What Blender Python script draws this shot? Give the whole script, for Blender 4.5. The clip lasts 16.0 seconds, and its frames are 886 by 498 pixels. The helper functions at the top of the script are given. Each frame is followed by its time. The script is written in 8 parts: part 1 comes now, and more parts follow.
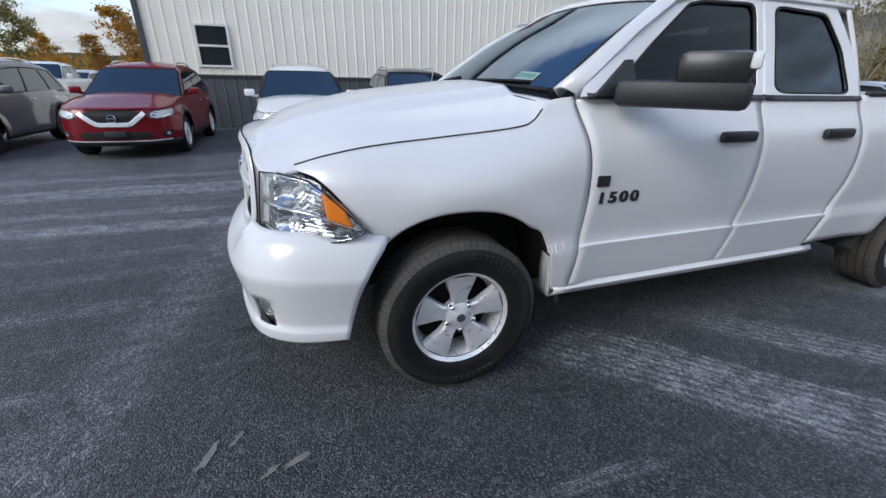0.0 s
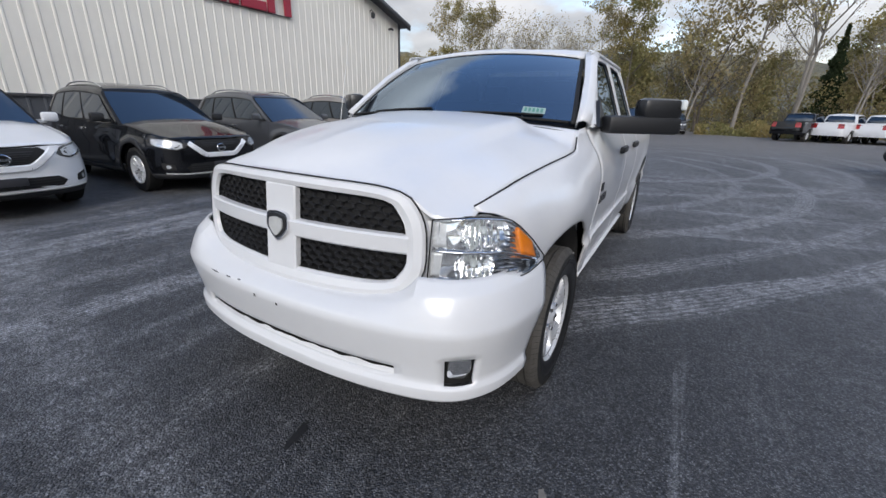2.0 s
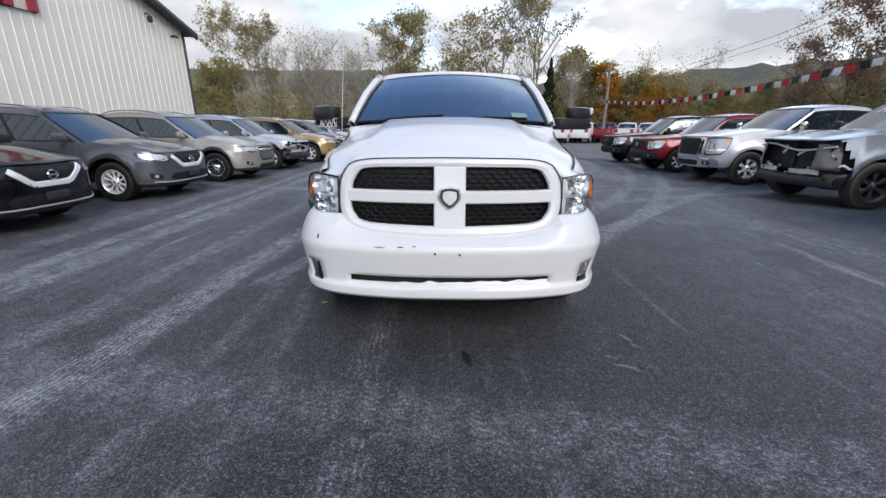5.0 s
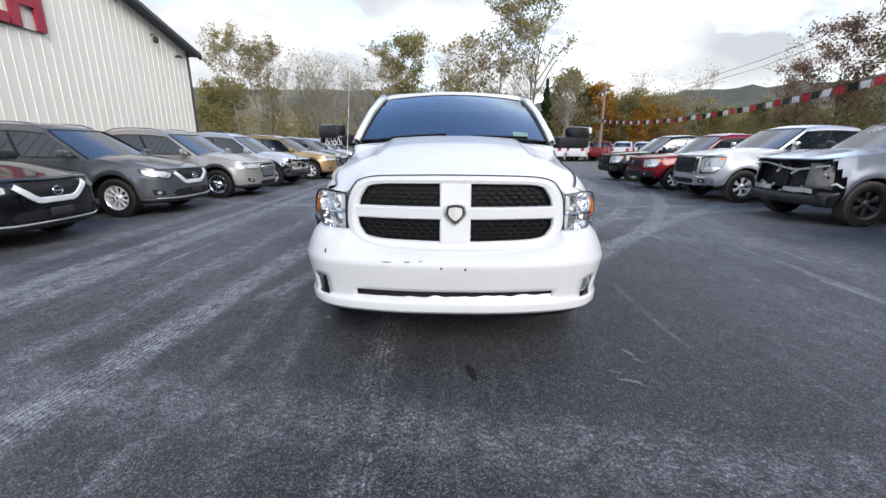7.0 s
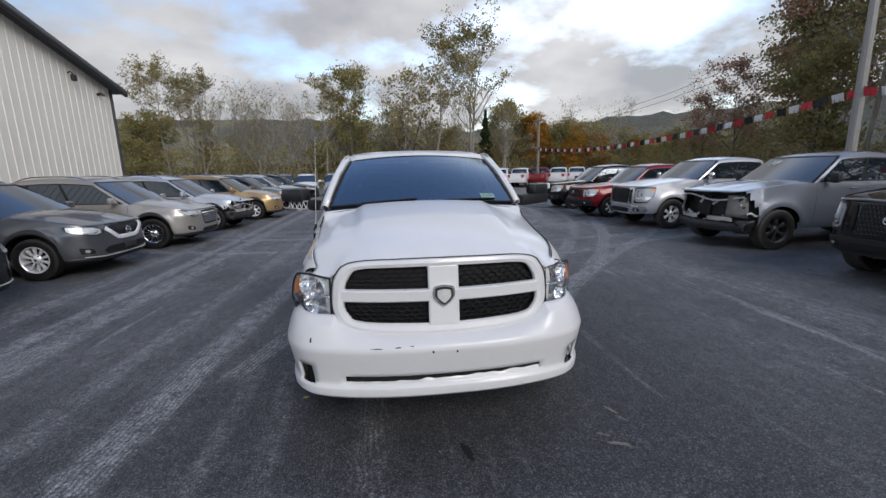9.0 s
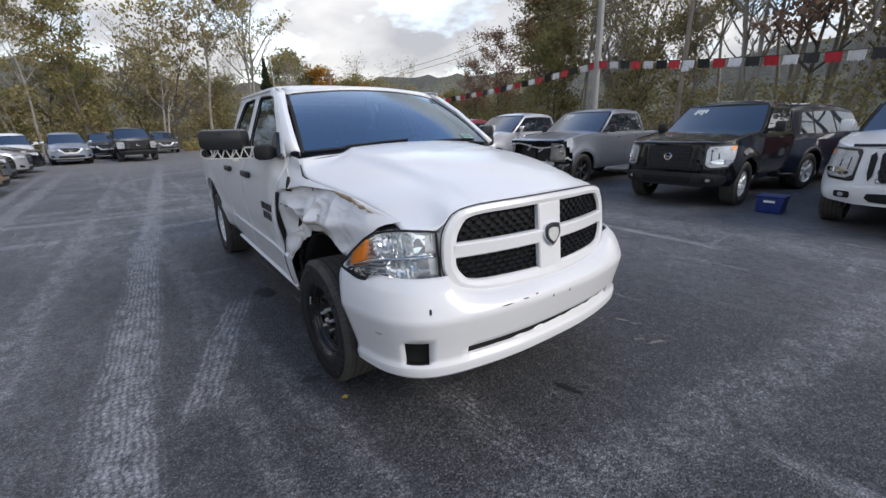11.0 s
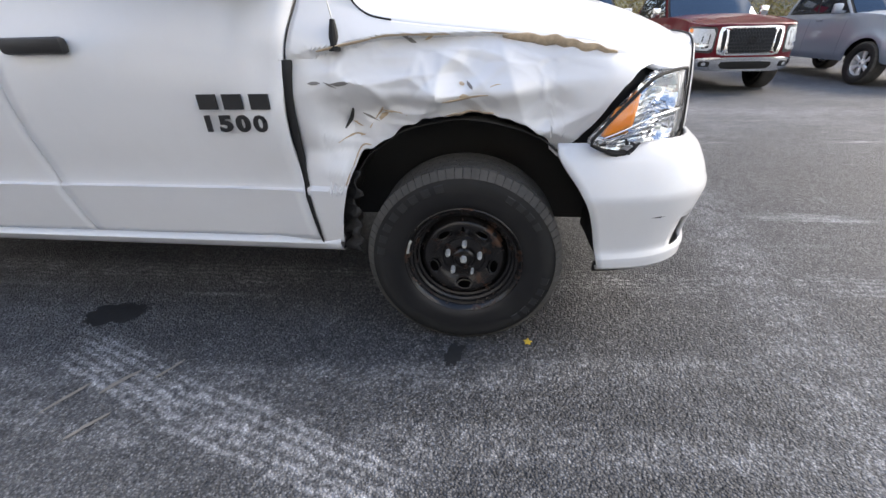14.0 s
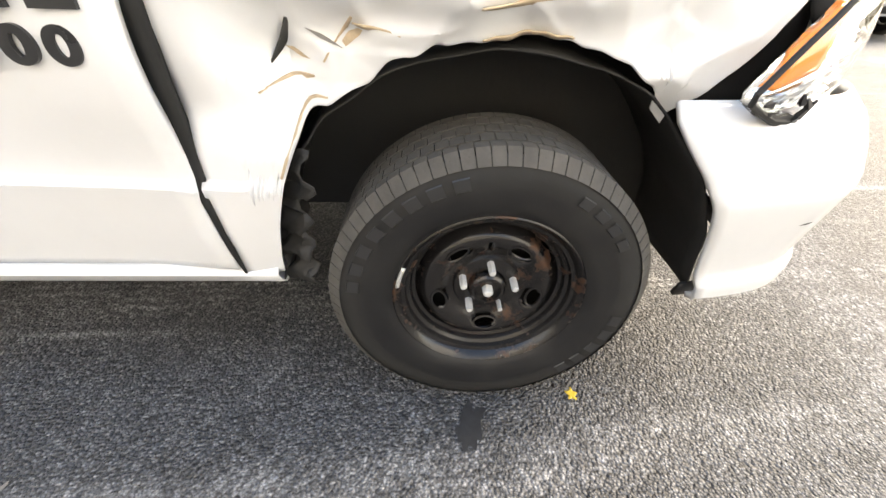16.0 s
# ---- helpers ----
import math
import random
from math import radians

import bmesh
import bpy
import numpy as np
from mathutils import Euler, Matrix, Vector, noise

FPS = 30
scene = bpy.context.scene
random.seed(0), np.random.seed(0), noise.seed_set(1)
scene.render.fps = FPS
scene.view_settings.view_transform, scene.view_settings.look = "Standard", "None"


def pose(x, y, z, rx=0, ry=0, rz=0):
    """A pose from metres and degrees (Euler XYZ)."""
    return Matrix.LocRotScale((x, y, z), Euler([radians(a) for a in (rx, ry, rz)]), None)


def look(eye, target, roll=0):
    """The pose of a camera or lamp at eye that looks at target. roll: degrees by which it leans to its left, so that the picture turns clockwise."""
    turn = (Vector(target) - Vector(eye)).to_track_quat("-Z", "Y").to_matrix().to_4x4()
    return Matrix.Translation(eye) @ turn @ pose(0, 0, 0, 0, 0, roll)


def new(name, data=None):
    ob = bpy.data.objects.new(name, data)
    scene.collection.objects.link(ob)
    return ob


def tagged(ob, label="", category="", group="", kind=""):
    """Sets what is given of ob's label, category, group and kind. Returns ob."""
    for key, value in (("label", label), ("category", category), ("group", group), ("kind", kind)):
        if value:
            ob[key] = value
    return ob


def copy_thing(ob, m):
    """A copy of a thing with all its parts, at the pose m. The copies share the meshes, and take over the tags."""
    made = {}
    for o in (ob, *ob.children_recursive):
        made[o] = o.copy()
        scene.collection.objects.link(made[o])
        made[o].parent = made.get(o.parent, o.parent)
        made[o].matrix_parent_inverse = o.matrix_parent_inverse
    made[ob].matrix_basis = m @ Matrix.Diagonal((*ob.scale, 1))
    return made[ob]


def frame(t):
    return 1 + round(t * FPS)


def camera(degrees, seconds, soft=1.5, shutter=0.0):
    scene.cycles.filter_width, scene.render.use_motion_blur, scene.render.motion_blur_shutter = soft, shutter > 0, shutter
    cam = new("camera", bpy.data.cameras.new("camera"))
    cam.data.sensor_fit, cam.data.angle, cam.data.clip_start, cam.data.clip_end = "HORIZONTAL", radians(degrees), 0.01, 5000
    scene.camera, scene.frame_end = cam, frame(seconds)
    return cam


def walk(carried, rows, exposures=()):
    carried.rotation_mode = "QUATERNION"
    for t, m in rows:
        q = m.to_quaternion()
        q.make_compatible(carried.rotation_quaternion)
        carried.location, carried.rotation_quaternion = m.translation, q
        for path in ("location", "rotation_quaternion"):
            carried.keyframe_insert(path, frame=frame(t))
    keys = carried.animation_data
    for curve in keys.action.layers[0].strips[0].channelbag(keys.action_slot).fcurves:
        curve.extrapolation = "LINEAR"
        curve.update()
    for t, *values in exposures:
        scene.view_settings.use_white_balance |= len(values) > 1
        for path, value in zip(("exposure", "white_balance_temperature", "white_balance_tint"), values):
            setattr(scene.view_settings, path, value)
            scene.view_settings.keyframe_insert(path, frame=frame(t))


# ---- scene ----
cam = camera(96.0, 16.0)
PATH = [
    (0, (2.468, -0.621, 1.419), (0.726, -0.011, 0.649), 1.0),
    (0.5, (2.337, -0.97, 1.412), (0.691, -0.127, 0.652), 0.9),
    (1, (2.086, -1.367, 1.427), (0.596, -0.259, 0.683), 1.2),
    (1.5, (1.82, -1.745, 1.484), (0.564, -0.353, 0.787), 1.8),
    (2, (1.4, -1.993, 1.447), (0.46, -0.356, 0.786), 1.7),
    (2.5, (0.987, -2.316, 1.467), (0.34, -0.531, 0.838), 0.9),
    (3, (0.584, -2.518, 1.455), (0.161, -0.66, 0.847), -0.2),
    (3.5, (0.199, -2.657, 1.458), (-0.048, -0.765, 0.86), -0.8),
    (4, (0.024, -2.934, 1.441), (-0.107, -1.031, 0.839), -0.5),
    (4.5, (0.02, -3.128, 1.388), (-0.041, -1.224, 0.779), -0.0),
    (4.7, (0.016, -3.172, 1.35), (-0.028, -1.262, 0.751), 0.1),
    (7, (-0.037, -3.242, 1.351), (-0.065, -1.306, 0.851), 0.4),
    (7.5, (-0.035, -3.239, 1.596), (-0.069, -1.282, 1.183), 0.5),
    (8, (-0.032, -3.248, 1.717), (-0.046, -1.279, 1.367), 0.5),
    (8.2, (-0.036, -3.248, 1.733), (-0.033, -1.277, 1.392), 0.5),
    (10.3, (-1.173, -2.685, 1.548), (-0.353, -0.943, 1.007), -2.5),
    (10.5, (-1.337, -2.57, 1.544), (-0.438, -0.873, 0.984), -1.9),
    (11, (-1.718, -2.268, 1.534), (-0.577, -0.733, 0.95), -1.3),
    (11.5, (-2.057, -1.861, 1.546), (-0.706, -0.523, 0.925), -1.4),
    (12, (-2.36, -1.464, 1.529), (-0.831, -0.359, 0.864), -1.9),
    (12.5, (-2.483, -0.996, 1.482), (-0.829, -0.137, 0.757), -2.7),
    (13, (-2.545, -0.601, 1.442), (-0.816, 0.005, 0.64), -2.9),
    (13.5, (-2.469, -0.302, 1.331), (-0.708, 0.069, 0.458), -2.3),
    (14, (-2.353, -0.086, 1.216), (-0.614, 0.123, 0.249), -1.4),
    (14.5, (-2.143, 0.095, 1.063), (-0.474, 0.112, -0.039), 0.7),
    (15, (-1.816, 0.137, 0.883), (-0.241, 0.089, -0.348), 2.1),
    (15.5, (-1.713, 0.129, 0.884), (-0.093, 0.089, -0.288), 2.9),
    (16, (-1.696, 0.154, 1.067), (-0.084, 0.073, -0.115), 2.0),
]
EXPOSURES = [(0, 1.33, 6330, 11), (1.5, 1.3, 6620, 12), (3.5, 1.2, 6620, 13), (4.7, 1.36, 6620, 13), (7.0, 1.68, 6710, 12), (7.5, 1.32, 6710, 13), (8.0, 0.95, 6710, 13), (8.2, 0.95, 6710, 13), (10.5, 1.27, 6760, 13), (12.5, 1.78, 6960, 14), (13.5, 2.13, 7050, 14), (14.5, 2.65, 7850, 13), (15.2, 3.35, 8600, 12), (16.0, 3.6, 9400, 12)]
walk(cam, [(t, look(eye, target, roll)) for t, eye, target, roll in PATH], EXPOSURES)

# ---- light and sky ----
SUN_ELEV, SUN_AZ = 34.0, 157.0
world = bpy.data.worlds.new("sky_world")
scene.world = world
world.use_nodes = True
wn, wl = world.node_tree.nodes, world.node_tree.links
for n in list(wn):
    wn.remove(n)
w_out = wn.new("ShaderNodeOutputWorld")
w_bg = wn.new("ShaderNodeBackground")
w_sky = wn.new("ShaderNodeTexSky")
w_sky.sky_type, w_sky.sun_disc = "NISHITA", False
w_sky.sun_elevation, w_sky.sun_rotation = radians(SUN_ELEV), radians(180 - SUN_AZ)
w_sky.air_density, w_sky.dust_density = 1.2, 0.6
w_tc = wn.new("ShaderNodeTexCoord")
w_sep = wn.new("ShaderNodeSeparateXYZ")
wl.new(w_tc.outputs["Generated"], w_sep.inputs[0])


def wmath(op, a, b=None, clamp=False):
    n = wn.new("ShaderNodeMath")
    n.operation, n.use_clamp = op, clamp
    for i, v in enumerate((a, b)):
        if v is None:
            continue
        if isinstance(v, (int, float)):
            n.inputs[i].default_value = v
        else:
            wl.new(v, n.inputs[i])
    return n.outputs[0]


# clouds on a flat layer overhead: direction divided by its height
w_up = wmath("ADD", wmath("MAXIMUM", w_sep.outputs["Z"], 0.0), 0.30)
w_comb = wn.new("ShaderNodeCombineXYZ")
wl.new(wmath("DIVIDE", w_sep.outputs["X"], w_up), w_comb.inputs[0])
wl.new(wmath("DIVIDE", w_sep.outputs["Y"], w_up), w_comb.inputs[1])
w_noise = wn.new("ShaderNodeTexNoise")
w_noise.inputs["Scale"].default_value = 1.25
w_noise.inputs["Detail"].default_value = 7
w_noise.inputs["Roughness"].default_value = 0.55
wl.new(w_comb.outputs[0], w_noise.inputs["Vector"])
w_ramp = wn.new("ShaderNodeValToRGB")
w_ramp.color_ramp.elements[0].position = 0.37
w_ramp.color_ramp.elements[1].position = 0.49
# the cover thins out overhead
w_thin = wmath("MULTIPLY", wmath("MULTIPLY", wmath("SUBTRACT", w_sep.outputs["Z"], 0.56), 3.2, True), 0.3)
wl.new(wmath("SUBTRACT", w_noise.outputs["Fac"], w_thin), w_ramp.inputs["Fac"])
w_noise2 = wn.new("ShaderNodeTexNoise")
w_noise2.inputs["Scale"].default_value = 2.1
w_noise2.inputs["Detail"].default_value = 5
w_noise2.inputs["Roughness"].default_value = 0.48
wl.new(w_comb.outputs[0], w_noise2.inputs["Vector"])
w_shade = wn.new("ShaderNodeValToRGB")
w_shade.color_ramp.elements[0].position, w_shade.color_ramp.elements[0].color = 0.32, (2.0, 2.1, 2.25, 1)
w_shade.color_ramp.elements[1].position, w_shade.color_ramp.elements[1].color = 0.66, (4.0, 4.05, 4.1, 1)
wl.new(w_noise2.outputs["Fac"], w_shade.inputs["Fac"])
# an overcast sky is brighter overhead than near the horizon, and brightest round the sun
w_dot = wn.new("ShaderNodeVectorMath")
w_dot.operation = "DOT_PRODUCT"
wl.new(w_tc.outputs["Generated"], w_dot.inputs[0])
w_dot.inputs[1].default_value = (math.sin(radians(SUN_AZ)) * math.cos(radians(SUN_ELEV)), math.cos(radians(SUN_AZ)) * math.cos(radians(SUN_ELEV)), math.sin(radians(SUN_ELEV)))
w_glow = wmath("MULTIPLY", wmath("POWER", wmath("MAXIMUM", w_dot.outputs["Value"], 0.0), 1.5), 0.8)
w_lift = wn.new("ShaderNodeVectorMath")
w_lift.operation = "SCALE"
wl.new(w_shade.outputs[0], w_lift.inputs[0])
wl.new(wmath("ADD", w_glow, wmath("ADD", wmath("MULTIPLY", wmath("MAXIMUM", wmath("SUBTRACT", w_sep.outputs["Z"], 0.5), 0.0), 2.4), 0.60)), w_lift.inputs["Scale"])
w_mix = wn.new("ShaderNodeMix")
w_mix.data_type = "RGBA"
wl.new(wmath("MULTIPLY", w_ramp.outputs["Color"], 0.94), w_mix.inputs["Factor"])
# the gaps between the clouds are a deep clear blue
w_clear = wn.new("ShaderNodeVectorMath")
w_clear.operation = "MULTIPLY"
w_clear.inputs[1].default_value = (0.47, 0.54, 0.62)
wl.new(w_sky.outputs[0], w_clear.inputs[0])
wl.new(w_clear.outputs[0], w_mix.inputs["A"])
wl.new(w_lift.outputs[0], w_mix.inputs["B"])
wl.new(w_mix.outputs["Result"], w_bg.inputs["Color"])
w_bg.inputs["Strength"].default_value = 0.15
wl.new(w_bg.outputs[0], w_out.inputs["Surface"])

sun = new("sun", bpy.data.lights.new("sun", "SUN"))
sun.data.energy, sun.data.angle, sun.data.color = 0.8, radians(28), (1.0, 0.97, 0.93)
az, el = radians(SUN_AZ), radians(SUN_ELEV)
sun.matrix_world = look((math.sin(az) * math.cos(el) * 50, math.cos(az) * math.cos(el) * 50, math.sin(el) * 50), (0, 0, 0))


# ---- materials ----
class Nodes:
    """A short way to write node materials."""

    def __init__(self, name):
        self.m = bpy.data.materials.new(name)
        self.m.use_nodes = True
        self.n, self.l = self.m.node_tree.nodes, self.m.node_tree.links
        self.b = self.n["Principled BSDF"]
        self.tc = self.n.new("ShaderNodeTexCoord").outputs["Object"]

    def put(self, socket, v):
        if isinstance(v, (int, float)):
            socket.default_value = v
        elif isinstance(v, tuple):
            socket.default_value = (*v, 1) if len(v) == 3 else v
        else:
            self.l.new(v, socket)

    def set(self, **kw):
        for k, v in kw.items():
            self.put(self.b.inputs[k.replace("_", " ")], v)
        return self

    def math(self, op, a, b=0.0, c=None, clamp=False):
        n = self.n.new("ShaderNodeMath")
        n.operation, n.use_clamp = op, clamp
        self.put(n.inputs[0], a)
        self.put(n.inputs[1], b)
        if c is not None:
            self.put(n.inputs[2], c)
        return n.outputs[0]

    def noise(self, scale, detail=4, rough=0.55, vec=None, stretch=None):
        n = self.n.new("ShaderNodeTexNoise")
        n.inputs["Scale"].default_value, n.inputs["Detail"].default_value, n.inputs["Roughness"].default_value = scale, detail, rough
        v = vec or self.tc
        if stretch:
            mp = self.n.new("ShaderNodeMapping")
            mp.inputs["Scale"].default_value = stretch[:3]
            if len(stretch) > 3:
                mp.inputs["Rotation"].default_value = (0, 0, radians(stretch[3]))
            self.l.new(v, mp.inputs["Vector"])
            v = mp.outputs[0]
        self.l.new(v, n.inputs["Vector"])
        return n.outputs["Fac"]

    def voro(self, scale, out="Distance", feature="F1"):
        n = self.n.new("ShaderNodeTexVoronoi")
        n.feature = feature
        n.inputs["Scale"].default_value = scale
        self.l.new(self.tc, n.inputs["Vector"])
        return n.outputs[out]

    def ramp(self, fac, *stops):
        n = self.n.new("ShaderNodeValToRGB")
        e = n.color_ramp.elements
        while len(e) < len(stops):
            e.new(0.5)
        for s, (p, c) in zip(e, stops):
            s.position = p
            s.color = (c, c, c, 1) if isinstance(c, (int, float)) else (*c, 1)
        self.put(n.inputs["Fac"], fac)
        return n.outputs["Color"]

    def mix(self, fac, a, b, mode="MIX"):
        n = self.n.new("ShaderNodeMix")
        n.data_type, n.blend_type = "RGBA", mode
        self.put(n.inputs["Factor"], fac)
        self.put(n.inputs["A"], a)
        self.put(n.inputs["B"], b)
        return n.outputs["Result"]

    def bump(self, h, strength=0.3, dist=0.01):
        n = self.n.new("ShaderNodeBump")
        n.inputs["Strength"].default_value, n.inputs["Distance"].default_value = strength, dist
        self.l.new(h, n.inputs["Height"])
        self.l.new(n.outputs[0], self.b.inputs["Normal"])
        return self

    def rand(self):
        return self.n.new("ShaderNodeObjectInfo").outputs["Random"]


def paint(name, col, flake=0.0, coat=1.0, rough=0.35, dirt=0.05, spec=0.5):
    s = Nodes(name)
    g = s.noise(2.3, 5)
    d = s.ramp(s.noise(9, 6, 0.7), (0.45, 0.0), (0.75, 1.0))
    c = s.mix(s.math("MULTIPLY", d, dirt), col, tuple(0.5 * a + 0.06 for a in col))
    s.set(Base_Color=c, Roughness=s.math("MULTIPLY_ADD", g, 0.12, rough - 0.06), Metallic=flake, Specular_IOR_Level=spec,
          Coat_Weight=coat, Coat_Roughness=s.math("MULTIPLY_ADD", g, 0.05, 0.01))
    return s.m


def plain(name, col, rough=0.5, metal=0.0, vary=0.2, scale=14, bump=0.0):
    s = Nodes(name)
    f = s.noise(scale, 6, 0.6)
    s.set(Base_Color=s.mix(f, tuple(a * (1 - vary) for a in col), tuple(min(1, a * (1 + vary)) for a in col)),
          Roughness=s.math("MULTIPLY_ADD", f, 0.2, rough - 0.1, clamp=True), Metallic=metal)
    if bump:
        s.bump(s.noise(scale * 8, 3), bump, 0.003)
    return s.m


def glass(name, tint, rough=0.015, ior=1.6, film=0.0, shine=(1, 1, 1)):
    s = Nodes(name)
    out = [n for n in s.n if n.type == "OUTPUT_MATERIAL"][0]
    tr, gl, mx, lw = (s.n.new("ShaderNode" + k) for k in ("BsdfTransparent", "BsdfGlossy", "MixShader", "LayerWeight"))
    tr.inputs["Color"].default_value = (*tint, 1)
    gl.inputs["Roughness"].default_value = rough
    lw.inputs["Blend"].default_value = 0.5
    f0 = ((ior - 1) / (ior + 1)) ** 2
    s.l.new(s.math("MULTIPLY_ADD", s.math("POWER", lw.outputs["Facing"], 5.0), (1.0 - f0) * (1 - film), f0 + film, clamp=True), mx.inputs[0])
    gl.inputs["Color"].default_value = (*shine, 1)
    s.l.new(tr.outputs[0], mx.inputs[1])
    s.l.new(gl.outputs[0], mx.inputs[2])
    s.l.new(mx.outputs[0], out.inputs["Surface"])
    return s.m


WHITE = paint("white_paint", (0.705, 0.71, 0.715), coat=0.55, rough=0.34, dirt=0.06)
BLACK_PLASTIC = plain("black_plastic", (0.016, 0.0165, 0.018), 0.5, bump=0.15)
LINER = plain("dusty_liner", (0.020, 0.0195, 0.019), 0.7, 0, 0.6, 7, 0.3)
GLOSS_BLACK = plain("satin_black", (0.020, 0.0205, 0.022), 0.3)
MESH_BLACK = plain("glossy_mesh", (0.032, 0.033, 0.036), 0.18)
SOFT_BLACK = plain("matt_black", (0.007, 0.007, 0.007), 0.75)
CHROME = plain("chrome", (0.75, 0.76, 0.78), 0.12, 1.0, 0.06)
ALLOY = plain("silver_alloy", (0.78, 0.79, 0.8), 0.3, 0.45, 0.08, 30)
SHIELD = glass("windshield_glass", (0.16, 0.23, 0.34), ior=1.7, film=0.22, shine=(0.66, 0.80, 0.92))
TINT = glass("tinted_glass", (0.035, 0.042, 0.055), ior=1.5, shine=(0.7, 0.85, 1.0))
CLEAR = glass("clear_lens", (0.93, 0.94, 0.95))
AMBER = Nodes("amber_lens").set(Base_Color=(1.0, 0.27, 0.015), Roughness=0.3, Coat_Weight=0.5).m
REFLECTOR = plain("lamp_reflector", (0.88, 0.89, 0.9), 0.22, 0.15, 0.1, 20)
FACETS = Nodes("faceted_reflector")
FACETS.set(Base_Color=(0.88, 0.89, 0.90), Roughness=0.1, Metallic=0.92).bump(FACETS.voro(22), 0.32, 0.02)
FACETS = FACETS.m
BEZEL = plain("lamp_bezel_grey", (0.74, 0.75, 0.74), 0.28, 0.15, 0.1, 8)
RED_LENS = Nodes("red_lens").set(Base_Color=(0.4, 0.01, 0.01), Roughness=0.1, Coat_Weight=1.0).m
TRIM_GREY = plain("dark_cloth", (0.05, 0.052, 0.058), 0.85)
PRIMER = plain("torn_primer", (0.50, 0.39, 0.27), 0.8, 0, 0.4, 60, 0.3)
SILVER_PLASTIC = plain("bare_cast_metal", (0.62, 0.62, 0.6), 0.45, 0.35, 0.2, 40)
PAPER = plain("paper", (0.7, 0.74, 0.72), 0.7)
STICKER = plain("pale_sticker", (0.30, 0.40, 0.38), 0.6)
GREEN_INK = plain("green_ink", (0.08, 0.25, 0.2), 0.7)


def rubber_material():
    s = Nodes("tyre_rubber")
    d = s.ramp(s.noise(7, 6, 0.65), (0.35, 0.0), (0.7, 1.0))
    f = s.noise(60, 3)
    sep = s.n.new("ShaderNodeSeparateXYZ")
    s.l.new(s.tc, sep.inputs[0])
    r = s.math("SQRT", s.math("ADD", s.math("MULTIPLY", sep.outputs[1], sep.outputs[1]), s.math("MULTIPLY", sep.outputs[2], sep.outputs[2])))
    # dust clings to the outer half of the sidewall
    dusty = s.math("MULTIPLY", s.math("SUBTRACT", s.math("MULTIPLY_ADD", f, 0.012, r), 0.312), 90.0, clamp=True)
    clean = s.mix(d, (0.007, 0.007, 0.008), (0.018, 0.0175, 0.017))
    s.set(Base_Color=s.mix(dusty, clean, s.mix(d, (0.009, 0.0088, 0.0085), (0.022, 0.0215, 0.0205))), Roughness=s.math("MULTIPLY_ADD", dusty, 0.3, s.math("MULTIPLY_ADD", d, 0.15, 0.38)), Specular_IOR_Level=0.4)
    s.bump(f, 0.15, 0.002)
    return s.m


def tread_material():
    s = Nodes("dusty_tread")
    d = s.noise(16, 6, 0.7)
    s.set(Base_Color=s.mix(d, (0.026, 0.024, 0.022), (0.11, 0.102, 0.09)), Roughness=0.85).bump(s.noise(90, 3), 0.3, 0.002)
    return s.m


def rust_steel_material():
    s = Nodes("black_steel_rusting")
    r = s.ramp(s.noise(11, 8, 0.7), (0.56, 0.0), (0.68, 1.0))
    s.set(Base_Color=s.mix(r, (0.014, 0.013, 0.013), (0.10, 0.042, 0.02)), Roughness=s.math("MULTIPLY_ADD", r, 0.45, 0.24), Metallic=0.2)
    s.bump(s.noise(70, 4), 0.15, 0.002)
    return s.m


RAISED = plain("raised_rubber", (0.020, 0.020, 0.021), 0.42)
RUBBER, TREAD, RUST = rubber_material(), tread_material(), rust_steel_material()


# ---- mesh helpers ----
def curve(*pts):
    """A smooth curve through the points (a, b): b as a function of a."""
    xs, ys = np.array([p[0] for p in pts], float), np.array([p[1] for p in pts], float)
    d = np.diff(ys) / np.diff(xs)
    m = np.zeros(len(xs))
    m[0], m[-1] = d[0], d[-1]
    for i in range(1, len(xs) - 1):
        m[i] = 0 if d[i - 1] * d[i] <= 0 else 2 * d[i - 1] * d[i] / (d[i - 1] + d[i])

    def f(x):
        x = min(max(x, xs[0]), xs[-1])
        i = int(min(max(np.searchsorted(xs, x) - 1, 0), len(xs) - 2))
        h = xs[i + 1] - xs[i]
        t = (x - xs[i]) / h
        return float((2 * t**3 - 3 * t**2 + 1) * ys[i] + (t**3 - 2 * t**2 + t) * h * m[i] + (3 * t**2 - 2 * t**3) * ys[i + 1] + (t**3 - t**2) * h * m[i + 1])

    return f


def part(name, bm, material, parent=None, label="", angle=35, solid=0.0, bevel=0.0, recalc=True, face=None):
    if recalc:
        bmesh.ops.recalc_face_normals(bm, faces=bm.faces)
    if face and sum((f.normal * f.calc_area()).dot(Vector(face)) for f in bm.faces) < 0:
        bmesh.ops.reverse_faces(bm, faces=bm.faces[:])
    me = bpy.data.meshes.new(name)
    for f in bm.faces:
        f.smooth = True
    bm.to_mesh(me)
    bm.free()
    me.set_sharp_from_angle(angle=radians(angle))
    me.materials.append(material)
    ob = new(name, me)
    if parent:
        ob.parent = parent
    if label:
        tagged(ob, label)
    if solid:
        md = ob.modifiers.new("thick", "SOLIDIFY")
        md.thickness, md.offset = abs(solid), (-1 if solid > 0 else 1)
    if bevel:
        md = ob.modifiers.new("edge", "BEVEL")
        md.width, md.segments, md.limit_method = bevel, 2, "ANGLE"
    return ob


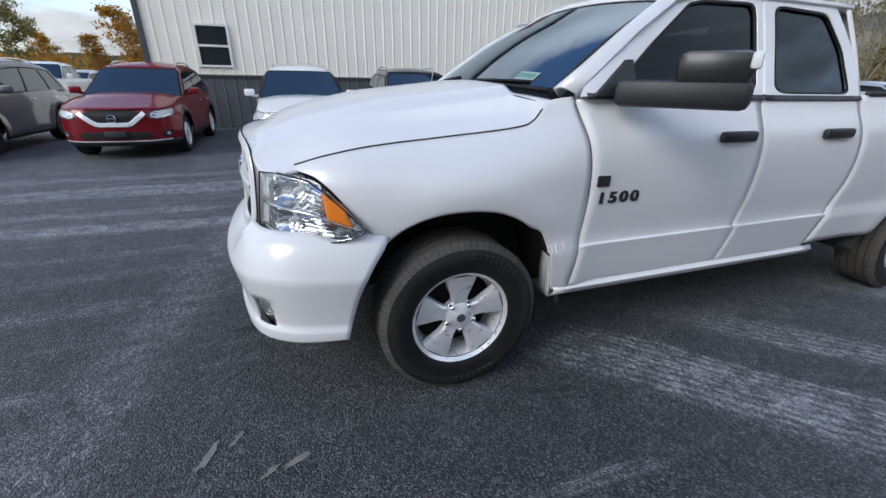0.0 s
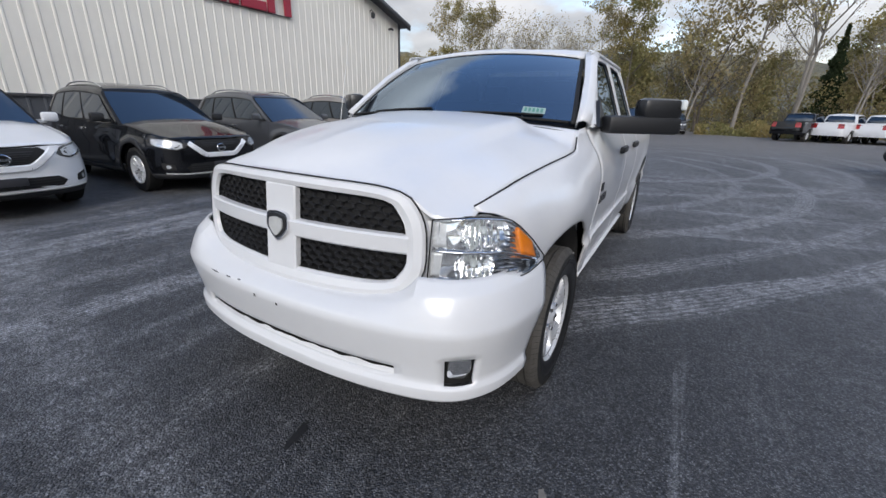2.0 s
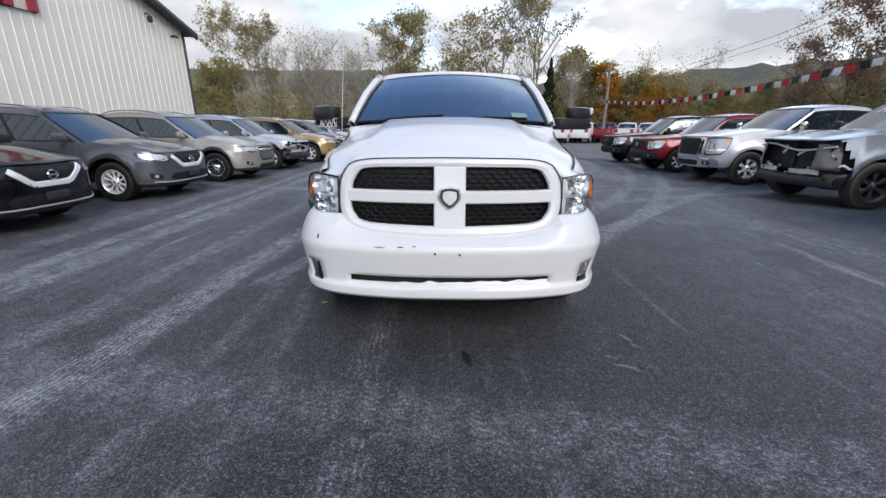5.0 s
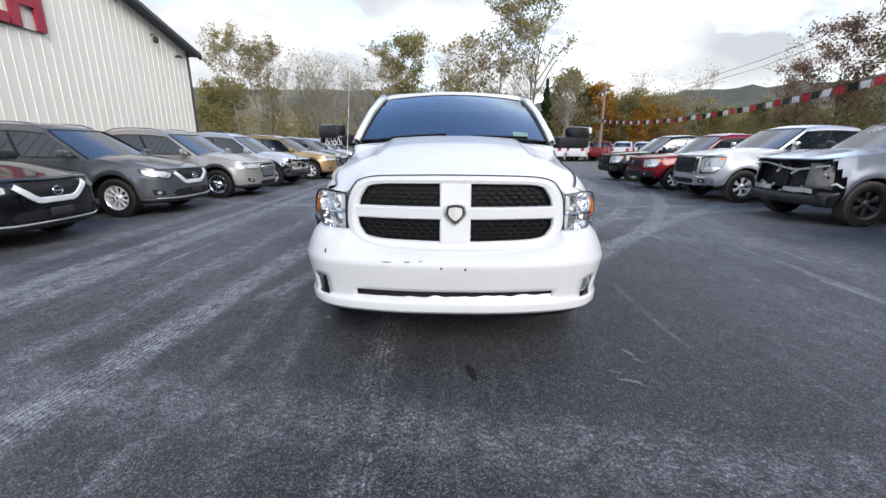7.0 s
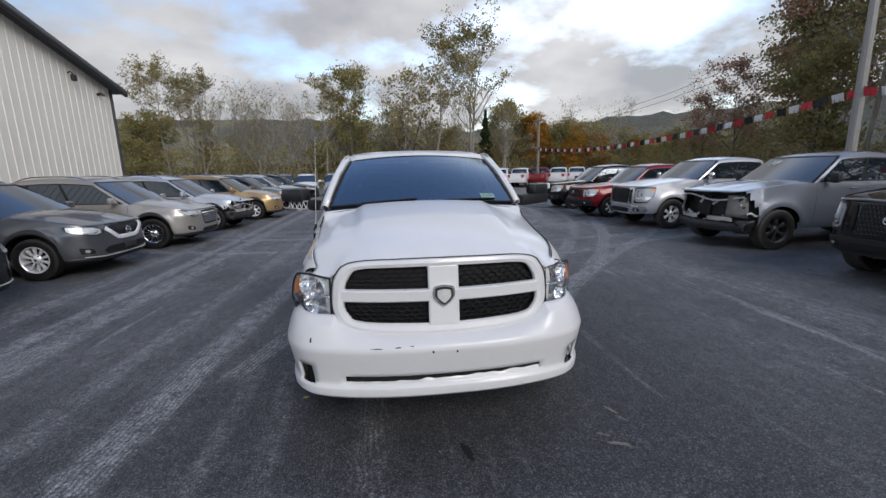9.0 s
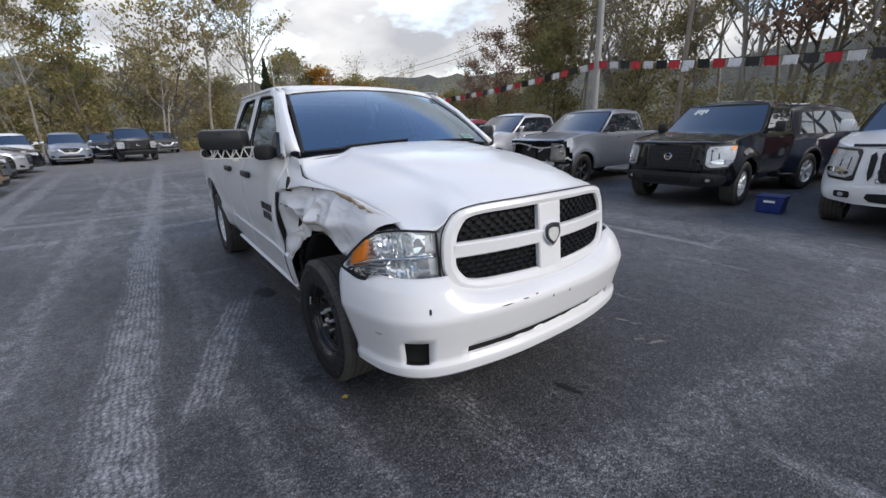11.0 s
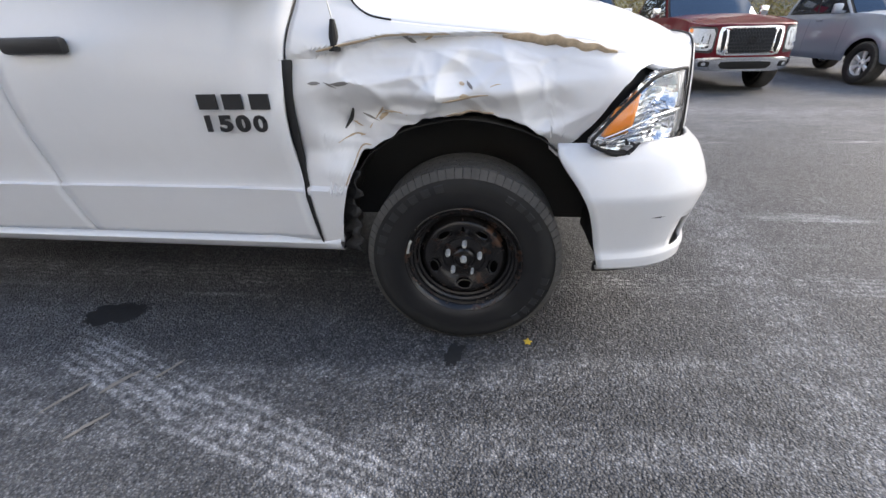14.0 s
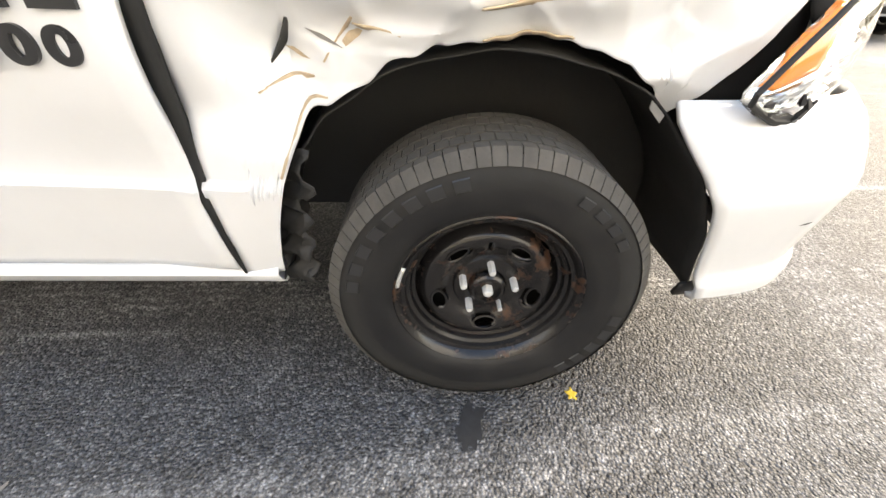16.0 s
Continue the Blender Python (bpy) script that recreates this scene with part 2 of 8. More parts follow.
def grid(bm, us, vs, f, skip=None, close=False):
    """Quads over f(u, v). skip(u, v) leaves a face out."""
    rows = [[bm.verts.new(f(u, v)) for v in vs] for u in us]
    n = len(us) if close else len(us) - 1
    for i in range(n):
        j = (i + 1) % len(us)
        for k in range(len(vs) - 1):
            if skip and skip((us[i] + us[j]) / 2, (vs[k] + vs[k + 1]) / 2):
                continue
            bm.faces.new((rows[i][k], rows[j][k], rows[j][k + 1], rows[i][k + 1]))
    return rows


def steps(a, b, n):
    return [a + (b - a) * i / n for i in range(n + 1)]


def box(bm, c, s, m=None, taper=1.0):
    """A box, centre and size; taper narrows its top."""
    m = m or Matrix()
    vs = []
    for z in (-1, 1):
        k = taper if z > 0 else 1.0
        for x, y in ((-1, -1), (1, -1), (1, 1), (-1, 1)):
            vs.append(bm.verts.new(m @ Vector((c[0] + x * k * s[0] / 2, c[1] + y * k * s[1] / 2, c[2] + z * s[2] / 2))))
    for q in ((0, 1, 2, 3), (4, 7, 6, 5), (0, 4, 5, 1), (1, 5, 6, 2), (2, 6, 7, 3), (3, 7, 4, 0)):
        bm.faces.new([vs[i] for i in q])
    return bm


def rounded_box(bm, c, s, r, m=None):
    b = bmesh.new()
    box(b, c, s)
    bmesh.ops.bevel(b, geom=b.edges[:], offset=r, segments=2, affect="EDGES", profile=0.5)
    join(bm, b, m)
    return bm


def join(bm, b, m=None):
    vm = {}
    for v in b.verts:
        vm[v] = bm.verts.new((m @ v.co) if m else v.co)
    for f in b.faces:
        bm.faces.new([vm[v] for v in f.verts])
    b.free()


def tube(bm, pts, radii, n=8, cap=True):
    """A round tube along the points."""
    pts = [Vector(p) for p in pts]
    if isinstance(radii, (int, float)):
        radii = [radii] * len(pts)
    loops = []
    for i, p in enumerate(pts):
        d = (pts[min(i + 1, len(pts) - 1)] - pts[max(i - 1, 0)]).normalized()
        a = d.orthogonal().normalized() if i == 0 else (loops[-1][1] - d * loops[-1][1].dot(d)).normalized()
        b = d.cross(a)
        loops.append(([bm.verts.new(p + (a * math.cos(2 * math.pi * k / n) + b * math.sin(2 * math.pi * k / n)) * radii[i]) for k in range(n)], a))
    for (l0, _), (l1, _) in zip(loops, loops[1:]):
        for k in range(n):
            bm.faces.new((l0[k], l0[(k + 1) % n], l1[(k + 1) % n], l1[k]))
    if cap:
        bm.faces.new(loops[0][0][::-1])
        bm.faces.new(loops[-1][0])
    return bm


def lathe(bm, prof, n=48, a0=0.0, a1=2 * math.pi, skip=None):
    """Turns (r, x) about the x axis."""
    full = abs(a1 - a0 - 2 * math.pi) < 1e-6
    us = [a0 + (a1 - a0) * i / n for i in range(n if full else n + 1)]
    idx = list(range(len(prof)))

    def f(u, k):
        r, x = prof[k]
        return (x, math.sin(u) * r, math.cos(u) * r)

    return grid(bm, us, idx, f, skip, close=full)


def by_angle(poly, n, c=None):
    """n points of a closed outline, at even angles round c."""
    c = c or (sum(p[0] for p in poly) / len(poly), sum(p[1] for p in poly) / len(poly))
    out = []
    for i in range(n):
        a = 2 * math.pi * i / n
        dx, dy = math.cos(a), math.sin(a)
        best = None
        for (x0, y0), (x1, y1) in zip(poly, poly[1:] + poly[:1]):
            ex, ey = x1 - x0, y1 - y0
            den = dx * ey - dy * ex
            if abs(den) < 1e-12:
                continue
            t = ((x0 - c[0]) * ey - (y0 - c[1]) * ex) / den
            s = ((x0 - c[0]) * dy - (y0 - c[1]) * dx) / den
            if t > 0 and -1e-6 <= s <= 1 + 1e-6 and (best is None or t < best):
                best = t
        out.append((c[0] + dx * (best or 0), c[1] + dy * (best or 0)))
    return out


def rounded(poly, r=0.3, n=4):
    """Rounds the corners of an outline; r is the share of each side taken."""
    out = []
    for i, p in enumerate(poly):
        a, b = poly[i - 1], poly[(i + 1) % len(poly)]
        s = (p[0] + (a[0] - p[0]) * r, p[1] + (a[1] - p[1]) * r)
        e = (p[0] + (b[0] - p[0]) * r, p[1] + (b[1] - p[1]) * r)
        for k in range(n + 1):
            t = k / n
            out.append(tuple((1 - t) ** 2 * s[j] + 2 * t * (1 - t) * p[j] + t * t * e[j] for j in (0, 1)))
    return out


def patch(bm, poly, f, rings=4, back=None, n=48):
    """Fills an outline with a net that lies on f(a, b); back(a, b) gives it a rim that goes back."""
    c = (sum(p[0] for p in poly) / len(poly), sum(p[1] for p in poly) / len(poly))
    edge = by_angle(poly, n, c)
    mid = bm.verts.new(f(*c))
    loops = []
    for k in range(1, rings + 1):
        t = k / rings
        loops.append([bm.verts.new(f(c[0] + (p[0] - c[0]) * t, c[1] + (p[1] - c[1]) * t)) for p in edge])
    for i in range(n):
        j = (i + 1) % n
        bm.faces.new((mid, loops[0][i], loops[0][j]))
        for l0, l1 in zip(loops, loops[1:]):
            bm.faces.new((l0[i], l1[i], l1[j], l0[j]))
    if back:
        lb = [bm.verts.new(back(*p)) for p in edge]
        for i in range(n):
            j = (i + 1) % n
            bm.faces.new((loops[-1][i], lb[i], lb[j], loops[-1][j]))
    return bm


def ring(bm, outer, inner, f, depth, n=96, c=None, crown=0.0):
    """A frame between two outlines, lying on f(a, b, back)."""
    po, pi = by_angle(outer, n, c), by_angle(inner, n, c)
    loops = []
    for t, d in ((0, depth), (0, 0.012), (0.12, 0.0), (0.5, -crown), (0.88, 0.0), (1, 0.012), (1, depth)):
        loops.append([bm.verts.new(f(a[0] + (b[0] - a[0]) * t, a[1] + (b[1] - a[1]) * t, d)) for a, b in zip(po, pi)])
    for l0, l1 in zip(loops, loops[1:]):
        for i in range(n):
            bm.faces.new((l0[i], l0[(i + 1) % n], l1[(i + 1) % n], l1[i]))
    return bm


def thing(name, label, category, group="", at=None):
    e = tagged(new(name), label, category, group)
    e.empty_display_size = 0.1
    if at is not None:
        e.matrix_basis = at
    return e


def lettering(text, size, depth, m, name, material, parent, label=""):
    cu = bpy.data.curves.new(name, "FONT")
    cu.body, cu.size, cu.extrude, cu.offset = text, size, depth, 0.004 * size / 0.1
    tmp = new(name + "_text", cu)
    me = bpy.data.meshes.new_from_object(tmp.evaluated_get(bpy.context.evaluated_depsgraph_get()))
    bpy.data.objects.remove(tmp)
    bpy.data.curves.remove(cu)
    me.transform(m)
    me.materials.clear()
    me.materials.append(material)
    ob = new(name, me)
    ob.parent = parent
    return tagged(ob, label) if label else ob


# ---- ground ----
def asphalt_material():
    s = Nodes("worn_asphalt")
    sep = s.n.new("ShaderNodeSeparateXYZ")
    s.l.new(s.tc, sep.inputs[0])
    px, py = sep.outputs[0], sep.outputs[1]
    stones = s.voro(118)
    cells = s.voro(118, "Color")
    csep = s.n.new("ShaderNodeSeparateColor")
    s.l.new(cells, csep.inputs[0])
    tone = csep.outputs[0]
    big = s.noise(0.35, 5)
    wob = s.math("MULTIPLY_ADD", s.noise(0.8, 3), 0.5, -0.25)
    ragged = s.math("MULTIPLY_ADD", s.noise(5.5, 5, 0.7), 0.09, -0.045)

    def fade(v, a, b):
        """0 at a, 1 at b."""
        return s.math("MULTIPLY", s.math("SUBTRACT", v, a), 1.0 / (b - a), clamp=True)

    def shaped(d, width, soft, weight, ribs, gates):
        d = s.math("ADD", d, ragged)
        k = s.math("MULTIPLY", s.math("SUBTRACT", 1.0, s.math("DIVIDE", s.math("SUBTRACT", s.math("ABSOLUTE", d), width), soft), clamp=True), weight)
        if ribs:
            # lines left by the tread's grooves
            w = s.math("COSINE", s.math("MULTIPLY", d, 2 * math.pi * ribs / (2 * width)))
            k = s.math("MULTIPLY", k, s.math("MULTIPLY_ADD", w, 0.42, 0.62))
        for g in gates:
            k = s.math("MULTIPLY", k, g)
        return k

    def band(a, b, c, width, soft, weight, ribs=0, gates=()):
        """Dust left by a tyre along the line a x + b y = c."""
        d = s.math("ADD", s.math("MULTIPLY_ADD", px, a, s.math("MULTIPLY", py, b)), s.math("MULTIPLY_ADD", wob, 0.3, -c))
        return shaped(d, width, soft, weight, ribs, gates)

    def arc(cx, cy, r, width, soft, weight, ribs=4, gates=()):
        dx, dy = s.math("SUBTRACT", px, cx), s.math("SUBTRACT", py, cy)
        d = s.math("SUBTRACT", s.math("SQRT", s.math("ADD", s.math("MULTIPLY", dx, dx), s.math("MULTIPLY", dy, dy))), r)
        return shaped(s.math("ADD", d, s.math("MULTIPLY", wob, 0.2)), width, soft, weight, ribs, gates)

    beside = fade(px, 0.6, 1.2)
    ends_b = s.math("MULTIPLY", fade(py, 0.05, 0.25), fade(py, 1.8, 1.6))
    behind = fade(py, 3.0, 5.0)
    marks = [
        # long tracks down the lot
        band(1, -0.055, -2.08, 0.09, 0.11, 1.15, 5), band(0.954, -0.298, -1.658, 0.09, 0.05, 0.9, 4, (ends_b,)), band(1, 0.02, -3.80, 0.09, 0.14, 0.9, 4), band(1, 0.035, -4.15, 0.06, 0.10, 0.7),
        band(1, 0.03, -1.5, 0.05, 0.04, 0.22), band(1, 0.03, -0.5, 0.06, 0.08, 0.38, 3), band(1, -0.02, -2.75, 0.06, 0.10, 0.32), band(1, 0.03, -4.9, 0.10, 0.10, 0.5, 4), band(1, 0.1, -1.2, 0.05, 0.06, 0.22),
        # tracks that swing out beside the truck
        band(0.707, -0.707, -0.06, 0.10, 0.05, 1.0, 4, (beside,)), band(0.35, -0.94, -3.1, 0.08, 0.06, 0.8, 4, (beside,)), band(0.22, -0.975, -5.0, 0.09, 0.06, 0.8, 4, (beside,)),
        arc(-14.08, 16.05, 21.44, 0.11, 0.07, 1.0, 4, (beside,)), arc(-14.08, 16.05, 20.69, 0.10, 0.07, 0.7, 4, (beside,)), arc(-4.5, 9.6, 8.3, 0.10, 0.07, 0.9, 4, (beside,)), arc(-4.5, 9.6, 7.1, 0.10, 0.07, 0.75, 4, (beside,)),
        arc(-2.5, 14.0, 6.4, 0.11, 0.08, 0.9, 4), arc(-2.5, 14.0, 8.1, 0.11, 0.08, 0.8, 4), arc(3.0, 13.5, 5.2, 0.10, 0.1, 0.55, 4),
        # faint passes across
        band(0.15, 1.0, -1.6, 0.10, 0.2, 0.3), band(1, -0.02, 4.6, 0.2, 0.3, 0.35, 5), band(0.25, 1.0, 7.5, 0.14, 0.2, 0.45, 4, (behind,)), band(-0.1, 1.0, 9.4, 0.14, 0.2, 0.45, 4, (behind,))]
    dust = marks[0]
    for k in marks[1:]:
        dust = s.math("MAXIMUM", dust, k)
    broken = s.ramp(s.noise(7.0, 10, 0.82), (0.40, 0.05), (0.60, 1.25))
    lug = s.math("SINE", s.math("MULTIPLY", s.math("ADD", py, s.math("MULTIPLY", s.math("ABSOLUTE", s.math("SINE", s.math("MULTIPLY", px, 28.0))), 0.03)), 150.0))
    dust = s.math("MULTIPLY", s.math("MULTIPLY", s.math("MULTIPLY", dust, 1.55), broken), s.math("MULTIPLY_ADD", s.math("MULTIPLY", lug, 3.0, clamp=True), 0.45, 0.62))
    # thin scuffs: long along the lot, shorter across
    streak = s.noise(3.2, 9, 0.72, stretch=(1.0, 0.05, 1.0, 6))
    streak2 = s.noise(3.0, 9, 0.72, stretch=(0.07, 1.0, 1.0, 38))
    streak3 = s.noise(4.0, 8, 0.7, stretch=(0.12, 1.0, 1.0, -12))
    patchy = s.ramp(s.noise(0.9, 4), (0.42, 0.15), (0.62, 1.0))
    scuffs = s.math("MAXIMUM", s.math("MULTIPLY", s.ramp(streak, (0.58, 0.0), (0.66, 1.0)), 0.75), s.math("MULTIPLY", s.ramp(streak2, (0.60, 0.0), (0.68, 1.0)), 0.55))
    scuffs = s.math("MAXIMUM", scuffs, s.math("MULTIPLY", s.ramp(streak3, (0.62, 0.0), (0.70, 1.0)), 0.5))
    dust = s.math("MAXIMUM", s.math("MULTIPLY", dust, s.math("MULTIPLY_ADD", tone, 0.9, 0.5)), s.math("MULTIPLY", scuffs, patchy))
    dust = s.math("MAXIMUM", dust, s.math("MULTIPLY", s.ramp(s.noise(2.6, 8, 0.74), (0.56, 0.0), (0.76, 1.0)), 0.26))
    # dustier away from the truck and further back, where grazing sheen is painted in
    lanes = s.math("MAXIMUM", s.math("MULTIPLY", fade(px, -0.9, -2.6), 0.8), s.math("MULTIPLY", fade(px, 1.5, 3.4), 0.8))
    worn = s.math("MULTIPLY", s.math("MAXIMUM", fade(py, 0.3, 5.0), lanes), s.ramp(s.noise(0.55, 6, 0.62), (0.34, 0.25), (0.62, 1.0)))
    dust = s.math("ADD", dust, s.math("MULTIPLY", worn, 0.40))
    fine = s.ramp(s.noise(42, 6, 0.75), (0.34, 0.3), (0.6, 1.5))
    dust = s.math("MULTIPLY", s.math("MULTIPLY", dust, fine), s.ramp(s.noise(9, 6, 0.7, stretch=(1.0, 0.35, 1.0)), (0.36, 0.5), (0.58, 1.4)))
    # binder, with older greyer stretches, and the stones worn bare in it
    base = s.mix(s.ramp(big, (0.38, 0.0), (0.62, 1.0)), (0.037, 0.040, 0.047), (0.058, 0.062, 0.071))
    bare = s.math("MULTIPLY_ADD", s.ramp(s.noise(1.7, 6, 0.65), (0.35, 0.0), (0.7, 1.0)), 0.40, 0.62)
    col = s.mix(s.math("MULTIPLY", s.ramp(tone, (0.35, 0.0), (1.0, 1.0)), bare), base, (0.25, 0.255, 0.265))
    col = s.mix(s.math("MULTIPLY", dust, 1.35, clamp=True), col, (0.31, 0.315, 0.325))
    flecks = s.math("MULTIPLY", s.ramp(s.noise(75, 4, 0.8), (0.585, 0.0), (0.66, 1.0)), s.ramp(s.noise(3.2, 7, 0.7), (0.38, 0.12), (0.64, 0.75)))
    col = s.mix(flecks, col, (0.30, 0.305, 0.315))
    col = s.mix(1.0, col, s.ramp(s.noise(13, 7, 0.75), (0.32, 0.62), (0.66, 1.2)), "MULTIPLY")
    # black binder sunk between the stones; crevice darkening is put into the colour too
    pits = s.math("MULTIPLY", s.ramp(s.noise(150, 3, 0.6), (0.36, 0.5), (0.52, 1.1)), s.ramp(s.math("ADD", s.math("MULTIPLY", stones, 0.55), s.math("MULTIPLY", s.voro(71), 0.45)), (0.30, 1.0), (0.58, 0.42)))
    pits = s.math("ADD", pits, s.math("MULTIPLY", dust, 0.3, clamp=True))
    col = s.mix(1.0, col, pits, "MULTIPLY")
    # far off the paving gives way to packed gravel
    far = s.math("MULTIPLY", s.math("SUBTRACT", s.math("ADD", py, s.math("MULTIPLY", wob, 9.0)), 14.0), 0.09, clamp=True)
    gravel = s.mix(s.noise(1.4, 8, 0.7), (0.12, 0.11, 0.10), (0.25, 0.235, 0.22))
    col = s.mix(s.math("MULTIPLY", far, 0.85), col, gravel)
    s.set(Base_Color=col, Roughness=s.math("MULTIPLY_ADD", dust, 0.22, s.math("MULTIPLY_ADD", big, 0.15, 0.52)), Specular_IOR_Level=0.45)
    h = s.math("ADD", s.math("MULTIPLY", stones, -1.0), s.math("MULTIPLY", s.noise(22, 4), 0.6))
    s.bump(h, 1.0, 0.008)
    return s.m


def make_ground():
    bm = bmesh.new()
    xs = [-600, -200, -90, -50] + steps(-36, 36, 36) + [50, 90, 200, 600]
    ys = [-400, -120, -60] + steps(-30, 54, 42) + [70, 100, 160, 300, 900]

    def f(x, y):
        edge = max(0.0, y - 38) / 20
        z = noise.noise(Vector((x * 0.09, y * 0.09, 1.0))) * 0.04 * min(1, edge) if -60 < x < 60 else 0
        return (x, y, z)

    grid(bm, xs, ys, f)
    tagged(part("ground", bm, asphalt_material(), recalc=True), "dark worn asphalt lot with dusty tyre tracks", "ground", kind="structure")


make_ground()


# ---- the metal building beside the lot ----
WALL_X, WALL_Y0, WALL_Y1, EAVE_Z, RIDGE_Z, WAINSCOT = -11.9, -4.4, 16.0, 5.35, 8.5, 1.5
RIB = 0.305
SIDING = plain("tan_metal_siding", (0.87, 0.84, 0.76), 0.42, 0.0, 0.06, 1.5)
WAINS = plain("grey_metal_siding", (0.085, 0.09, 0.10), 0.45, 0.0, 0.1, 1.5)
TRIM = plain("dark_metal_trim", (0.07, 0.07, 0.075), 0.45)
SIGN_RED = plain("red_sign_paint", (0.36, 0.025, 0.05), 0.45)
PANE = Nodes("dark_window_pane").set(Base_Color=(0.02, 0.025, 0.03), Roughness=0.03, Specular_IOR_Level=0.8).m
VINYL = plain("white_vinyl", (0.75, 0.75, 0.75), 0.4)


def ribbed(name, y0, y1, low, high, mat, parent, skip=None, label="", x0=WALL_X):
    """A ribbed metal sheet: broad flats with narrow raised ribs."""
    bm = bmesh.new()
    ys, d = [], {}
    n = int(round((y1 - y0) / RIB))
    for i in range(n):
        a = y0 + i * RIB
        for t, h in ((0, 0), (0.22, 0), (0.235, 0.014), (0.275, 0.014), (0.29, 0)):
            ys.append(a + t)
            d[round(a + t, 4)] = h
    ys.append(y1)
    d[round(y1, 4)] = 0
    grid(bm, ys, [0, 1, 2, 3, 4, 5, 6], lambda y, v: (x0 + d[round(y, 4)], y, low(y) + (high(y) - low(y)) * v / 6),
         (lambda y, v: skip(y, low(y) + (high(y) - low(y)) * v / 6)) if skip else None)
    return part(name, bm, mat, parent, label, angle=20)


def make_building():
    b = thing("metal_building", "tan ribbed metal building with grey wainscot and red sign", "building")
    ridge_y = (WALL_Y0 + WALL_Y1) / 2
    slope = (RIDGE_Z - EAVE_Z) / (WALL_Y1 - ridge_y)
    top = lambda y: RIDGE_Z - abs(y - ridge_y) * slope
    win = (-3.24, -2.3, 1.72, 2.86)
    # gable sheet in runs, so that the window opening goes through
    y_a, y_b = WALL_Y0 + 4 * RIB, WALL_Y0 + 7 * RIB
    ribbed("wall_sheet", WALL_Y0, y_a, lambda y: WAINSCOT, top, SIDING, b)
    ribbed("wall_sheet", y_a, y_b, lambda y: win[3], top, SIDING, b)
    ribbed("wall_sheet", y_a, y_b, lambda y: WAINSCOT, lambda y: win[2], SIDING, b)
    ribbed("wall_sheet", y_b, WALL_Y0 + 67 * RIB, lambda y: WAINSCOT, top, SIDING, b)
    ribbed("wainscot", WALL_Y0, WALL_Y0 + 67 * RIB, lambda y: 0.0, lambda y: WAINSCOT, WAINS, b, label="dark grey ribbed metal wainscot")
    y1 = WALL_Y0 + 67 * RIB
    # window
    w = part("window", box(bmesh.new(), (WALL_X - 0.1, (y_a + y_b) / 2, (win[2] + win[3]) / 2), (0.02, y_b - y_a, win[3] - win[2])), SOFT_BLACK, b)
    bm = bmesh.new()
    for c, sz in (((y_a + 0.035), 0.07), ((y_b - 0.035), 0.07)):
        box(bm, (WALL_X + 0.02, c, (win[2] + win[3]) / 2), (0.08, sz, win[3] - win[2]))
    for c in (win[2] + 0.035, win[3] - 0.035, (win[2] + win[3]) / 2):
        box(bm, (WALL_X + 0.022, (y_a + y_b) / 2, c), (0.07, y_b - y_a - 0.14, 0.06))
    part("window_frame", bm, VINYL, w, "white vinyl frame", bevel=0.006)
    zm = (win[2] + win[3]) / 2
    for z0, z1 in ((win[2] + 0.07, zm - 0.03), (zm + 0.03, win[3] - 0.07)):
        part("pane", box(bmesh.new(), (WALL_X, (y_a + y_b) / 2, (z0 + z1) / 2), (0.012, y_b - y_a - 0.14, z1 - z0)), PANE, w)
    # trims and roof
    part("corner_trim", box(bmesh.new(), (WALL_X, WALL_Y0 - 0.05, EAVE_Z / 2), (0.1, 0.14, EAVE_Z)), TRIM, b, bevel=0.01)
    part("corner_trim", box(bmesh.new(), (WALL_X, y1 + 0.05, EAVE_Z / 2), (0.1, 0.14, EAVE_Z)), TRIM, b, bevel=0.01)
    part("base_trim", box(bmesh.new(), (WALL_X + 0.02, (WALL_Y0 + y1) / 2, WAINSCOT), (0.06, y1 - WALL_Y0, 0.06)), TRIM, b)
    for ya, yb in ((WALL_Y0 - 0.45, ridge_y), (ridge_y, y1 + 0.45)):
        bm = bmesh.new()
        za, zb = top(ya), top(yb)
        grid(bm, [WALL_X + 0.38, -45], [0, 1], lambda x, v: (x, ya + (yb - ya) * v, za + (zb - za) * v + 0.12))
        part("roof", bm, TRIM, b, solid=0.12)
        bm = bmesh.new()
        grid(bm, [WALL_X + 0.36, WALL_X + 0.42], [0, 1], lambda x, v: (x, ya + (yb - ya) * v, za + (zb - za) * v - 0.1))
        grid(bm, [0, 1], [0, 1], lambda u, v: (WALL_X + 0.42, ya + (yb - ya) * v, za + (zb - za) * v - 0.1 + 0.25 * u))
        part("rake_trim", bm, TRIM, b, solid=0.03)
    # side and back walls close the shell
    part("side_wall", box(bmesh.new(), (-28, WALL_Y0 + 0.1, EAVE_Z / 2), (32, 0.15, EAVE_Z)), SIDING, b)
    part("side_wall", box(bmesh.new(), (-28, y1 - 0.1, EAVE_Z / 2), (32, 0.15, EAVE_Z)), SIDING, b)
    part("back_wall", box(bmesh.new(), (-44, (WALL_Y0 + y1) / 2, EAVE_Z / 2), (0.15, y1 - WALL_Y0, EAVE_Z)), SIDING, b)
    # sign: big red block letters on thin rails
    rails = bmesh.new()
    for z in (4.425, 5.11):
        box(rails, (WALL_X + 0.045, 7.18, z), (0.03, 4.4, 0.03))
    sg = part("sign", rails, TRIM, b, "red block letters on thin rails")
    zs0, zs1 = 4.44, 5.81
    zm_ = (zs0 + zs1) / 2
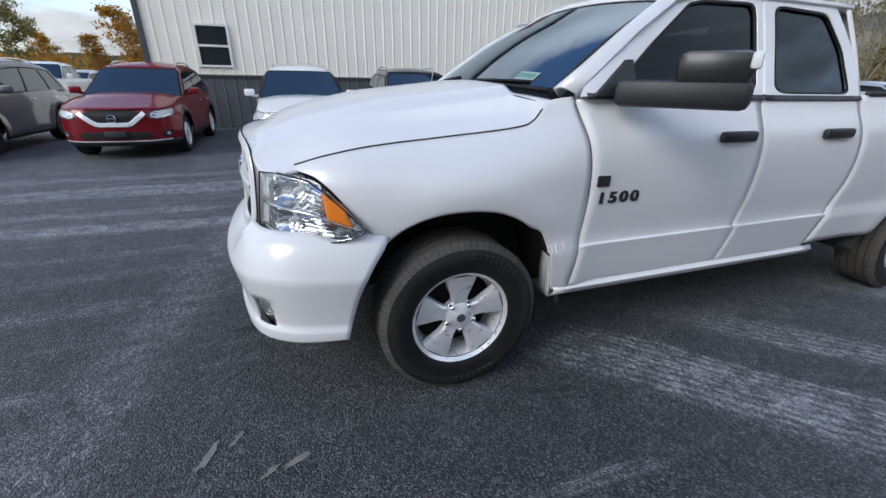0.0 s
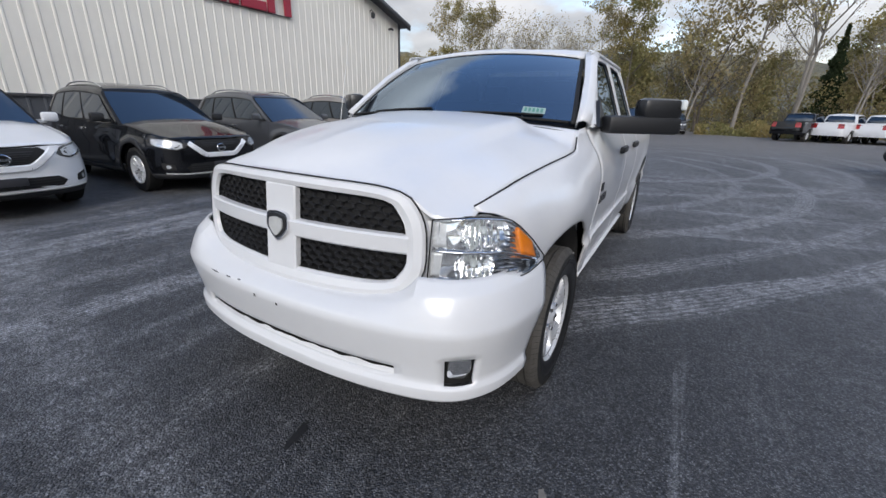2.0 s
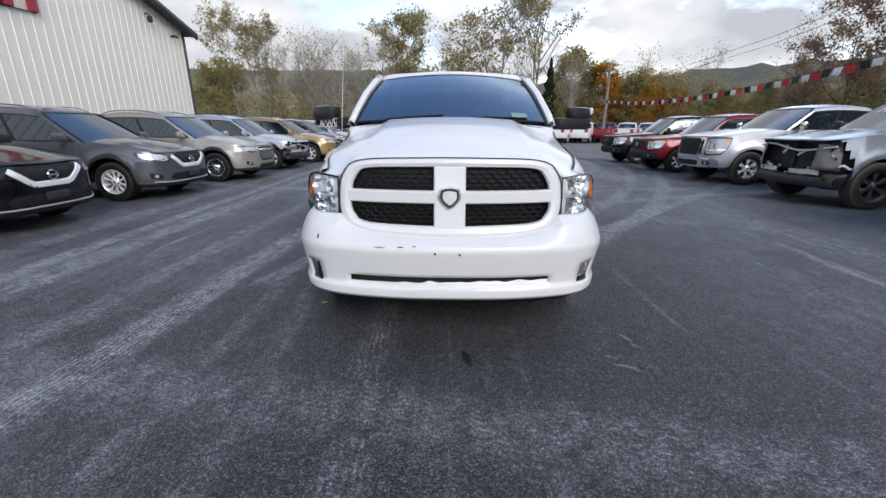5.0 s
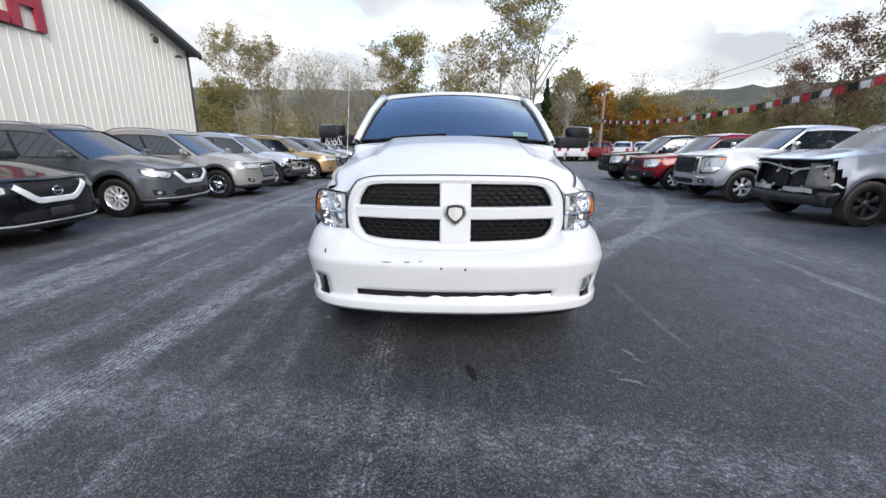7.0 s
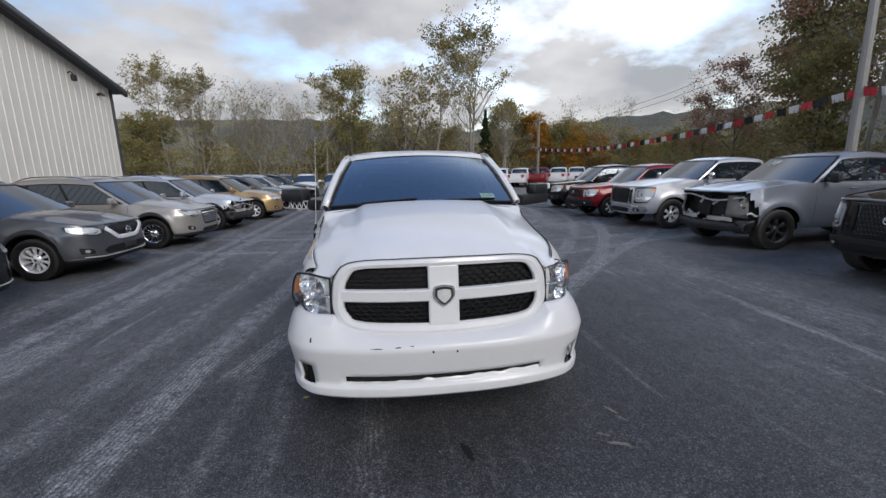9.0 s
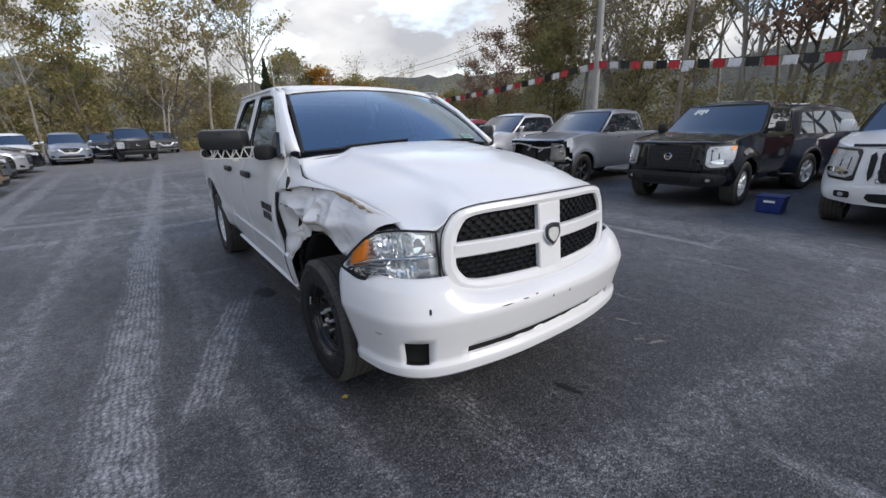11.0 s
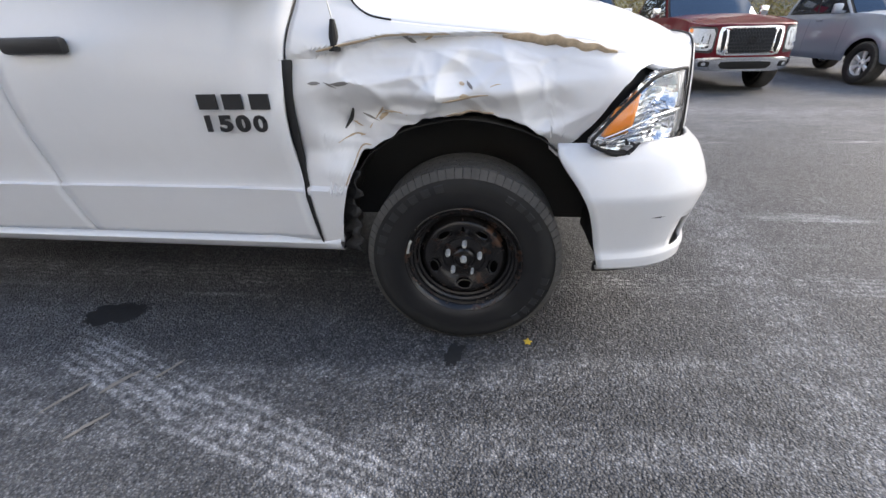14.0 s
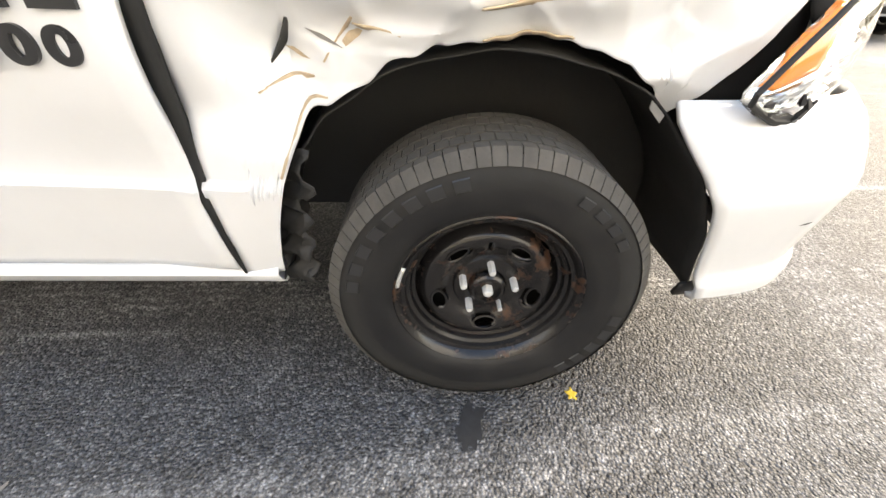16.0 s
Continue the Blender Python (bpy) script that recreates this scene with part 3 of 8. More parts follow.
    glyphs = {"letter_a": ((7.99, zm_, 0.27, 1.37), (8.68, zm_, 0.27, 1.37), (8.335, zs1 - 0.13, 0.44, 0.26), (8.335, zm_ + 0.02, 0.44, 0.24)),
              "letter_c": ((7.0, zm_, 0.29, 1.37), (7.46, zs1 - 0.13, 0.65, 0.26), (7.46, zs0 + 0.14, 0.65, 0.28), (7.7, zs1 - 0.34, 0.17, 0.2)),
              "letter_i": ((6.6, zm_, 0.3, 1.37),),
              "letter_shape": ((5.68, zm_, 0.28, 1.37), (6.2, zs0 + 0.3, 0.26, 0.6), (6.0, zm_, 0.4, 0.26), (6.2, zs1 - 0.3, 0.26, 0.6))}
    for nm, bars in glyphs.items():
        bm = bmesh.new()
        for y, z, w_, h_ in bars:
            box(bm, (WALL_X + 0.1, y + 0.58, z), (0.08, w_, h_))
        part(nm, bm, SIGN_RED, sg, bevel=0.012)
    # wall lamp and small camera near the far eave
    bm = bmesh.new()
    tube(bm, [(WALL_X + 0.02, 13.9, 5.5), (WALL_X + 0.12, 13.9, 5.55), (WALL_X + 0.2, 13.9, 5.45)], 0.025, 8)
    rounded_box(bm, (WALL_X + 0.2, 13.9, 5.33), (0.16, 0.16, 0.24), 0.05)
    part("wall_lamp", bm, BLACK_PLASTIC, b)
    bm = bmesh.new()
    tube(bm, [(WALL_X, 15.3, 5.0), (WALL_X + 0.15, 15.3, 5.02), (WALL_X + 0.3, 15.2, 4.95)], 0.05)
    part("camera_housing", bm, BLACK_PLASTIC, b)


make_building()


# ---- wheels ----
def tyre_profile(r, w, rim):
    h = w / 2
    return [(rim - 0.012, -h * 0.72), (rim + 0.006, -h * 0.8), (rim + 0.03, -h * 0.93), ((r + rim) / 2, -h), (r - 0.035, -h * 0.97), (r - 0.012, -h * 0.86), (r - 0.008, -h * 0.5),
            (r - 0.008, h * 0.5), (r - 0.012, h * 0.86), (r - 0.035, h * 0.97), ((r + rim) / 2 + 0.02, h), (rim + 0.06, h * 0.985), (rim + 0.04, h * 0.95), (rim + 0.022, h * 0.93), (rim + 0.006, h * 0.84), (rim - 0.012, h * 0.72)]


def tread_blocks(r, w, count, rows=5):
    bm = bmesh.new()
    h = w / 2
    for j in range(rows):
        x0, x1 = -h * 0.9 + 1.8 * h * j / rows + 0.004, -h * 0.9 + 1.8 * h * (j + 1) / rows - 0.004
        outer = j in (0, rows - 1)
        for k in range(count):
            a0 = 2 * math.pi * (k + (0.5 if j % 2 else 0)) / count
            a1 = a0 + 2 * math.pi / count * 0.92
            rb = r - 0.03 if outer else r - 0.012
            vs = []
            for a in (a0, a1):
                for x, rr in ((x0, rb if j == 0 else r - 0.012), (x0 if j else x0 + 0.012, r), (x1 if j < rows - 1 else x1 - 0.012, r), (x1, rb if j == rows - 1 else r - 0.012)):
                    if outer and rr == rb:
                        x = math.copysign(h * 0.985, x)
                    vs.append(bm.verts.new((x, math.sin(a) * rr, math.cos(a) * rr)))
            bm.faces.new((vs[0], vs[1], vs[2], vs[3]))
            bm.faces.new((vs[7], vs[6], vs[5], vs[4]))
            for i in range(3):
                bm.faces.new((vs[i], vs[i + 4], vs[i + 5], vs[i + 1]))
    return bm


def arc_bar(r0, r1, x, a0, a1):
    """A raised bar on a sidewall, where a maker's name stands."""
    bm = bmesh.new()
    prof = [(r0, x - 0.002), (r0 + 0.002, x + 0.001), (r1 - 0.002, x + 0.001), (r1, x - 0.002)]
    grid(bm, steps(a0, a1, 3), [0, 1, 2, 3], lambda a, k: (prof[k][1], math.sin(a) * prof[k][0], math.cos(a) * prof[k][0]))
    return bm


def tyre_on(parent, r, w, rim, blocks=60, fine=True, letters=()):
    bm = bmesh.new()
    lathe(bm, tyre_profile(r, w, rim), 64 if fine else 32)
    t = part("tyre", bm, RUBBER, parent, angle=50)
    if blocks:
        part("tread", tread_blocks(r, w, blocks), TREAD, t, "dusty tread blocks")
    for a0, a1, cnt, r0, r1 in letters:
        st = (a1 - a0) / cnt
        for k in range(cnt):
            part("raised_bar", arc_bar(r0, r1, w / 2 + 0.002, a0 + k * st, a0 + (k + 0.62) * st), RAISED, t)
    return t


def alloy_wheel(parent, rim=0.235, face=0.1, spokes=5, blade=0.074, mat=ALLOY, hub_r=0.052, nuts=5, fine=True):
    bm = bmesh.new()
    lathe(bm, [(rim - 0.02, -0.1), (rim - 0.03, -0.02), (rim - 0.035, 0.02), (rim - 0.016, 0.07), (rim - 0.012, 0.098), (rim + 0.004, 0.112), (rim + 0.008, 0.106), (rim + 0.006, 0.09)], 64 if fine else 32)
    r = part("rim", bm, mat, parent, angle=40)
    bm = bmesh.new()
    lathe(bm, [(0.0, -0.01), (0.12, -0.01), (rim - 0.03, -0.03)], 32)
    part("brake_disc", bm, SOFT_BLACK, parent)
    for k in range(spokes):
        a = 2 * math.pi * k / spokes
        bm = bmesh.new()
        prof = curve((hub_r * 0.8, blade * 0.50), (0.09, blade * 0.52), (0.15, blade * 0.80), (rim - 0.02, blade * 1.12))
        dep = curve((hub_r * 0.8, face - 0.022), (0.1, face - 0.012), (rim - 0.02, face - 0.002))

        def f(q, v):
            s, x = ((-1, -0.035), (-0.96, -0.008), (-0.7, 0.0), (-0.12, -0.003), (0.12, -0.003), (0.7, 0.0), (0.96, -0.008), (1, -0.035))[v]
            y = s * prof(q)
            return Matrix.Rotation(a, 3, "X") @ Vector((dep(q) + x, y, q))

        grid(bm, steps(hub_r * 0.8, rim - 0.02, 6), list(range(8)), f)
        part("spoke", bm, mat, r)
    bm = bmesh.new()
    lathe(bm, [(0.0, face + 0.004), (hub_r * 0.55, face + 0.003), (hub_r * 0.75, face - 0.004), (hub_r * 1.25, face - 0.014), (hub_r * 1.6, face - 0.03), (hub_r * 1.6, face - 0.06)], 32)
    part("hub_cap", bm, mat, r)
    bm = bmesh.new()
    lathe(bm, [(0.0, face + 0.006), (hub_r * 0.42, face + 0.005), (hub_r * 0.45, face)], 16)
    part("cap_badge", bm, TRIM_GREY, r)
    for k in range(nuts):
        a = 2 * math.pi * (k + 0.5) / nuts
        bm = bmesh.new()
        tube(bm, [(face - 0.03, math.sin(a) * 0.07, math.cos(a) * 0.07), (face - 0.004, math.sin(a) * 0.07, math.cos(a) * 0.07), (face, math.sin(a) * 0.07, math.cos(a) * 0.07)], [0.0125, 0.0125, 0.008], 6)
        part("lug_nut", bm, CHROME, r)
    return r


def steel_wheel(parent):
    """The black steel spare with five slots, bare studs and a scuffed lip."""
    bm = bmesh.new()
    lathe(bm, [(0.175, 0.02), (0.178, 0.04), (0.184, 0.052), (0.192, 0.056), (0.197, 0.068), (0.205, 0.074), (0.209, 0.086), (0.218, 0.09), (0.224, 0.104), (0.234, 0.112), (0.241, 0.108), (0.24, 0.08)], 72)
    r = part("rim", bm, RUST, parent, angle=30)
    prof = [(0.182, 0.034), (0.176, 0.044), (0.170, 0.056), (0.164, 0.066), (0.157, 0.071), (0.150, 0.073), (0.143, 0.073), (0.130, 0.069), (0.116, 0.063), (0.106, 0.056), (0.096, 0.05), (0.088, 0.05), (0.083, 0.057), (0.05, 0.06), (0.047, 0.054), (0.0, 0.05)]
    bm = bmesh.new()

    def slot(u, k):
        if not 6 < k < 8.6:
            return False
        d = (u / (2 * math.pi) * 5) % 1 - 0.5
        return abs(d) < (0.19 if 6.9 < k < 8 else 0.16)

    lathe(bm, prof, 100, skip=slot)
    part("disc", bm, RUST, r, "black steel disc with rust", solid=0.006)
    for k in range(5):
        a = 2 * math.pi * (k + 0.5) / 5 + math.pi / 80
        bm = bmesh.new()
        m = Matrix.Rotation(a, 4, "X") @ Matrix.Translation((0.067, 0, 0.1295))
        pts = [m @ Vector((0.007 * math.sin(q), 0.031 * math.cos(q), 0.0175 * math.sin(q))) for q in steps(0, 2 * math.pi, 20)]
        tube(bm, pts, 0.004, 6, cap=False)
        part("slot_lip", bm, RUST, r)
    bm = bmesh.new()
    lathe(bm, [(0.0, 0.0), (0.19, 0.0)], 24)
    part("brake_disc", bm, SOFT_BLACK, parent)
    bm = bmesh.new()
    lathe(bm, [(0.047, 0.05), (0.046, 0.078), (0.040, 0.084), (0.034, 0.084), (0.032, 0.072), (0.016, 0.072), (0.015, 0.073), (0.008, 0.073), (0.0, 0.073)], 28)
    part("hub", bm, RUST, r, "rusty wheel hub")
    bm = bmesh.new()
    tube(bm, [(0.07, 0, 0), (0.09, 0, 0), (0.097, 0, 0)], [0.015, 0.014, 0.009], 6)
    part("axle_nut", bm, SILVER_PLASTIC, r)
    for k in range(5):
        a = 2 * math.pi * (k + 0.05) / 5
        y, z = math.sin(a) * 0.068, math.cos(a) * 0.068
        nut = k in (0, 1, 3, 4)
        bm = bmesh.new()
        if nut:
            tube(bm, [(0.058, y, z), (0.09, y, z), (0.099, y, z)], [0.010, 0.010, 0.007], 6)
            part("lug_nut", bm, SILVER_PLASTIC, r)
        else:
            tube(bm, [(0.058, y, z), (0.092, y, z)], 0.006, 8)
            part("wheel_stud", bm, SILVER_PLASTIC, r, "bare wheel stud")
    bm = bmesh.new()
    grid(bm, steps(1.15, 1.42, 6), [0, 1, 2], lambda a, k: ((0.108, 0.1125, 0.108)[k], math.sin(-a) * (0.222, 0.228, 0.236)[k], math.cos(a) * (0.222, 0.228, 0.236)[k]))
    part("balance_weight", bm, SILVER_PLASTIC, r, "silver wheel weight", solid=0.004)
    return r


# ---- the white pickup ----
# Nose towards -y, front axle at y = 0, driver's side at +x.
AXLE_Z, TYRE_R, BASE = 0.385, 0.39, 3.57
truck = thing("pickup_truck", "white crew pickup truck with crushed front fender", "pickup truck")

side_base = curve((0.36, 0.90), (0.45, 0.95), (0.58, 0.982), (0.68, 1.0), (0.698, 1.004), (0.704, 0.988), (0.712, 0.987), (0.90, 1.012), (1.05, 1.022), (1.2, 1.012), (1.3, 0.985), (1.40, 0.955))
top_z = curve((-0.80, 1.06), (-0.66, 1.105), (-0.55, 1.14), (-0.38, 1.175), (-0.03, 1.213), (0.2, 1.238), (0.30, 1.255), (0.345, 1.278), (0.375, 1.312), (0.40, 1.345), (0.44, 1.362), (0.60, 1.372), (2.5, 1.375), (4.7, 1.395))
nose_x = curve((-0.95, 0.42), (-0.87, 0.58), (-0.80, 0.68), (-0.72, 0.79), (-0.64, 0.87), (-0.55, 0.935), (-0.45, 0.985), (-0.3, 1.03), (0.2, 1.3), (3.5, 1.3), (4.7, 1.0))


shoulder_z = curve((-0.80, 1.06), (-0.66, 1.105), (-0.55, 1.14), (-0.38, 1.175), (-0.03, 1.215), (0.3, 1.27), (0.6, 1.335), (0.9, 1.365), (2.5, 1.375), (4.7, 1.395))
shoulder_x = curve((-0.80, 0.68), (-0.66, 0.80), (-0.4, 0.845), (0.0, 0.865), (0.3, 0.885), (0.6, 0.92), (0.9, 0.935), (2.5, 0.94), (4.7, 0.92))


def side_x(y, z):
    """Half-width of the lower body."""
    x = side_base(z)
    t = shoulder_z(y)
    q = min(max((z - (t - 0.26)) / 0.26, 0), 1)
    x -= max(0.0, x - shoulder_x(y)) * q ** 2.2
    x -= 0.35 * max(0.0, z - t)
    for yc in (0.0, BASE):
        r = math.hypot(y - yc, (z - AXLE_Z))
        if z > 0.42:
            x += 0.018 * math.exp(-((r - 0.6) / 0.1) ** 2)
    p = nose_x(y)
    return x * p / (x**10 + p**10) ** 0.1


def arch(y, yc, r=0.49, flat=0.54, base=0.46):
    d = abs(y - yc) / r
    return AXLE_Z + flat * math.sqrt(max(0.0, 1 - d ** 2.3)) if d < 1 else base


hl_edge = curve((-0.66, 1.09), (-0.60, 1.075), (-0.54, 1.03), (-0.42, 0.875), (-0.34, 0.80))


arch_rear = curve((0.30, arch(0.30, 0.0)), (0.36, 0.80), (0.42, 0.70), (0.46, 0.58), (0.485, 0.47), (0.49, 0.455), (0.6, 0.455))


def fender_low(y):
    if y < -0.34:
        return hl_edge(y)
    if y < 0.30:
        return arch(y, 0.0)
    return arch_rear(y)


def sheet_panel(name, ys, nv, low, high, xf, s, mat, parent, label="", y_at=None, solid=0.012):
    """A body panel over columns y, from low(y) to high(y), on the half-width xf."""
    bm = bmesh.new()

    def f(y, v):
        z = low(y) + (high(y) - low(y)) * v
        yy = y_at(y, z) if y_at else y
        return (s * xf(yy, z), yy, z)

    grid(bm, ys, steps(0, 1, nv), f)
    bmesh.ops.recalc_face_normals(bm, faces=bm.faces)
    if sum(fc.normal.x for fc in bm.faces) * s < 0:
        bmesh.ops.reverse_faces(bm, faces=bm.faces[:])
    return part(name, bm, mat, parent, label, solid=solid, recalc=False)


seam_front = curve((0.44, 0.575), (0.9, 0.592), (1.15, 0.575), (1.37, 0.525))
seam_mid = curve((0.44, 1.60), (0.9, 1.645), (1.37, 1.63))
seam_rear = curve((0.44, 2.36), (0.62, 2.40), (0.98, 2.47), (1.39, 2.425))


# fenders: the driver's one whole, the other crushed
def left_fender_x(y, z):
    return side_x(y, z)


tear = curve((-0.62, 1.10), (-0.56, 1.135), (-0.44, 1.155), (-0.24, 1.19), (-0.04, 1.205), (0.22, 1.205), (0.41, 1.175), (0.6, 1.14))


def crushed_x(y, z):
    """The passenger fender: caved in below the torn edge, with creases."""
    x = side_x(y, z)
    t = tear(y)
    if y < -0.60:
        return x
    k = min(max((t - z) / 0.012, 0), 1) * min(max((y + 0.60) / 0.05, 0), 1)
    p = Vector((0, y * 2.2 + z * 0.8, z * 3.4 - y * 0.5))
    sharp = lambda q: abs(noise.noise(q)) ** 0.75
    fold = sharp(p + Vector((3.3, 0, 0)))
    fold2 = sharp(p * 2.1 + Vector((9, 1, 4)))
    fold3 = sharp(p * 5.0 + Vector((2, 7, 1)))
    near = noise.voronoi(p * 1.15 + Vector((1.7, 0, 5.2)))[0]
    near2 = noise.voronoi(p * 2.7 + Vector((4.1, 2.2, 0.6)))[0]
    panel = min(0.5, near[1] - near[0])
    panel2 = min(0.4, near2[1] - near2[0])
    deep = 0.012 + 0.075 * panel + 0.028 * panel2 + 0.034 * fold + 0.026 * fold2 * min(1, max(0, (y + 0.3) / 0.4)) + 0.006 * fold3 * min(1, max(0, (z - 0.72) / 0.1)) * math.exp(-((y - 0.38) / 0.18) ** 2)
    low = min(max((1.06 - z) / 0.12, 0), 1)
    ridge = 0.03 * math.exp(-((z - 1.02 - 0.1 * (y - 0.1) ** 2) / 0.035) ** 2) * math.exp(-((y - 0.05) / 0.4) ** 2)
    deep = deep + 0.03 * low - ridge
    deep *= min(1, max(0.12, (y + 0.58) / 0.3))
    if y > 0.40:
        deep *= max(0.25, 1 - (y - 0.40) / 0.15)
    deep *= 0.35 + 0.65 * min(1, max(0, (z - 0.52) / 0.2))
    deep *= 1 - min(1, max(0, (y - 0.38) / 0.05)) * min(1, max(0, (0.84 - z) / 0.08))
    return x - k * max(-0.01, deep)


def fender_low_r(y):
    z = fender_low(y)
    if y < -0.34:
        z += 0.016 + 0.006 * noise.noise(Vector((y * 30, 1, 4)))
    if -0.3 < y < 0.485:
        z += 0.03 + 0.018 * noise.noise(Vector((y * 9, 0, 2))) + 0.014 * noise.noise(Vector((y * 25, 3, 2)))
        if y > 0.44:
            z = fender_low(y) + 0.02
    return z


def fender_y(y, z):
    """Bends the rear columns of the fender to the door's edge."""
    if y < 0.44:
        return y
    k = (y - 0.44) / 0.13
    return y + k * (seam_front(min(max(z, 0.44), 1.37)) - 0.006 - 0.57)


ys_f = steps(-0.66, -0.34, 16) + [-0.338, -0.33] + steps(-0.32, 0.40, 36) + steps(0.41, 0.50, 14) + [0.515, 0.54, 0.57]
sheet_panel("fender", ys_f, 26, fender_low, top_z, left_fender_x, 1, WHITE, truck, y_at=fender_y)
ys_d = steps(-0.66, -0.345, 24) + [-0.338] + steps(-0.33, 0.40, 90) + steps(0.405, 0.50, 16) + [0.515, 0.53, 0.55, 0.57]
fr = sheet_panel("fender", ys_d, 64, fender_low_r, top_z, crushed_x, -1, WHITE, truck, "crushed white fender with torn edges", y_at=fender_y, solid=0.004)

# brown primer and bare filler where the skin tore
def torn_strip(name, y0, y1, zf, width, parent, seed, out=0.006):
    bm = bmesh.new()
    ys = steps(y0, y1, 28)

    def f(y, v):
        t = (y - y0) / (y1 - y0)
        w = width * math.sin(math.pi * min(max(t, 0.02), 0.98)) ** 0.5 * (0.7 + 0.6 * noise.noise(Vector((y * 14, seed, v))))
        z = zf(y) + w * (v - 0.45)
        return (-(crushed_x(y, zf(y) + 0.013) + out - 0.012 * (1 - v)), y, z)

    grid(bm, ys, [0, 0.5, 1], f)
    return part(name, bm, PRIMER, parent, "brown torn filler edge", solid=0.003)


torn_strip("torn_edge", -0.50, -0.12, lambda y: tear(y) - 0.012 + 0.010 * noise.noise(Vector((y * 22, 4, 1))), 0.045, fr, 1.0, 0.016)
torn_strip("torn_edge", -0.16, 0.30, lambda y: tear(y) - 0.002, 0.009, fr, 2.0)
torn_strip("torn_edge", 0.30, 0.47, lambda y: tear(y) - 0.002, 0.008, fr, 3.0)
for k, (y0, y1, z0, z1, w) in enumerate(((-0.13, -0.07, 1.045, 1.03, 0.03), (-0.08, 0.07, 1.022, 1.004, 0.011), (0.28, 0.34, 0.985, 0.91, 0.012), (0.36, 0.45, 0.885, 0.865, 0.03), (0.20, 0.28, 0.955, 0.975, 0.009))):
    torn_strip("torn_edge", y0, y1, lambda y: z0 + (z1 - z0) * (y - y0) / (y1 - y0), w, fr, 10.0 + k, 0.002)
# chips where the paint has flaked from the creases
CHIP = plain("bare_grey_filler", (0.20, 0.19, 0.18), 0.75, 0, 0.4, 50)
chip_rng = random.Random(17)
for y, z, n_ in ((0.33, 0.93, 3), (-0.05, 1.03, 3), (0.15, 1.19, 2), (0.46, 1.08, 3)):
    for _ in range(n_):
        yc_, zc_ = y + chip_rng.uniform(-0.06, 0.06), z + chip_rng.uniform(-0.03, 0.03)
        ln, wd, ang = chip_rng.uniform(0.012, 0.045), chip_rng.uniform(0.003, 0.008), chip_rng.uniform(-0.9, 0.9)
        pts = []
        for q in steps(0, 2 * math.pi, 9)[:-1]:
            k = chip_rng.uniform(0.6, 1.25)
            a_, b_ = math.cos(q) * ln * k, math.sin(q) * wd * k
            pts.append((yc_ + a_ * math.cos(ang) - b_ * math.sin(ang), zc_ + a_ * math.sin(ang) + b_ * math.cos(ang)))
        bm = bmesh.new()
        patch(bm, pts, lambda q, w: (-(crushed_x(q, w) + 0.003), q, w), 2, n=14)
        part("paint_chip", bm, PRIMER if chip_rng.random() < 0.4 else CHIP, fr)
torn_strip("torn_edge", -0.10, 0.06, lambda y: fender_low_r(y) + 0.006, 0.012, fr, 21.0, 0.004)
torn_strip("torn_edge", 0.34, 0.43, lambda y: fender_low_r(y) + 0.010, 0.026, fr, 22.0, 0.004)
# ragged flaps of the wheel liner hang out behind the wheel
flap_rng = random.Random(8)
for k in range(4):
    z0 = 0.42 + 0.075 * k
    yb_ = 0.485 - 0.35 * max(0, z0 - 0.6)
    bm = bmesh.new()
    grid(bm, steps(0, 1, 7), steps(0, 1, 5), lambda t, q: (-(0.93 + 0.035 * q * flap_rng.uniform(0.6, 1.2) - 0.02 * t), yb_ - 0.07 * q + 0.012 * math.sin(9 * t + k) + flap_rng.uniform(-0.008, 0.008), z0 + 0.10 * t + 0.02 * q * math.sin(3.0 * k) + flap_rng.uniform(-0.006, 0.006)))
    part("liner_flap", bm, LINER, fr, solid=0.003)

# black gap along the passenger door's front edge
bm = bmesh.new()
grid(bm, steps(0.46, 1.14, 16), [-1, 1], lambda z, v: (-(side_x(0.58, z) + 0.003), seam_front(z) - 0.004 + v * (0.004 + 0.014 * max(0, z - 0.46) / 0.68 + 0.003 * noise.noise(Vector((z * 12, v, 1)))), z))
part("gap_seal", bm, SOFT_BLACK, truck, solid=0.02)

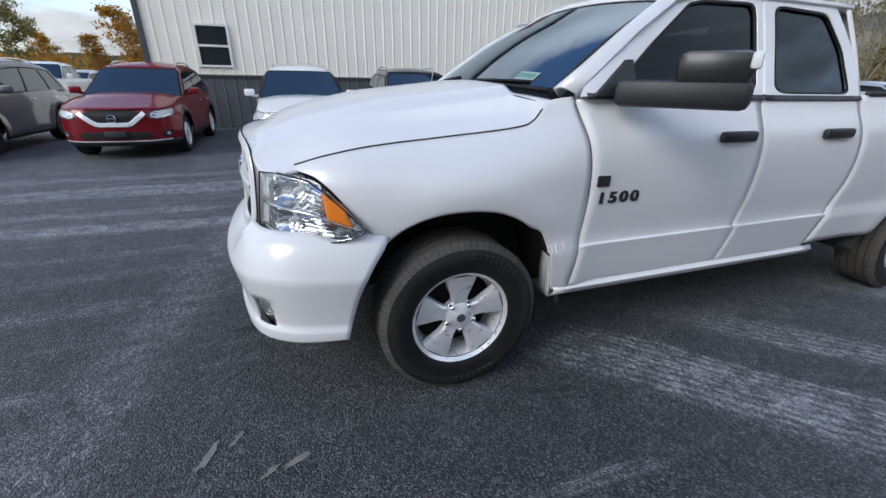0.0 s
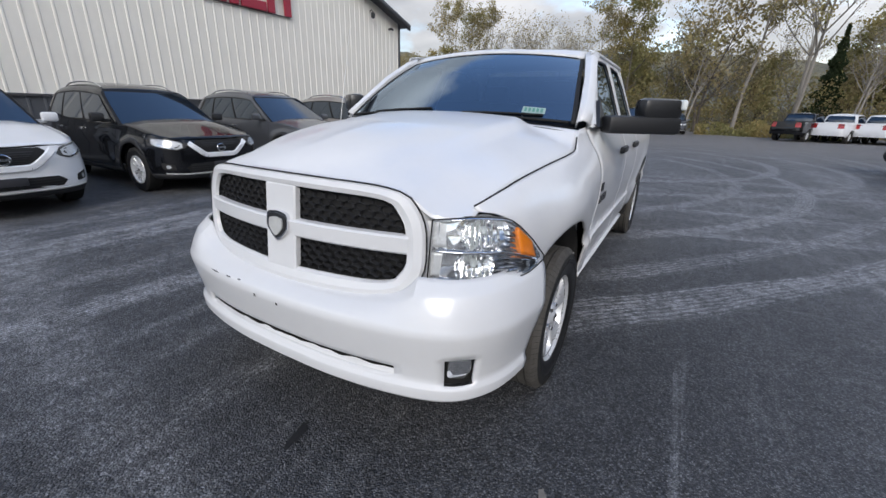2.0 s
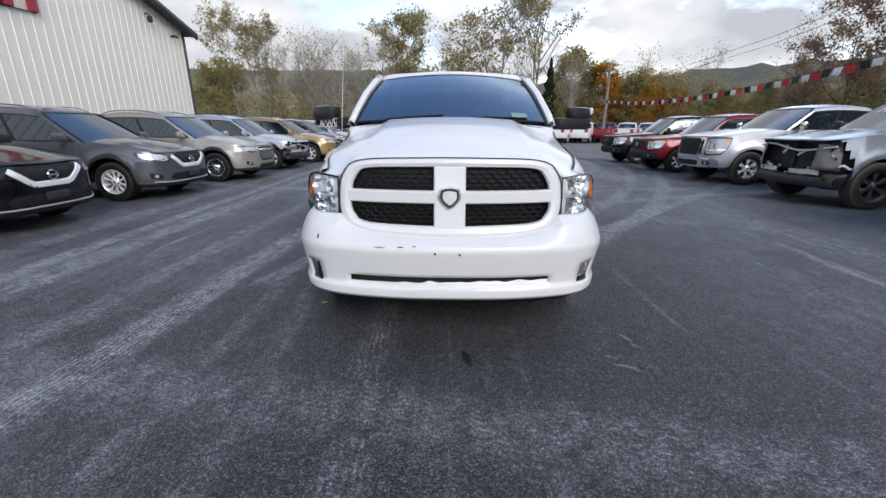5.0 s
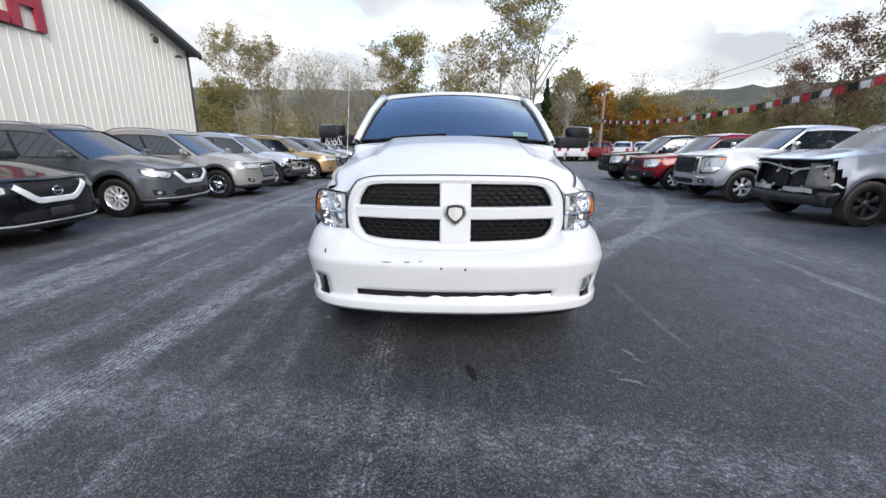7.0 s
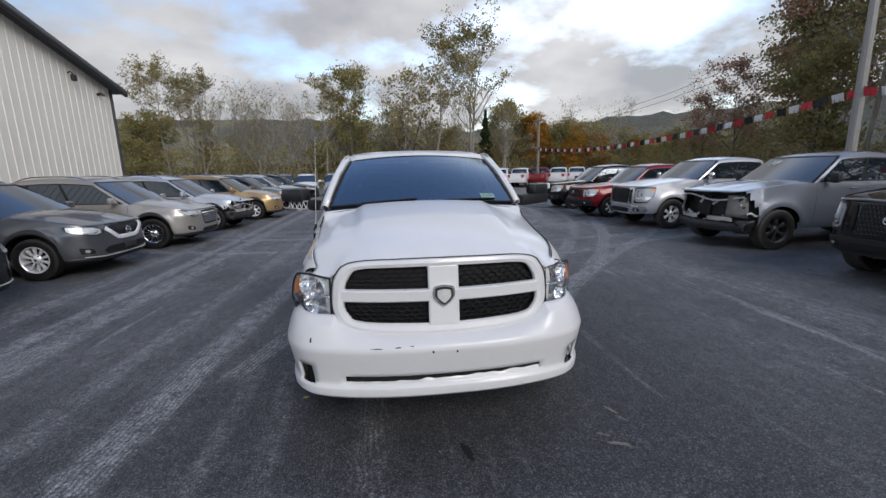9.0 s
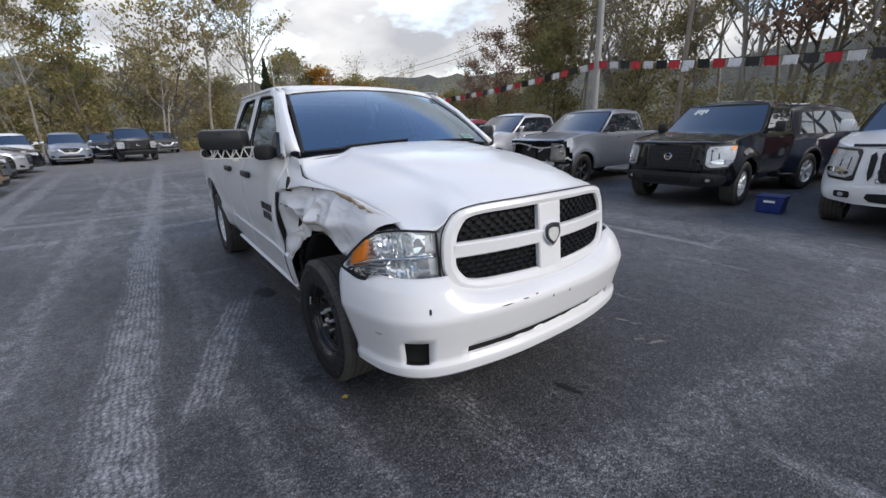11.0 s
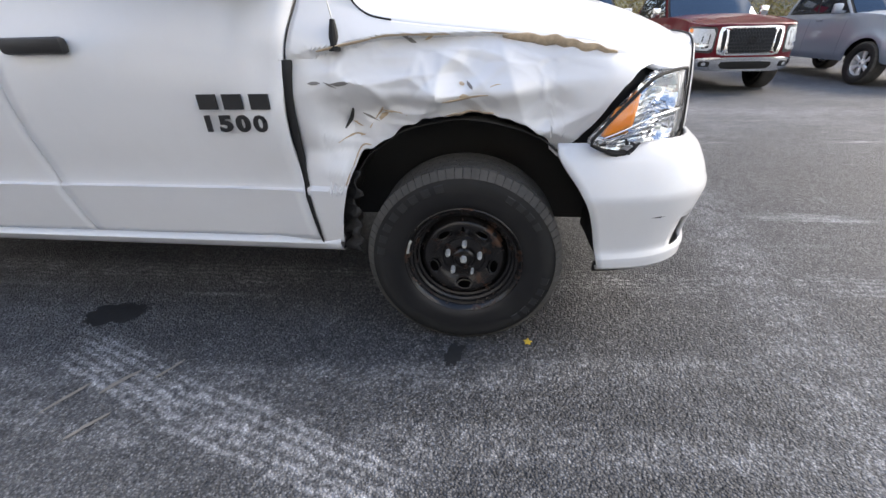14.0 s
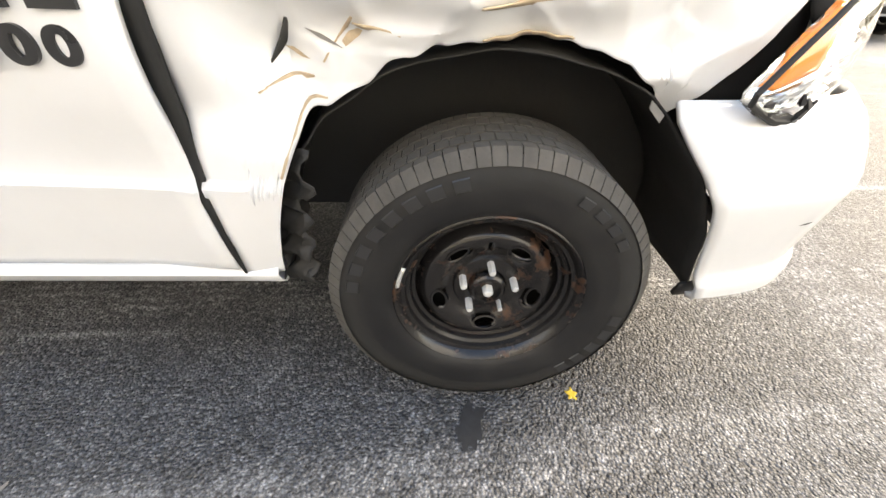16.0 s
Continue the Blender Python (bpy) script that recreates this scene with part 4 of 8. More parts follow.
# doors, sills and bed sides
for s in (1, -1):
    nm = 18
    for name, a, b in (("front_door", seam_front, seam_mid), ("rear_door", seam_mid, seam_rear)):
        bm = bmesh.new()

        def f(u, v, a=a, b=b):
            z = 0.475 + (1.374 - 0.475) * v
            y = a(z) + 0.006 + (b(z) - a(z) - 0.010) * u
            dent = 0.0
            if s < 0 and name == "front_door":
                dent = 0.02 * math.exp(-((y - 0.63) / 0.05) ** 2 - ((z - 1.12) / 0.08) ** 2) - 0.03 * math.exp(-((y - 0.62) / 0.22) ** 2) * math.exp(-((z - 0.93) / 0.22) ** 2) + 0.008 * math.exp(-((y - 0.95) / 0.2) ** 2 - ((z - 1.2) / 0.08) ** 2)
            return (s * (side_x(y, z) - dent), y, z)

        grid(bm, steps(0, 1, 22), [(z - 0.475) / 0.899 for z in (0.475, 0.5, 0.54, 0.6, 0.65, 0.68, 0.692, 0.698, 0.703, 0.708, 0.716, 0.74)] + steps(0.33, 1, 22), f)
        bmesh.ops.recalc_face_normals(bm, faces=bm.faces)
        if sum(fc.normal.x for fc in bm.faces) * s < 0:
            bmesh.ops.reverse_faces(bm, faces=bm.faces[:])
        d = part(name, bm, WHITE, truck, "white front door dented at its edge" if s < 0 and name == "front_door" else "", solid=0.02, recalc=False)
        # handle: a cup and a rounded grip
        yh = 1.435 if name == "front_door" else 2.205
        bm = bmesh.new()
        rounded_box(bm, (s * (side_x(yh, 1.195) + 0.018), yh, 1.195), (0.036, 0.235, 0.052), 0.014)
        h = part("door_handle", bm, BLACK_PLASTIC, d, "black plastic handle")
        bm = bmesh.new()
        patch(bm, [(yh + 0.07 * math.cos(q), 1.18 + 0.04 * math.sin(q)) for q in steps(0, 2 * math.pi, 16)[:-1]], lambda p, q: (s * (side_x(p, q) + 0.002), p, q), 2)
        part("handle_cup", bm, WHITE, h)
        # window and its white frame
        gx = lambda z: 0.935 - (z - 1.37) * 0.40 - 0.12 * max(0, z - 1.6) ** 2
        if name == "front_door":
            outer = [(0.50, 1.372), (0.78, 1.60), (1.10, 1.81), (1.25, 1.86), (1.70, 1.87), (1.635, 1.372)]
            inner = rounded([(0.70, 1.395), (0.95, 1.60), (1.20, 1.785), (1.30, 1.805), (1.645, 1.815), (1.585, 1.395)], 0.12)
        else:
            outer = [(1.64, 1.372), (1.705, 1.87), (2.30, 1.85), (2.40, 1.62), (2.43, 1.372)]
            inner = rounded([(1.725, 1.395), (1.79, 1.815), (2.20, 1.80), (2.30, 1.62), (2.335, 1.395)], 0.15)
        bm = bmesh.new()
        ring(bm, outer, inner, lambda y, z, dd: (s * (gx(z) + 0.004 - dd), y, z), 0.03, 120)
        part("window_frame", bm, WHITE, d)
        bm = bmesh.new()
        patch(bm, inner, lambda y, z: (s * (gx(z) - 0.012), y, z), 6)
        part("window_glass", bm, TINT, d, "dark tinted window", face=(s, 0, 0))
        bm = bmesh.new()
        ring(bm, [(y + (y - sum(p[0] for p in inner) / len(inner)) * 0.012, z + (z - 1.6) * 0.02) for y, z in inner], [(y * 1 - (y - sum(p[0] for p in inner) / len(inner)) * 0.025, z - (z - 1.6) * 0.035) for y, z in inner],
             lambda y, z, dd: (s * (gx(z) + 0.002 - dd * 0.5), y, z), 0.02, 120)
        part("window_seal", bm, SOFT_BLACK, d)
        y0, y1 = (0.56, 1.63) if name == "front_door" else (1.642, 2.425)
        bm = bmesh.new()
        grid(bm, steps(y0, y1, 10), list(range(4)), lambda y, k: (s * (0.938 + (0.0, 0.012, 0.012, 0.0)[k] - 0.012 * (k > 1)), y, (1.362, 1.366, 1.385, 1.39)[k]))
        part("belt_moulding", bm, BLACK_PLASTIC, d, solid=0.004)
    # sill
    bm = bmesh.new()
    grid(bm, steps(0.50, 2.46, 20), list(range(6)), lambda y, k: (s * (0.955, 0.972, 0.955, 0.93, 0.88, 0.75)[k], y, (0.478, 0.455, 0.425, 0.405, 0.40, 0.41)[k]))
    part("rocker_panel", bm, WHITE, truck, solid=0.004)
    # bed side
    def bed_low(y):
        return max(0.50, arch(y, BASE, 0.52, 0.60, 0.50)) if abs(y - BASE) < 0.52 else 0.50

    yb = steps(2.47, 3.05, 10) + steps(3.051, 4.089, 48) + steps(4.10, 4.62, 10)

    def bed_y(y, z):
        if y > 2.75:
            return y
        return y + (2.75 - y) / 0.28 * (seam_rear(min(max(z, 0.44), 1.39)) + 0.008 - 2.47)

    sheet_panel("bed_side", yb, 24, bed_low, lambda y: 1.39, side_x, s, WHITE, truck, y_at=bed_y, solid=0.02)
    bm = bmesh.new()
    rounded_box(bm, (s * 0.905, 3.56, 1.397), (0.07, 2.12, 0.03), 0.01)
    part("bed_rail_cap", bm, BLACK_PLASTIC, truck)
    bm = bmesh.new()
    rounded_box(bm, (s * 0.83, 4.625, 1.1), (0.12, 0.04, 0.34), 0.015)
    part("tail_lamp", bm, RED_LENS, truck, "red tail lamp")
    # wheel wells
    for yc, half in ((0.0, 0.5), (BASE, 0.54)):
        bm = bmesh.new()
        lathe(bm, [(half + 0.05, 0.0), (half + 0.055, 0.06), (half + 0.055, 0.12), (half + 0.06, 0.2), (half + 0.055, 0.3), (half + 0.05, 0.4)], 64, -1.62, 1.62)
        for vv in bm.verts:
            if s < 0 and yc == 0:
                vv.co *= 1 + 0.03 * noise.noise(Vector((vv.co.x * 11, vv.co.y * 9, vv.co.z * 9)))
        bmesh.ops.transform(bm, matrix=Matrix.Translation((s * 0.55 if s > 0 else (-0.93 if yc else -0.90), yc, AXLE_Z)), verts=bm.verts)
        part("wheel_well", bm, LINER, truck, solid=0.004)
        bm = bmesh.new()
        box(bm, (s * 0.53, yc, 0.72), (0.03, 1.1, 0.62))
        part("inner_guard", bm, LINER, truck)
    # ragged liner behind the front wheel
    bm = bmesh.new()
    wob = 0.03 if s < 0 else 0.004
    grid(bm, steps(0.40, 0.98, 18), steps(0.83, 0.93, 3), lambda z, x: (s * x, 0.50 + wob * noise.noise(Vector((z * 14, x * 30, s))) - 0.9 * max(0, z - 0.62) ** 2, z))
    part("liner", bm, LINER if s < 0 else WHITE, truck, "torn black wheel liner" if s < 0 else "white inner fender edge", solid=0.004)

# roof, pillars, glass
def roof_z(x, y):
    e = min(abs(x) / 0.78, 1)
    along = curve((1.06, 1.85), (1.2, 1.888), (1.6, 1.925), (2.2, 1.92), (2.47, 1.875))
    return along(y) - 0.032 * e**2 - 0.045 * e**10


bm = bmesh.new()
roof_half = curve((1.06, 0.69), (1.25, 0.742), (2.3, 0.742), (2.47, 0.71))
grid(bm, steps(1.06, 2.47, 24), steps(-1, 1, 30), lambda y, u: (u * roof_half(y), y + 0.04 * u * u * (1 if y < 1.2 else 0), roof_z(u * roof_half(y), y)))
part("roof", bm, WHITE, truck, solid=0.02)


def shield(u, v, out=0.0):
    """The windshield: u across -1..1, v up 0..1."""
    x = u * (0.845 + (0.685 - 0.845) * v)
    y = 0.33 + 0.13 * u * u + (0.74 - 0.04 * u * u) * v
    z = 1.425 - 0.035 * u * u + (0.445 - 0.01 * u * u) * v + 0.03 * math.sin(math.pi * v)
    return Vector((x, y - out * 0.5, z + out * 0.8))


bm = bmesh.new()
grid(bm, steps(-0.97, 0.97, 24), steps(0.02, 0.98, 12), lambda u, v: shield(u, v))
part("windshield", bm, SHIELD, truck, "blue-tinted windshield", face=(0, -1, 1))
bm = bmesh.new()
for a, b, c, d in ((-1, -0.968, 0, 1), (0.968, 1, 0, 1), (-0.95, 0.95, 0.918, 0.935), (-0.95, 0.95, 0.0, 0.014)):
    grid(bm, steps(a, b, 2 if b - a < 1 else 20), steps(c, d, 12 if d - c > 0.5 else 2), lambda u, v: shield(u, v, 0.003))
part("windshield_seal", bm, SOFT_BLACK, truck, solid=0.01)
bm = bmesh.new()


def header(u, k):
    if k < 3:
        return shield(u, (0.935, 0.96, 0.99)[k], (0.004, 0.014, 0.017)[k])
    x = shield(u, 1.0).x
    y = (1.13, 1.2)[k - 3] + 0.05 * u * u
    return Vector((x, y, roof_z(x, y) + 0.004))


grid(bm, steps(-1.0, 1.0, 24), list(range(5)), header)
part("roof_header", bm, WHITE, truck, solid=0.008)
for s in (1, -1):
    bm = bmesh.new()
    pil = [((0.845, 0.455, 1.385), (0.90, 0.52, 1.375)), ((0.82, 0.60, 1.48), (0.885, 0.62, 1.46)), ((0.77, 0.85, 1.655), (0.83, 0.86, 1.64)), ((0.712, 1.06, 1.778), (0.772, 1.10, 1.785)), ((0.69, 1.14, 1.815), (0.755, 1.25, 1.83))]

    def f(i, k):
        a, b = Vector(pil[i][0]), Vector(pil[i][1])
        t = (0.0, 0.0, 0.25, 0.6, 1.0, 1.0)[k]
        p = a.lerp(b, t) + Vector((0.012, -0.008, 0.012)) * (0, 1, 1.6, 1.4, 0.6, -1)[k] * 1.2
        if k == 0:
            p += Vector((0, 0.03, -0.02))
        return (s * p.x, p.y, p.z)

    grid(bm, list(range(5)), list(range(6)), f)
    part("a_pillar", bm, WHITE, truck, solid=0.01)
    bm = bmesh.new()
    grid(bm, steps(1.08, 2.42, 14), list(range(4)), lambda y, k: (s * ((0.745, 0.756, 0.752, 0.728)[k] - 0.02 * max(0, 1.25 - y)), y, (1.835, 1.848, 1.862, 1.872)[k] - 0.45 * max(0, 1.22 - y) ** 1.0 * 0.3 - 0.02 * max(0, y - 2.2)))
    part("roof_rail", bm, WHITE, truck, solid=0.006)
    bm = bmesh.new()
    grid(bm, [1.372, 1.5, 1.65, 1.80, 1.86], list(range(4)), lambda z, k: (s * (0.935 - (z - 1.37) * 0.40 - (0, 0.0, 0.02, 0.14)[k]), (2.42 - 0.25 * (z - 1.37)) * 0 + (2.405, 2.44, 2.47, 2.475)[k] - 0.12 * max(0, z - 1.6), z))
    part("rear_pillar", bm, WHITE, truck, solid=0.01)
bm = bmesh.new()
box(bm, (0, 2.47, 1.10), (1.84, 0.04, 0.62))
part("cab_back", bm, WHITE, truck)
bm = bmesh.new()
grid(bm, steps(-0.7, 0.7, 6), [1.40, 1.80], lambda x, z: (x, 2.475 - 0.05 * (z - 1.4), z))
part("rear_glass", bm, TINT, truck, "dark rear window", face=(0, 1, 0))

# hood with its broad raised centre
hood_z = curve((-0.90, 1.165), (-0.86, 1.182), (-0.80, 1.222), (-0.65, 1.28), (-0.4, 1.33), (0.0, 1.378), (0.3, 1.41), (0.44, 1.418))


hood_nose = curve((-0.88, 0.735), (-0.82, 0.765), (-0.74, 0.79), (-0.62, side_x(-0.62, top_z(-0.62)) - 0.003))


def hood(u, v):
    """u across -1..1, v from the nose 0..1 to the cowl."""
    a = abs(u)
    front = -0.885 + 0.07 * a**2 + 0.12 * a**8
    y = front + (0.435 - 0.095 * (1 - a * a) - front) * v
    half = side_x(y, top_z(y)) - 0.003 if y > -0.62 else hood_nose(y)
    x = u * half
    edge = top_z(y) if y > -0.72 else 1.075 + (y + 0.86) * 0.2
    c = hood_z(y)
    e = edge + (c - edge) * (1 - a**2.6) ** 0.9
    dome = 0.03 * (lambda q: q * q * (3 - 2 * q))(min(max((0.69 - a) / 0.11, 0), 1)) * min(1, max(0, (v - 0.06) / 0.45))
    dome += 0.002 * math.exp(-((a - 0.62) / 0.12) ** 2) * min(1, max(0, v - 0.35) / 0.4)
    z = e + dome - 0.005
    if v < 0.25 and abs(x) > 0.45:
        z += min(0.0, nose_edge(abs(x)) - z) * (1 - v / 0.25) ** 2
    return Vector((x, y, z))


# the hood's front edge follows the grille's outline down to the lamps
nose_edge = curve((0.40, 1.20), (0.52, 1.19), (0.58, 1.165), (0.63, 1.115), (0.665, 1.088), (0.72, 1.078), (0.85, 1.09))
bm = bmesh.new()


def hood_or_skirt(u, v):
    if v >= 0:
        return hood(u, v)
    p = hood(u, 0)
    return p + Vector((0, -0.006 if v > -0.5 else 0.012, -0.012 if v > -0.5 else -0.03))


grid(bm, steps(-0.998, 0.998, 72), [-1, -0.2, 0, 0.008, 0.025, 0.05, 0.09] + steps(0.14, 0.88, 20) + steps(0.895, 0.997, 10), hood_or_skirt)
part("hood", bm, WHITE, truck, solid=0.015)
for s in (1, -1):
    bm = bmesh.new()
    tube(bm, [(s * (side_x(y, top_z(y)) - 0.002), y, top_z(y) + 0.001) for y in steps(-0.66 if s > 0 else 0.24, 0.38, 30)], 0.004, 6)
    part("hood_seam", bm, SOFT_BLACK, truck)
bm = bmesh.new()
grid(bm, steps(-0.97, 0.97, 30), [0, 1, 2], lambda u, k: (u * 0.85, 0.325 + 0.075 * u * u + 0.055 * k, 1.395 - 0.05 * u * u + 0.014 * k))
part("cowl", bm, BLACK_PLASTIC, truck, "black cowl panel", solid=0.01)
for s in (1, -1):
    bm = bmesh.new()
    rounded_box(bm, (s * 0.37, -0.06 + 0.35, 1.385), (0.022, 0.03, 0.012), 0.004)
    part("washer_nozzle", bm, BLACK_PLASTIC, truck)
for u0, u1 in ((-0.66, -0.08), (0.2, 0.78)):
    bm = bmesh.new()
    tube(bm, [shield(u0 + (u1 - u0) * t, 0.012 + 0.03 * t, 0.008) for t in steps(0, 1, 8)], [0.006] * 5 + [0.005] * 4, 6)
    wp = part("wiper", bm, SOFT_BLACK, truck)
    bm = bmesh.new()
    tube(bm, [shield(u0 + (u1 - u0) * t, 0.012 + 0.035 * t, 0.006) for t in steps(0, 1, 8)], 0.005, 6)
    part("wiper_blade", bm, BLACK_PLASTIC, wp)
# inspection papers behind the glass
bm = bmesh.new()
grid(bm, steps(0.63, 0.79, 3), [0.055, 0.12], lambda u, v: shield(u, v, 0.004))
pp = part("window_paper", bm, STICKER, truck, "paper tag on the windshield")
for k in range(5):
    bm = bmesh.new()
    grid(bm, [0.645 + k * 0.028, 0.662 + k * 0.028], [0.068, 0.108], lambda u, v: shield(u, v, 0.006))
    part("printed_bar", bm, GREEN_INK, pp)

# cabin
bm = bmesh.new()
rounded_box(bm, (0, 0.72, 1.24), (1.6, 0.42, 0.22), 0.06)
part("dashboard", bm, TRIM_GREY, truck)
for x in (-0.42, 0.42):
    for y in (1.35, 2.1):
        st = bmesh.new()
        rounded_box(st, (x, y + 0.14, 1.22), (0.5, 0.16, 0.62), 0.05)
        rounded_box(st, (x, y - 0.1, 0.95), (0.52, 0.5, 0.14), 0.05)
        rounded_box(st, (x, y + 0.16, 1.6), (0.27, 0.1, 0.19), 0.04)
        part("seat", st, TRIM_GREY, truck, "dark cloth seat")
bm = bmesh.new()
m = Matrix.Translation((0.42, 0.98, 1.30)) @ Matrix.Rotation(radians(-25), 4, "X")
tube(bm, [m @ Vector((0.19 * math.cos(q), 0, 0.19 * math.sin(q))) for q in steps(0, 2 * math.pi, 28)], 0.016, 6, cap=False)
tube(bm, [m @ Vector((-0.18, 0, 0)), m @ Vector((0.18, 0, 0))], 0.02, 6)
part("steering_wheel", bm, TRIM_GREY, truck)
part("cab_floor", box(bmesh.new(), (0, 1.5, 0.78), (1.7, 1.95, 0.08)), SOFT_BLACK, truck)
bm = bmesh.new()
rounded_box(bm, (0, 0.95, 1.77), (0.2, 0.03, 0.06), 0.012)
part("rear_view_mirror", bm, BLACK_PLASTIC, truck)

# grille
def gy(x, z):
    return -0.94 + 0.235 * x * x + 0.10 * (z - 0.95)


outer = rounded([(-0.57, 1.178), (0.0, 1.19), (0.57, 1.178), (0.655, 1.06), (0.665, 0.86), (0.56, 0.735), (0.0, 0.72), (-0.56, 0.735), (-0.665, 0.86), (-0.655, 1.06)], 0.35)
inner = rounded([(-0.515, 1.13), (0.0, 1.138), (0.515, 1.13), (0.575, 1.04), (0.59, 0.89), (0.53, 0.81), (0.0, 0.80), (-0.53, 0.81), (-0.59, 0.89), (-0.575, 1.04)], 0.25)
bm = bmesh.new()
ring(bm, outer, inner, lambda x, z, d: (x, gy(x, z) + d * 1.2, z), 0.11, 144, (0, 0.95), crown=0.006)
gr = part("grille", bm, WHITE, truck, "white crossbar grille with black mesh", angle=24)
# thin black tube added as the dark line of the gap round the frame
bm = bmesh.new()
edge = by_angle(outer, 120, (0, 0.95))
tube(bm, [(x * 1.004, gy(x, z) + 0.008, 0.95 + (z - 0.95) * 1.008) for x, z in edge + edge[:1]], 0.0035, 6, cap=False)
part("grille_gap", bm, SOFT_BLACK, gr)
bm = bmesh.new()
grid(bm, steps(-0.6, 0.6, 30), list(range(6)), lambda x, k: (x, gy(x, 0.97) + (0.027, 0.004, -0.004, -0.006, 0.002, 0.027)[k], (0.930, 0.932, 0.940, 0.996, 1.004, 1.006)[k]))
part("crossbar", bm, WHITE, gr, angle=20)
bm = bmesh.new()
grid(bm, steps(0.765, 1.165, 14), list(range(6)), lambda z, k: ((-0.092, -0.09, -0.082, 0.082, 0.09, 0.092)[k], gy(0.05, z) + (0.027, 0.005, -0.001, -0.001, 0.005, 0.027)[k] + (0.012 if z < 0.79 or z > 1.15 else 0), z))
part("upright_bar", bm, WHITE, gr, angle=20)
for z0, z1, zn in ((0.765, 0.95, 4), (0.99, 1.165, 4)):
    for s in (-1, 1):
        bm = bmesh.new()
        w, h = 0.054, 0.0298
        for r in range(8):
            for c in range(11):
                xc = 0.06 + (c + (0.5 if r % 2 else 0)) * w
                zc = z0 + r * h * 0.8236
                if zc > 1.148 or (xc > 0.5 and (zc > 1.10 or zc < 0.80)) or xc > 0.6:
                    continue
                hexa = [(xc + w * 0.5 * a, zc + h * 0.58 * b) for a, b in ((1, 0.42), (0, 1), (-1, 0.42), (-1, -0.42), (0, -1), (1, -0.42))]
                loops = []
                for t, d in ((1.0, 0.024), (0.93, 0.022), (0.86, 0.042)):
                    loops.append([bm.verts.new((s * (xc + (p - xc) * t), gy(xc + (p - xc) * t, q) + d, zc + (q - zc) * t)) for p, q in hexa])
                for l0, l1 in zip(loops, loops[1:]):
                    for i in range(6):
                        bm.faces.new((l0[i], l0[(i + 1) % 6], l1[(i + 1) % 6], l1[i]))
        bmesh.ops.remove_doubles(bm, verts=bm.verts[:], dist=0.0004)
        part("grille_mesh", bm, MESH_BLACK, gr, "black honeycomb mesh", angle=10)
frame_x = curve((0.72, 0.52), (0.735, 0.56), (0.80, 0.63), (0.86, 0.662), (1.0, 0.66), (1.08, 0.645), (1.178, 0.57))
for s in (-1, 1):
    bm = bmesh.new()

    def fill(z, t):
        a = Vector((frame_x(z) - 0.015, gy(frame_x(z), z) + 0.02, z))
        b = Vector((0.685, -0.79 - 0.03 * (1.0 - z), z))
        p = a.lerp(b, t) + Vector((0, 0.012 * math.sin(math.pi * t), 0))
        return (s * p.x, p.y, p.z)

    grid(bm, steps(0.76, 1.06, 12), steps(0, 1, 4), fill)
    part("grille_filler", bm, WHITE, gr, solid=0.01)
bm = bmesh.new()
grid(bm, steps(-0.6, 0.6, 24), steps(0, 1, 8), lambda x, t: (x, gy(x, 0.95) + 0.05, 0.79 + (0.345 - 0.5 * max(0, abs(x) - 0.5)) * t))
part("grille_backing", bm, SOFT_BLACK, gr)
bm = bmesh.new()
edge = by_angle([(x * 0.988, 0.968 + (z - 0.968) * 0.975) for x, z in inner], 120, (0, 0.968))
grid(bm, list(range(120)), [0, 1, 2], lambda i, k: (edge[i][0], gy(*edge[i]) + (0.014, 0.018, 0.12)[k], edge[i][1]), close=True)
part("grille_liner", bm, SOFT_BLACK, gr, "black inner edge")
# emblem: a plain chrome shield
sh = rounded([(-0.062, 1.025), (0.0, 1.035), (0.062, 1.025), (0.066, 0.965), (0.03, 0.925), (0.0, 0.905), (-0.03, 0.925), (-0.066, 0.965)], 0.3)
bm = bmesh.new()
patch(bm, sh, lambda x, z: (x, gy(0, z) - 0.016, z), 3, lambda x, z: (x, gy(0, z) + 0.01, z))
em = part("emblem", bm, CHROME, gr, "chrome shield emblem", angle=40)
for k, (sc, out, mat, nm) in enumerate(((0.84, 0.0185, GLOSS_BLACK, "emblem_field"), (0.62, 0.024, SILVER_PLASTIC, "emblem_relief"))):
    bm = bmesh.new()
    patch(bm, [(p[0] * sc, 0.968 + (p[1] - 0.968) * sc) for p in sh], lambda x, z: (x, gy(0, z) - out - (0.05 * max(0, 0.04 - abs(x)) if k else 0), z), 4, lambda x, z: (x, gy(0, z) - 0.012, z))
    part(nm, bm, mat, em, angle=20)

# headlights
def hl_point(u, v, out=0.0):
    """u from the grille 0 to the outer tip 1, v up."""
    px = curve((0, 0.668), (0.25, 0.765), (0.5, 0.85), (0.75, 0.93), (1, 0.985))(u)
    py = curve((0, -0.815), (0.25, -0.765), (0.5, -0.68), (0.75, -0.56), (1, -0.425))(u)
    zt = curve((0, 1.068), (0.35, 1.082), (0.6, 1.07), (0.8, 0.995), (1, 0.885))(u)
    zb = curve((0, 0.842), (0.3, 0.825), (0.6, 0.818), (0.85, 0.83), (1, 0.868))(u)
    b = 0.018 * math.sin(math.pi * v) * math.sin(math.pi * min(max(u, 0.02), 0.98))
    n = Vector((0.62 * u + 0.15, -0.9 + 0.5 * u, 0)).normalized()
    return Vector((px, py - 0.03 * (0.5 - v) * (1 - u), zb + (zt - zb) * v)) + n * (b + out)


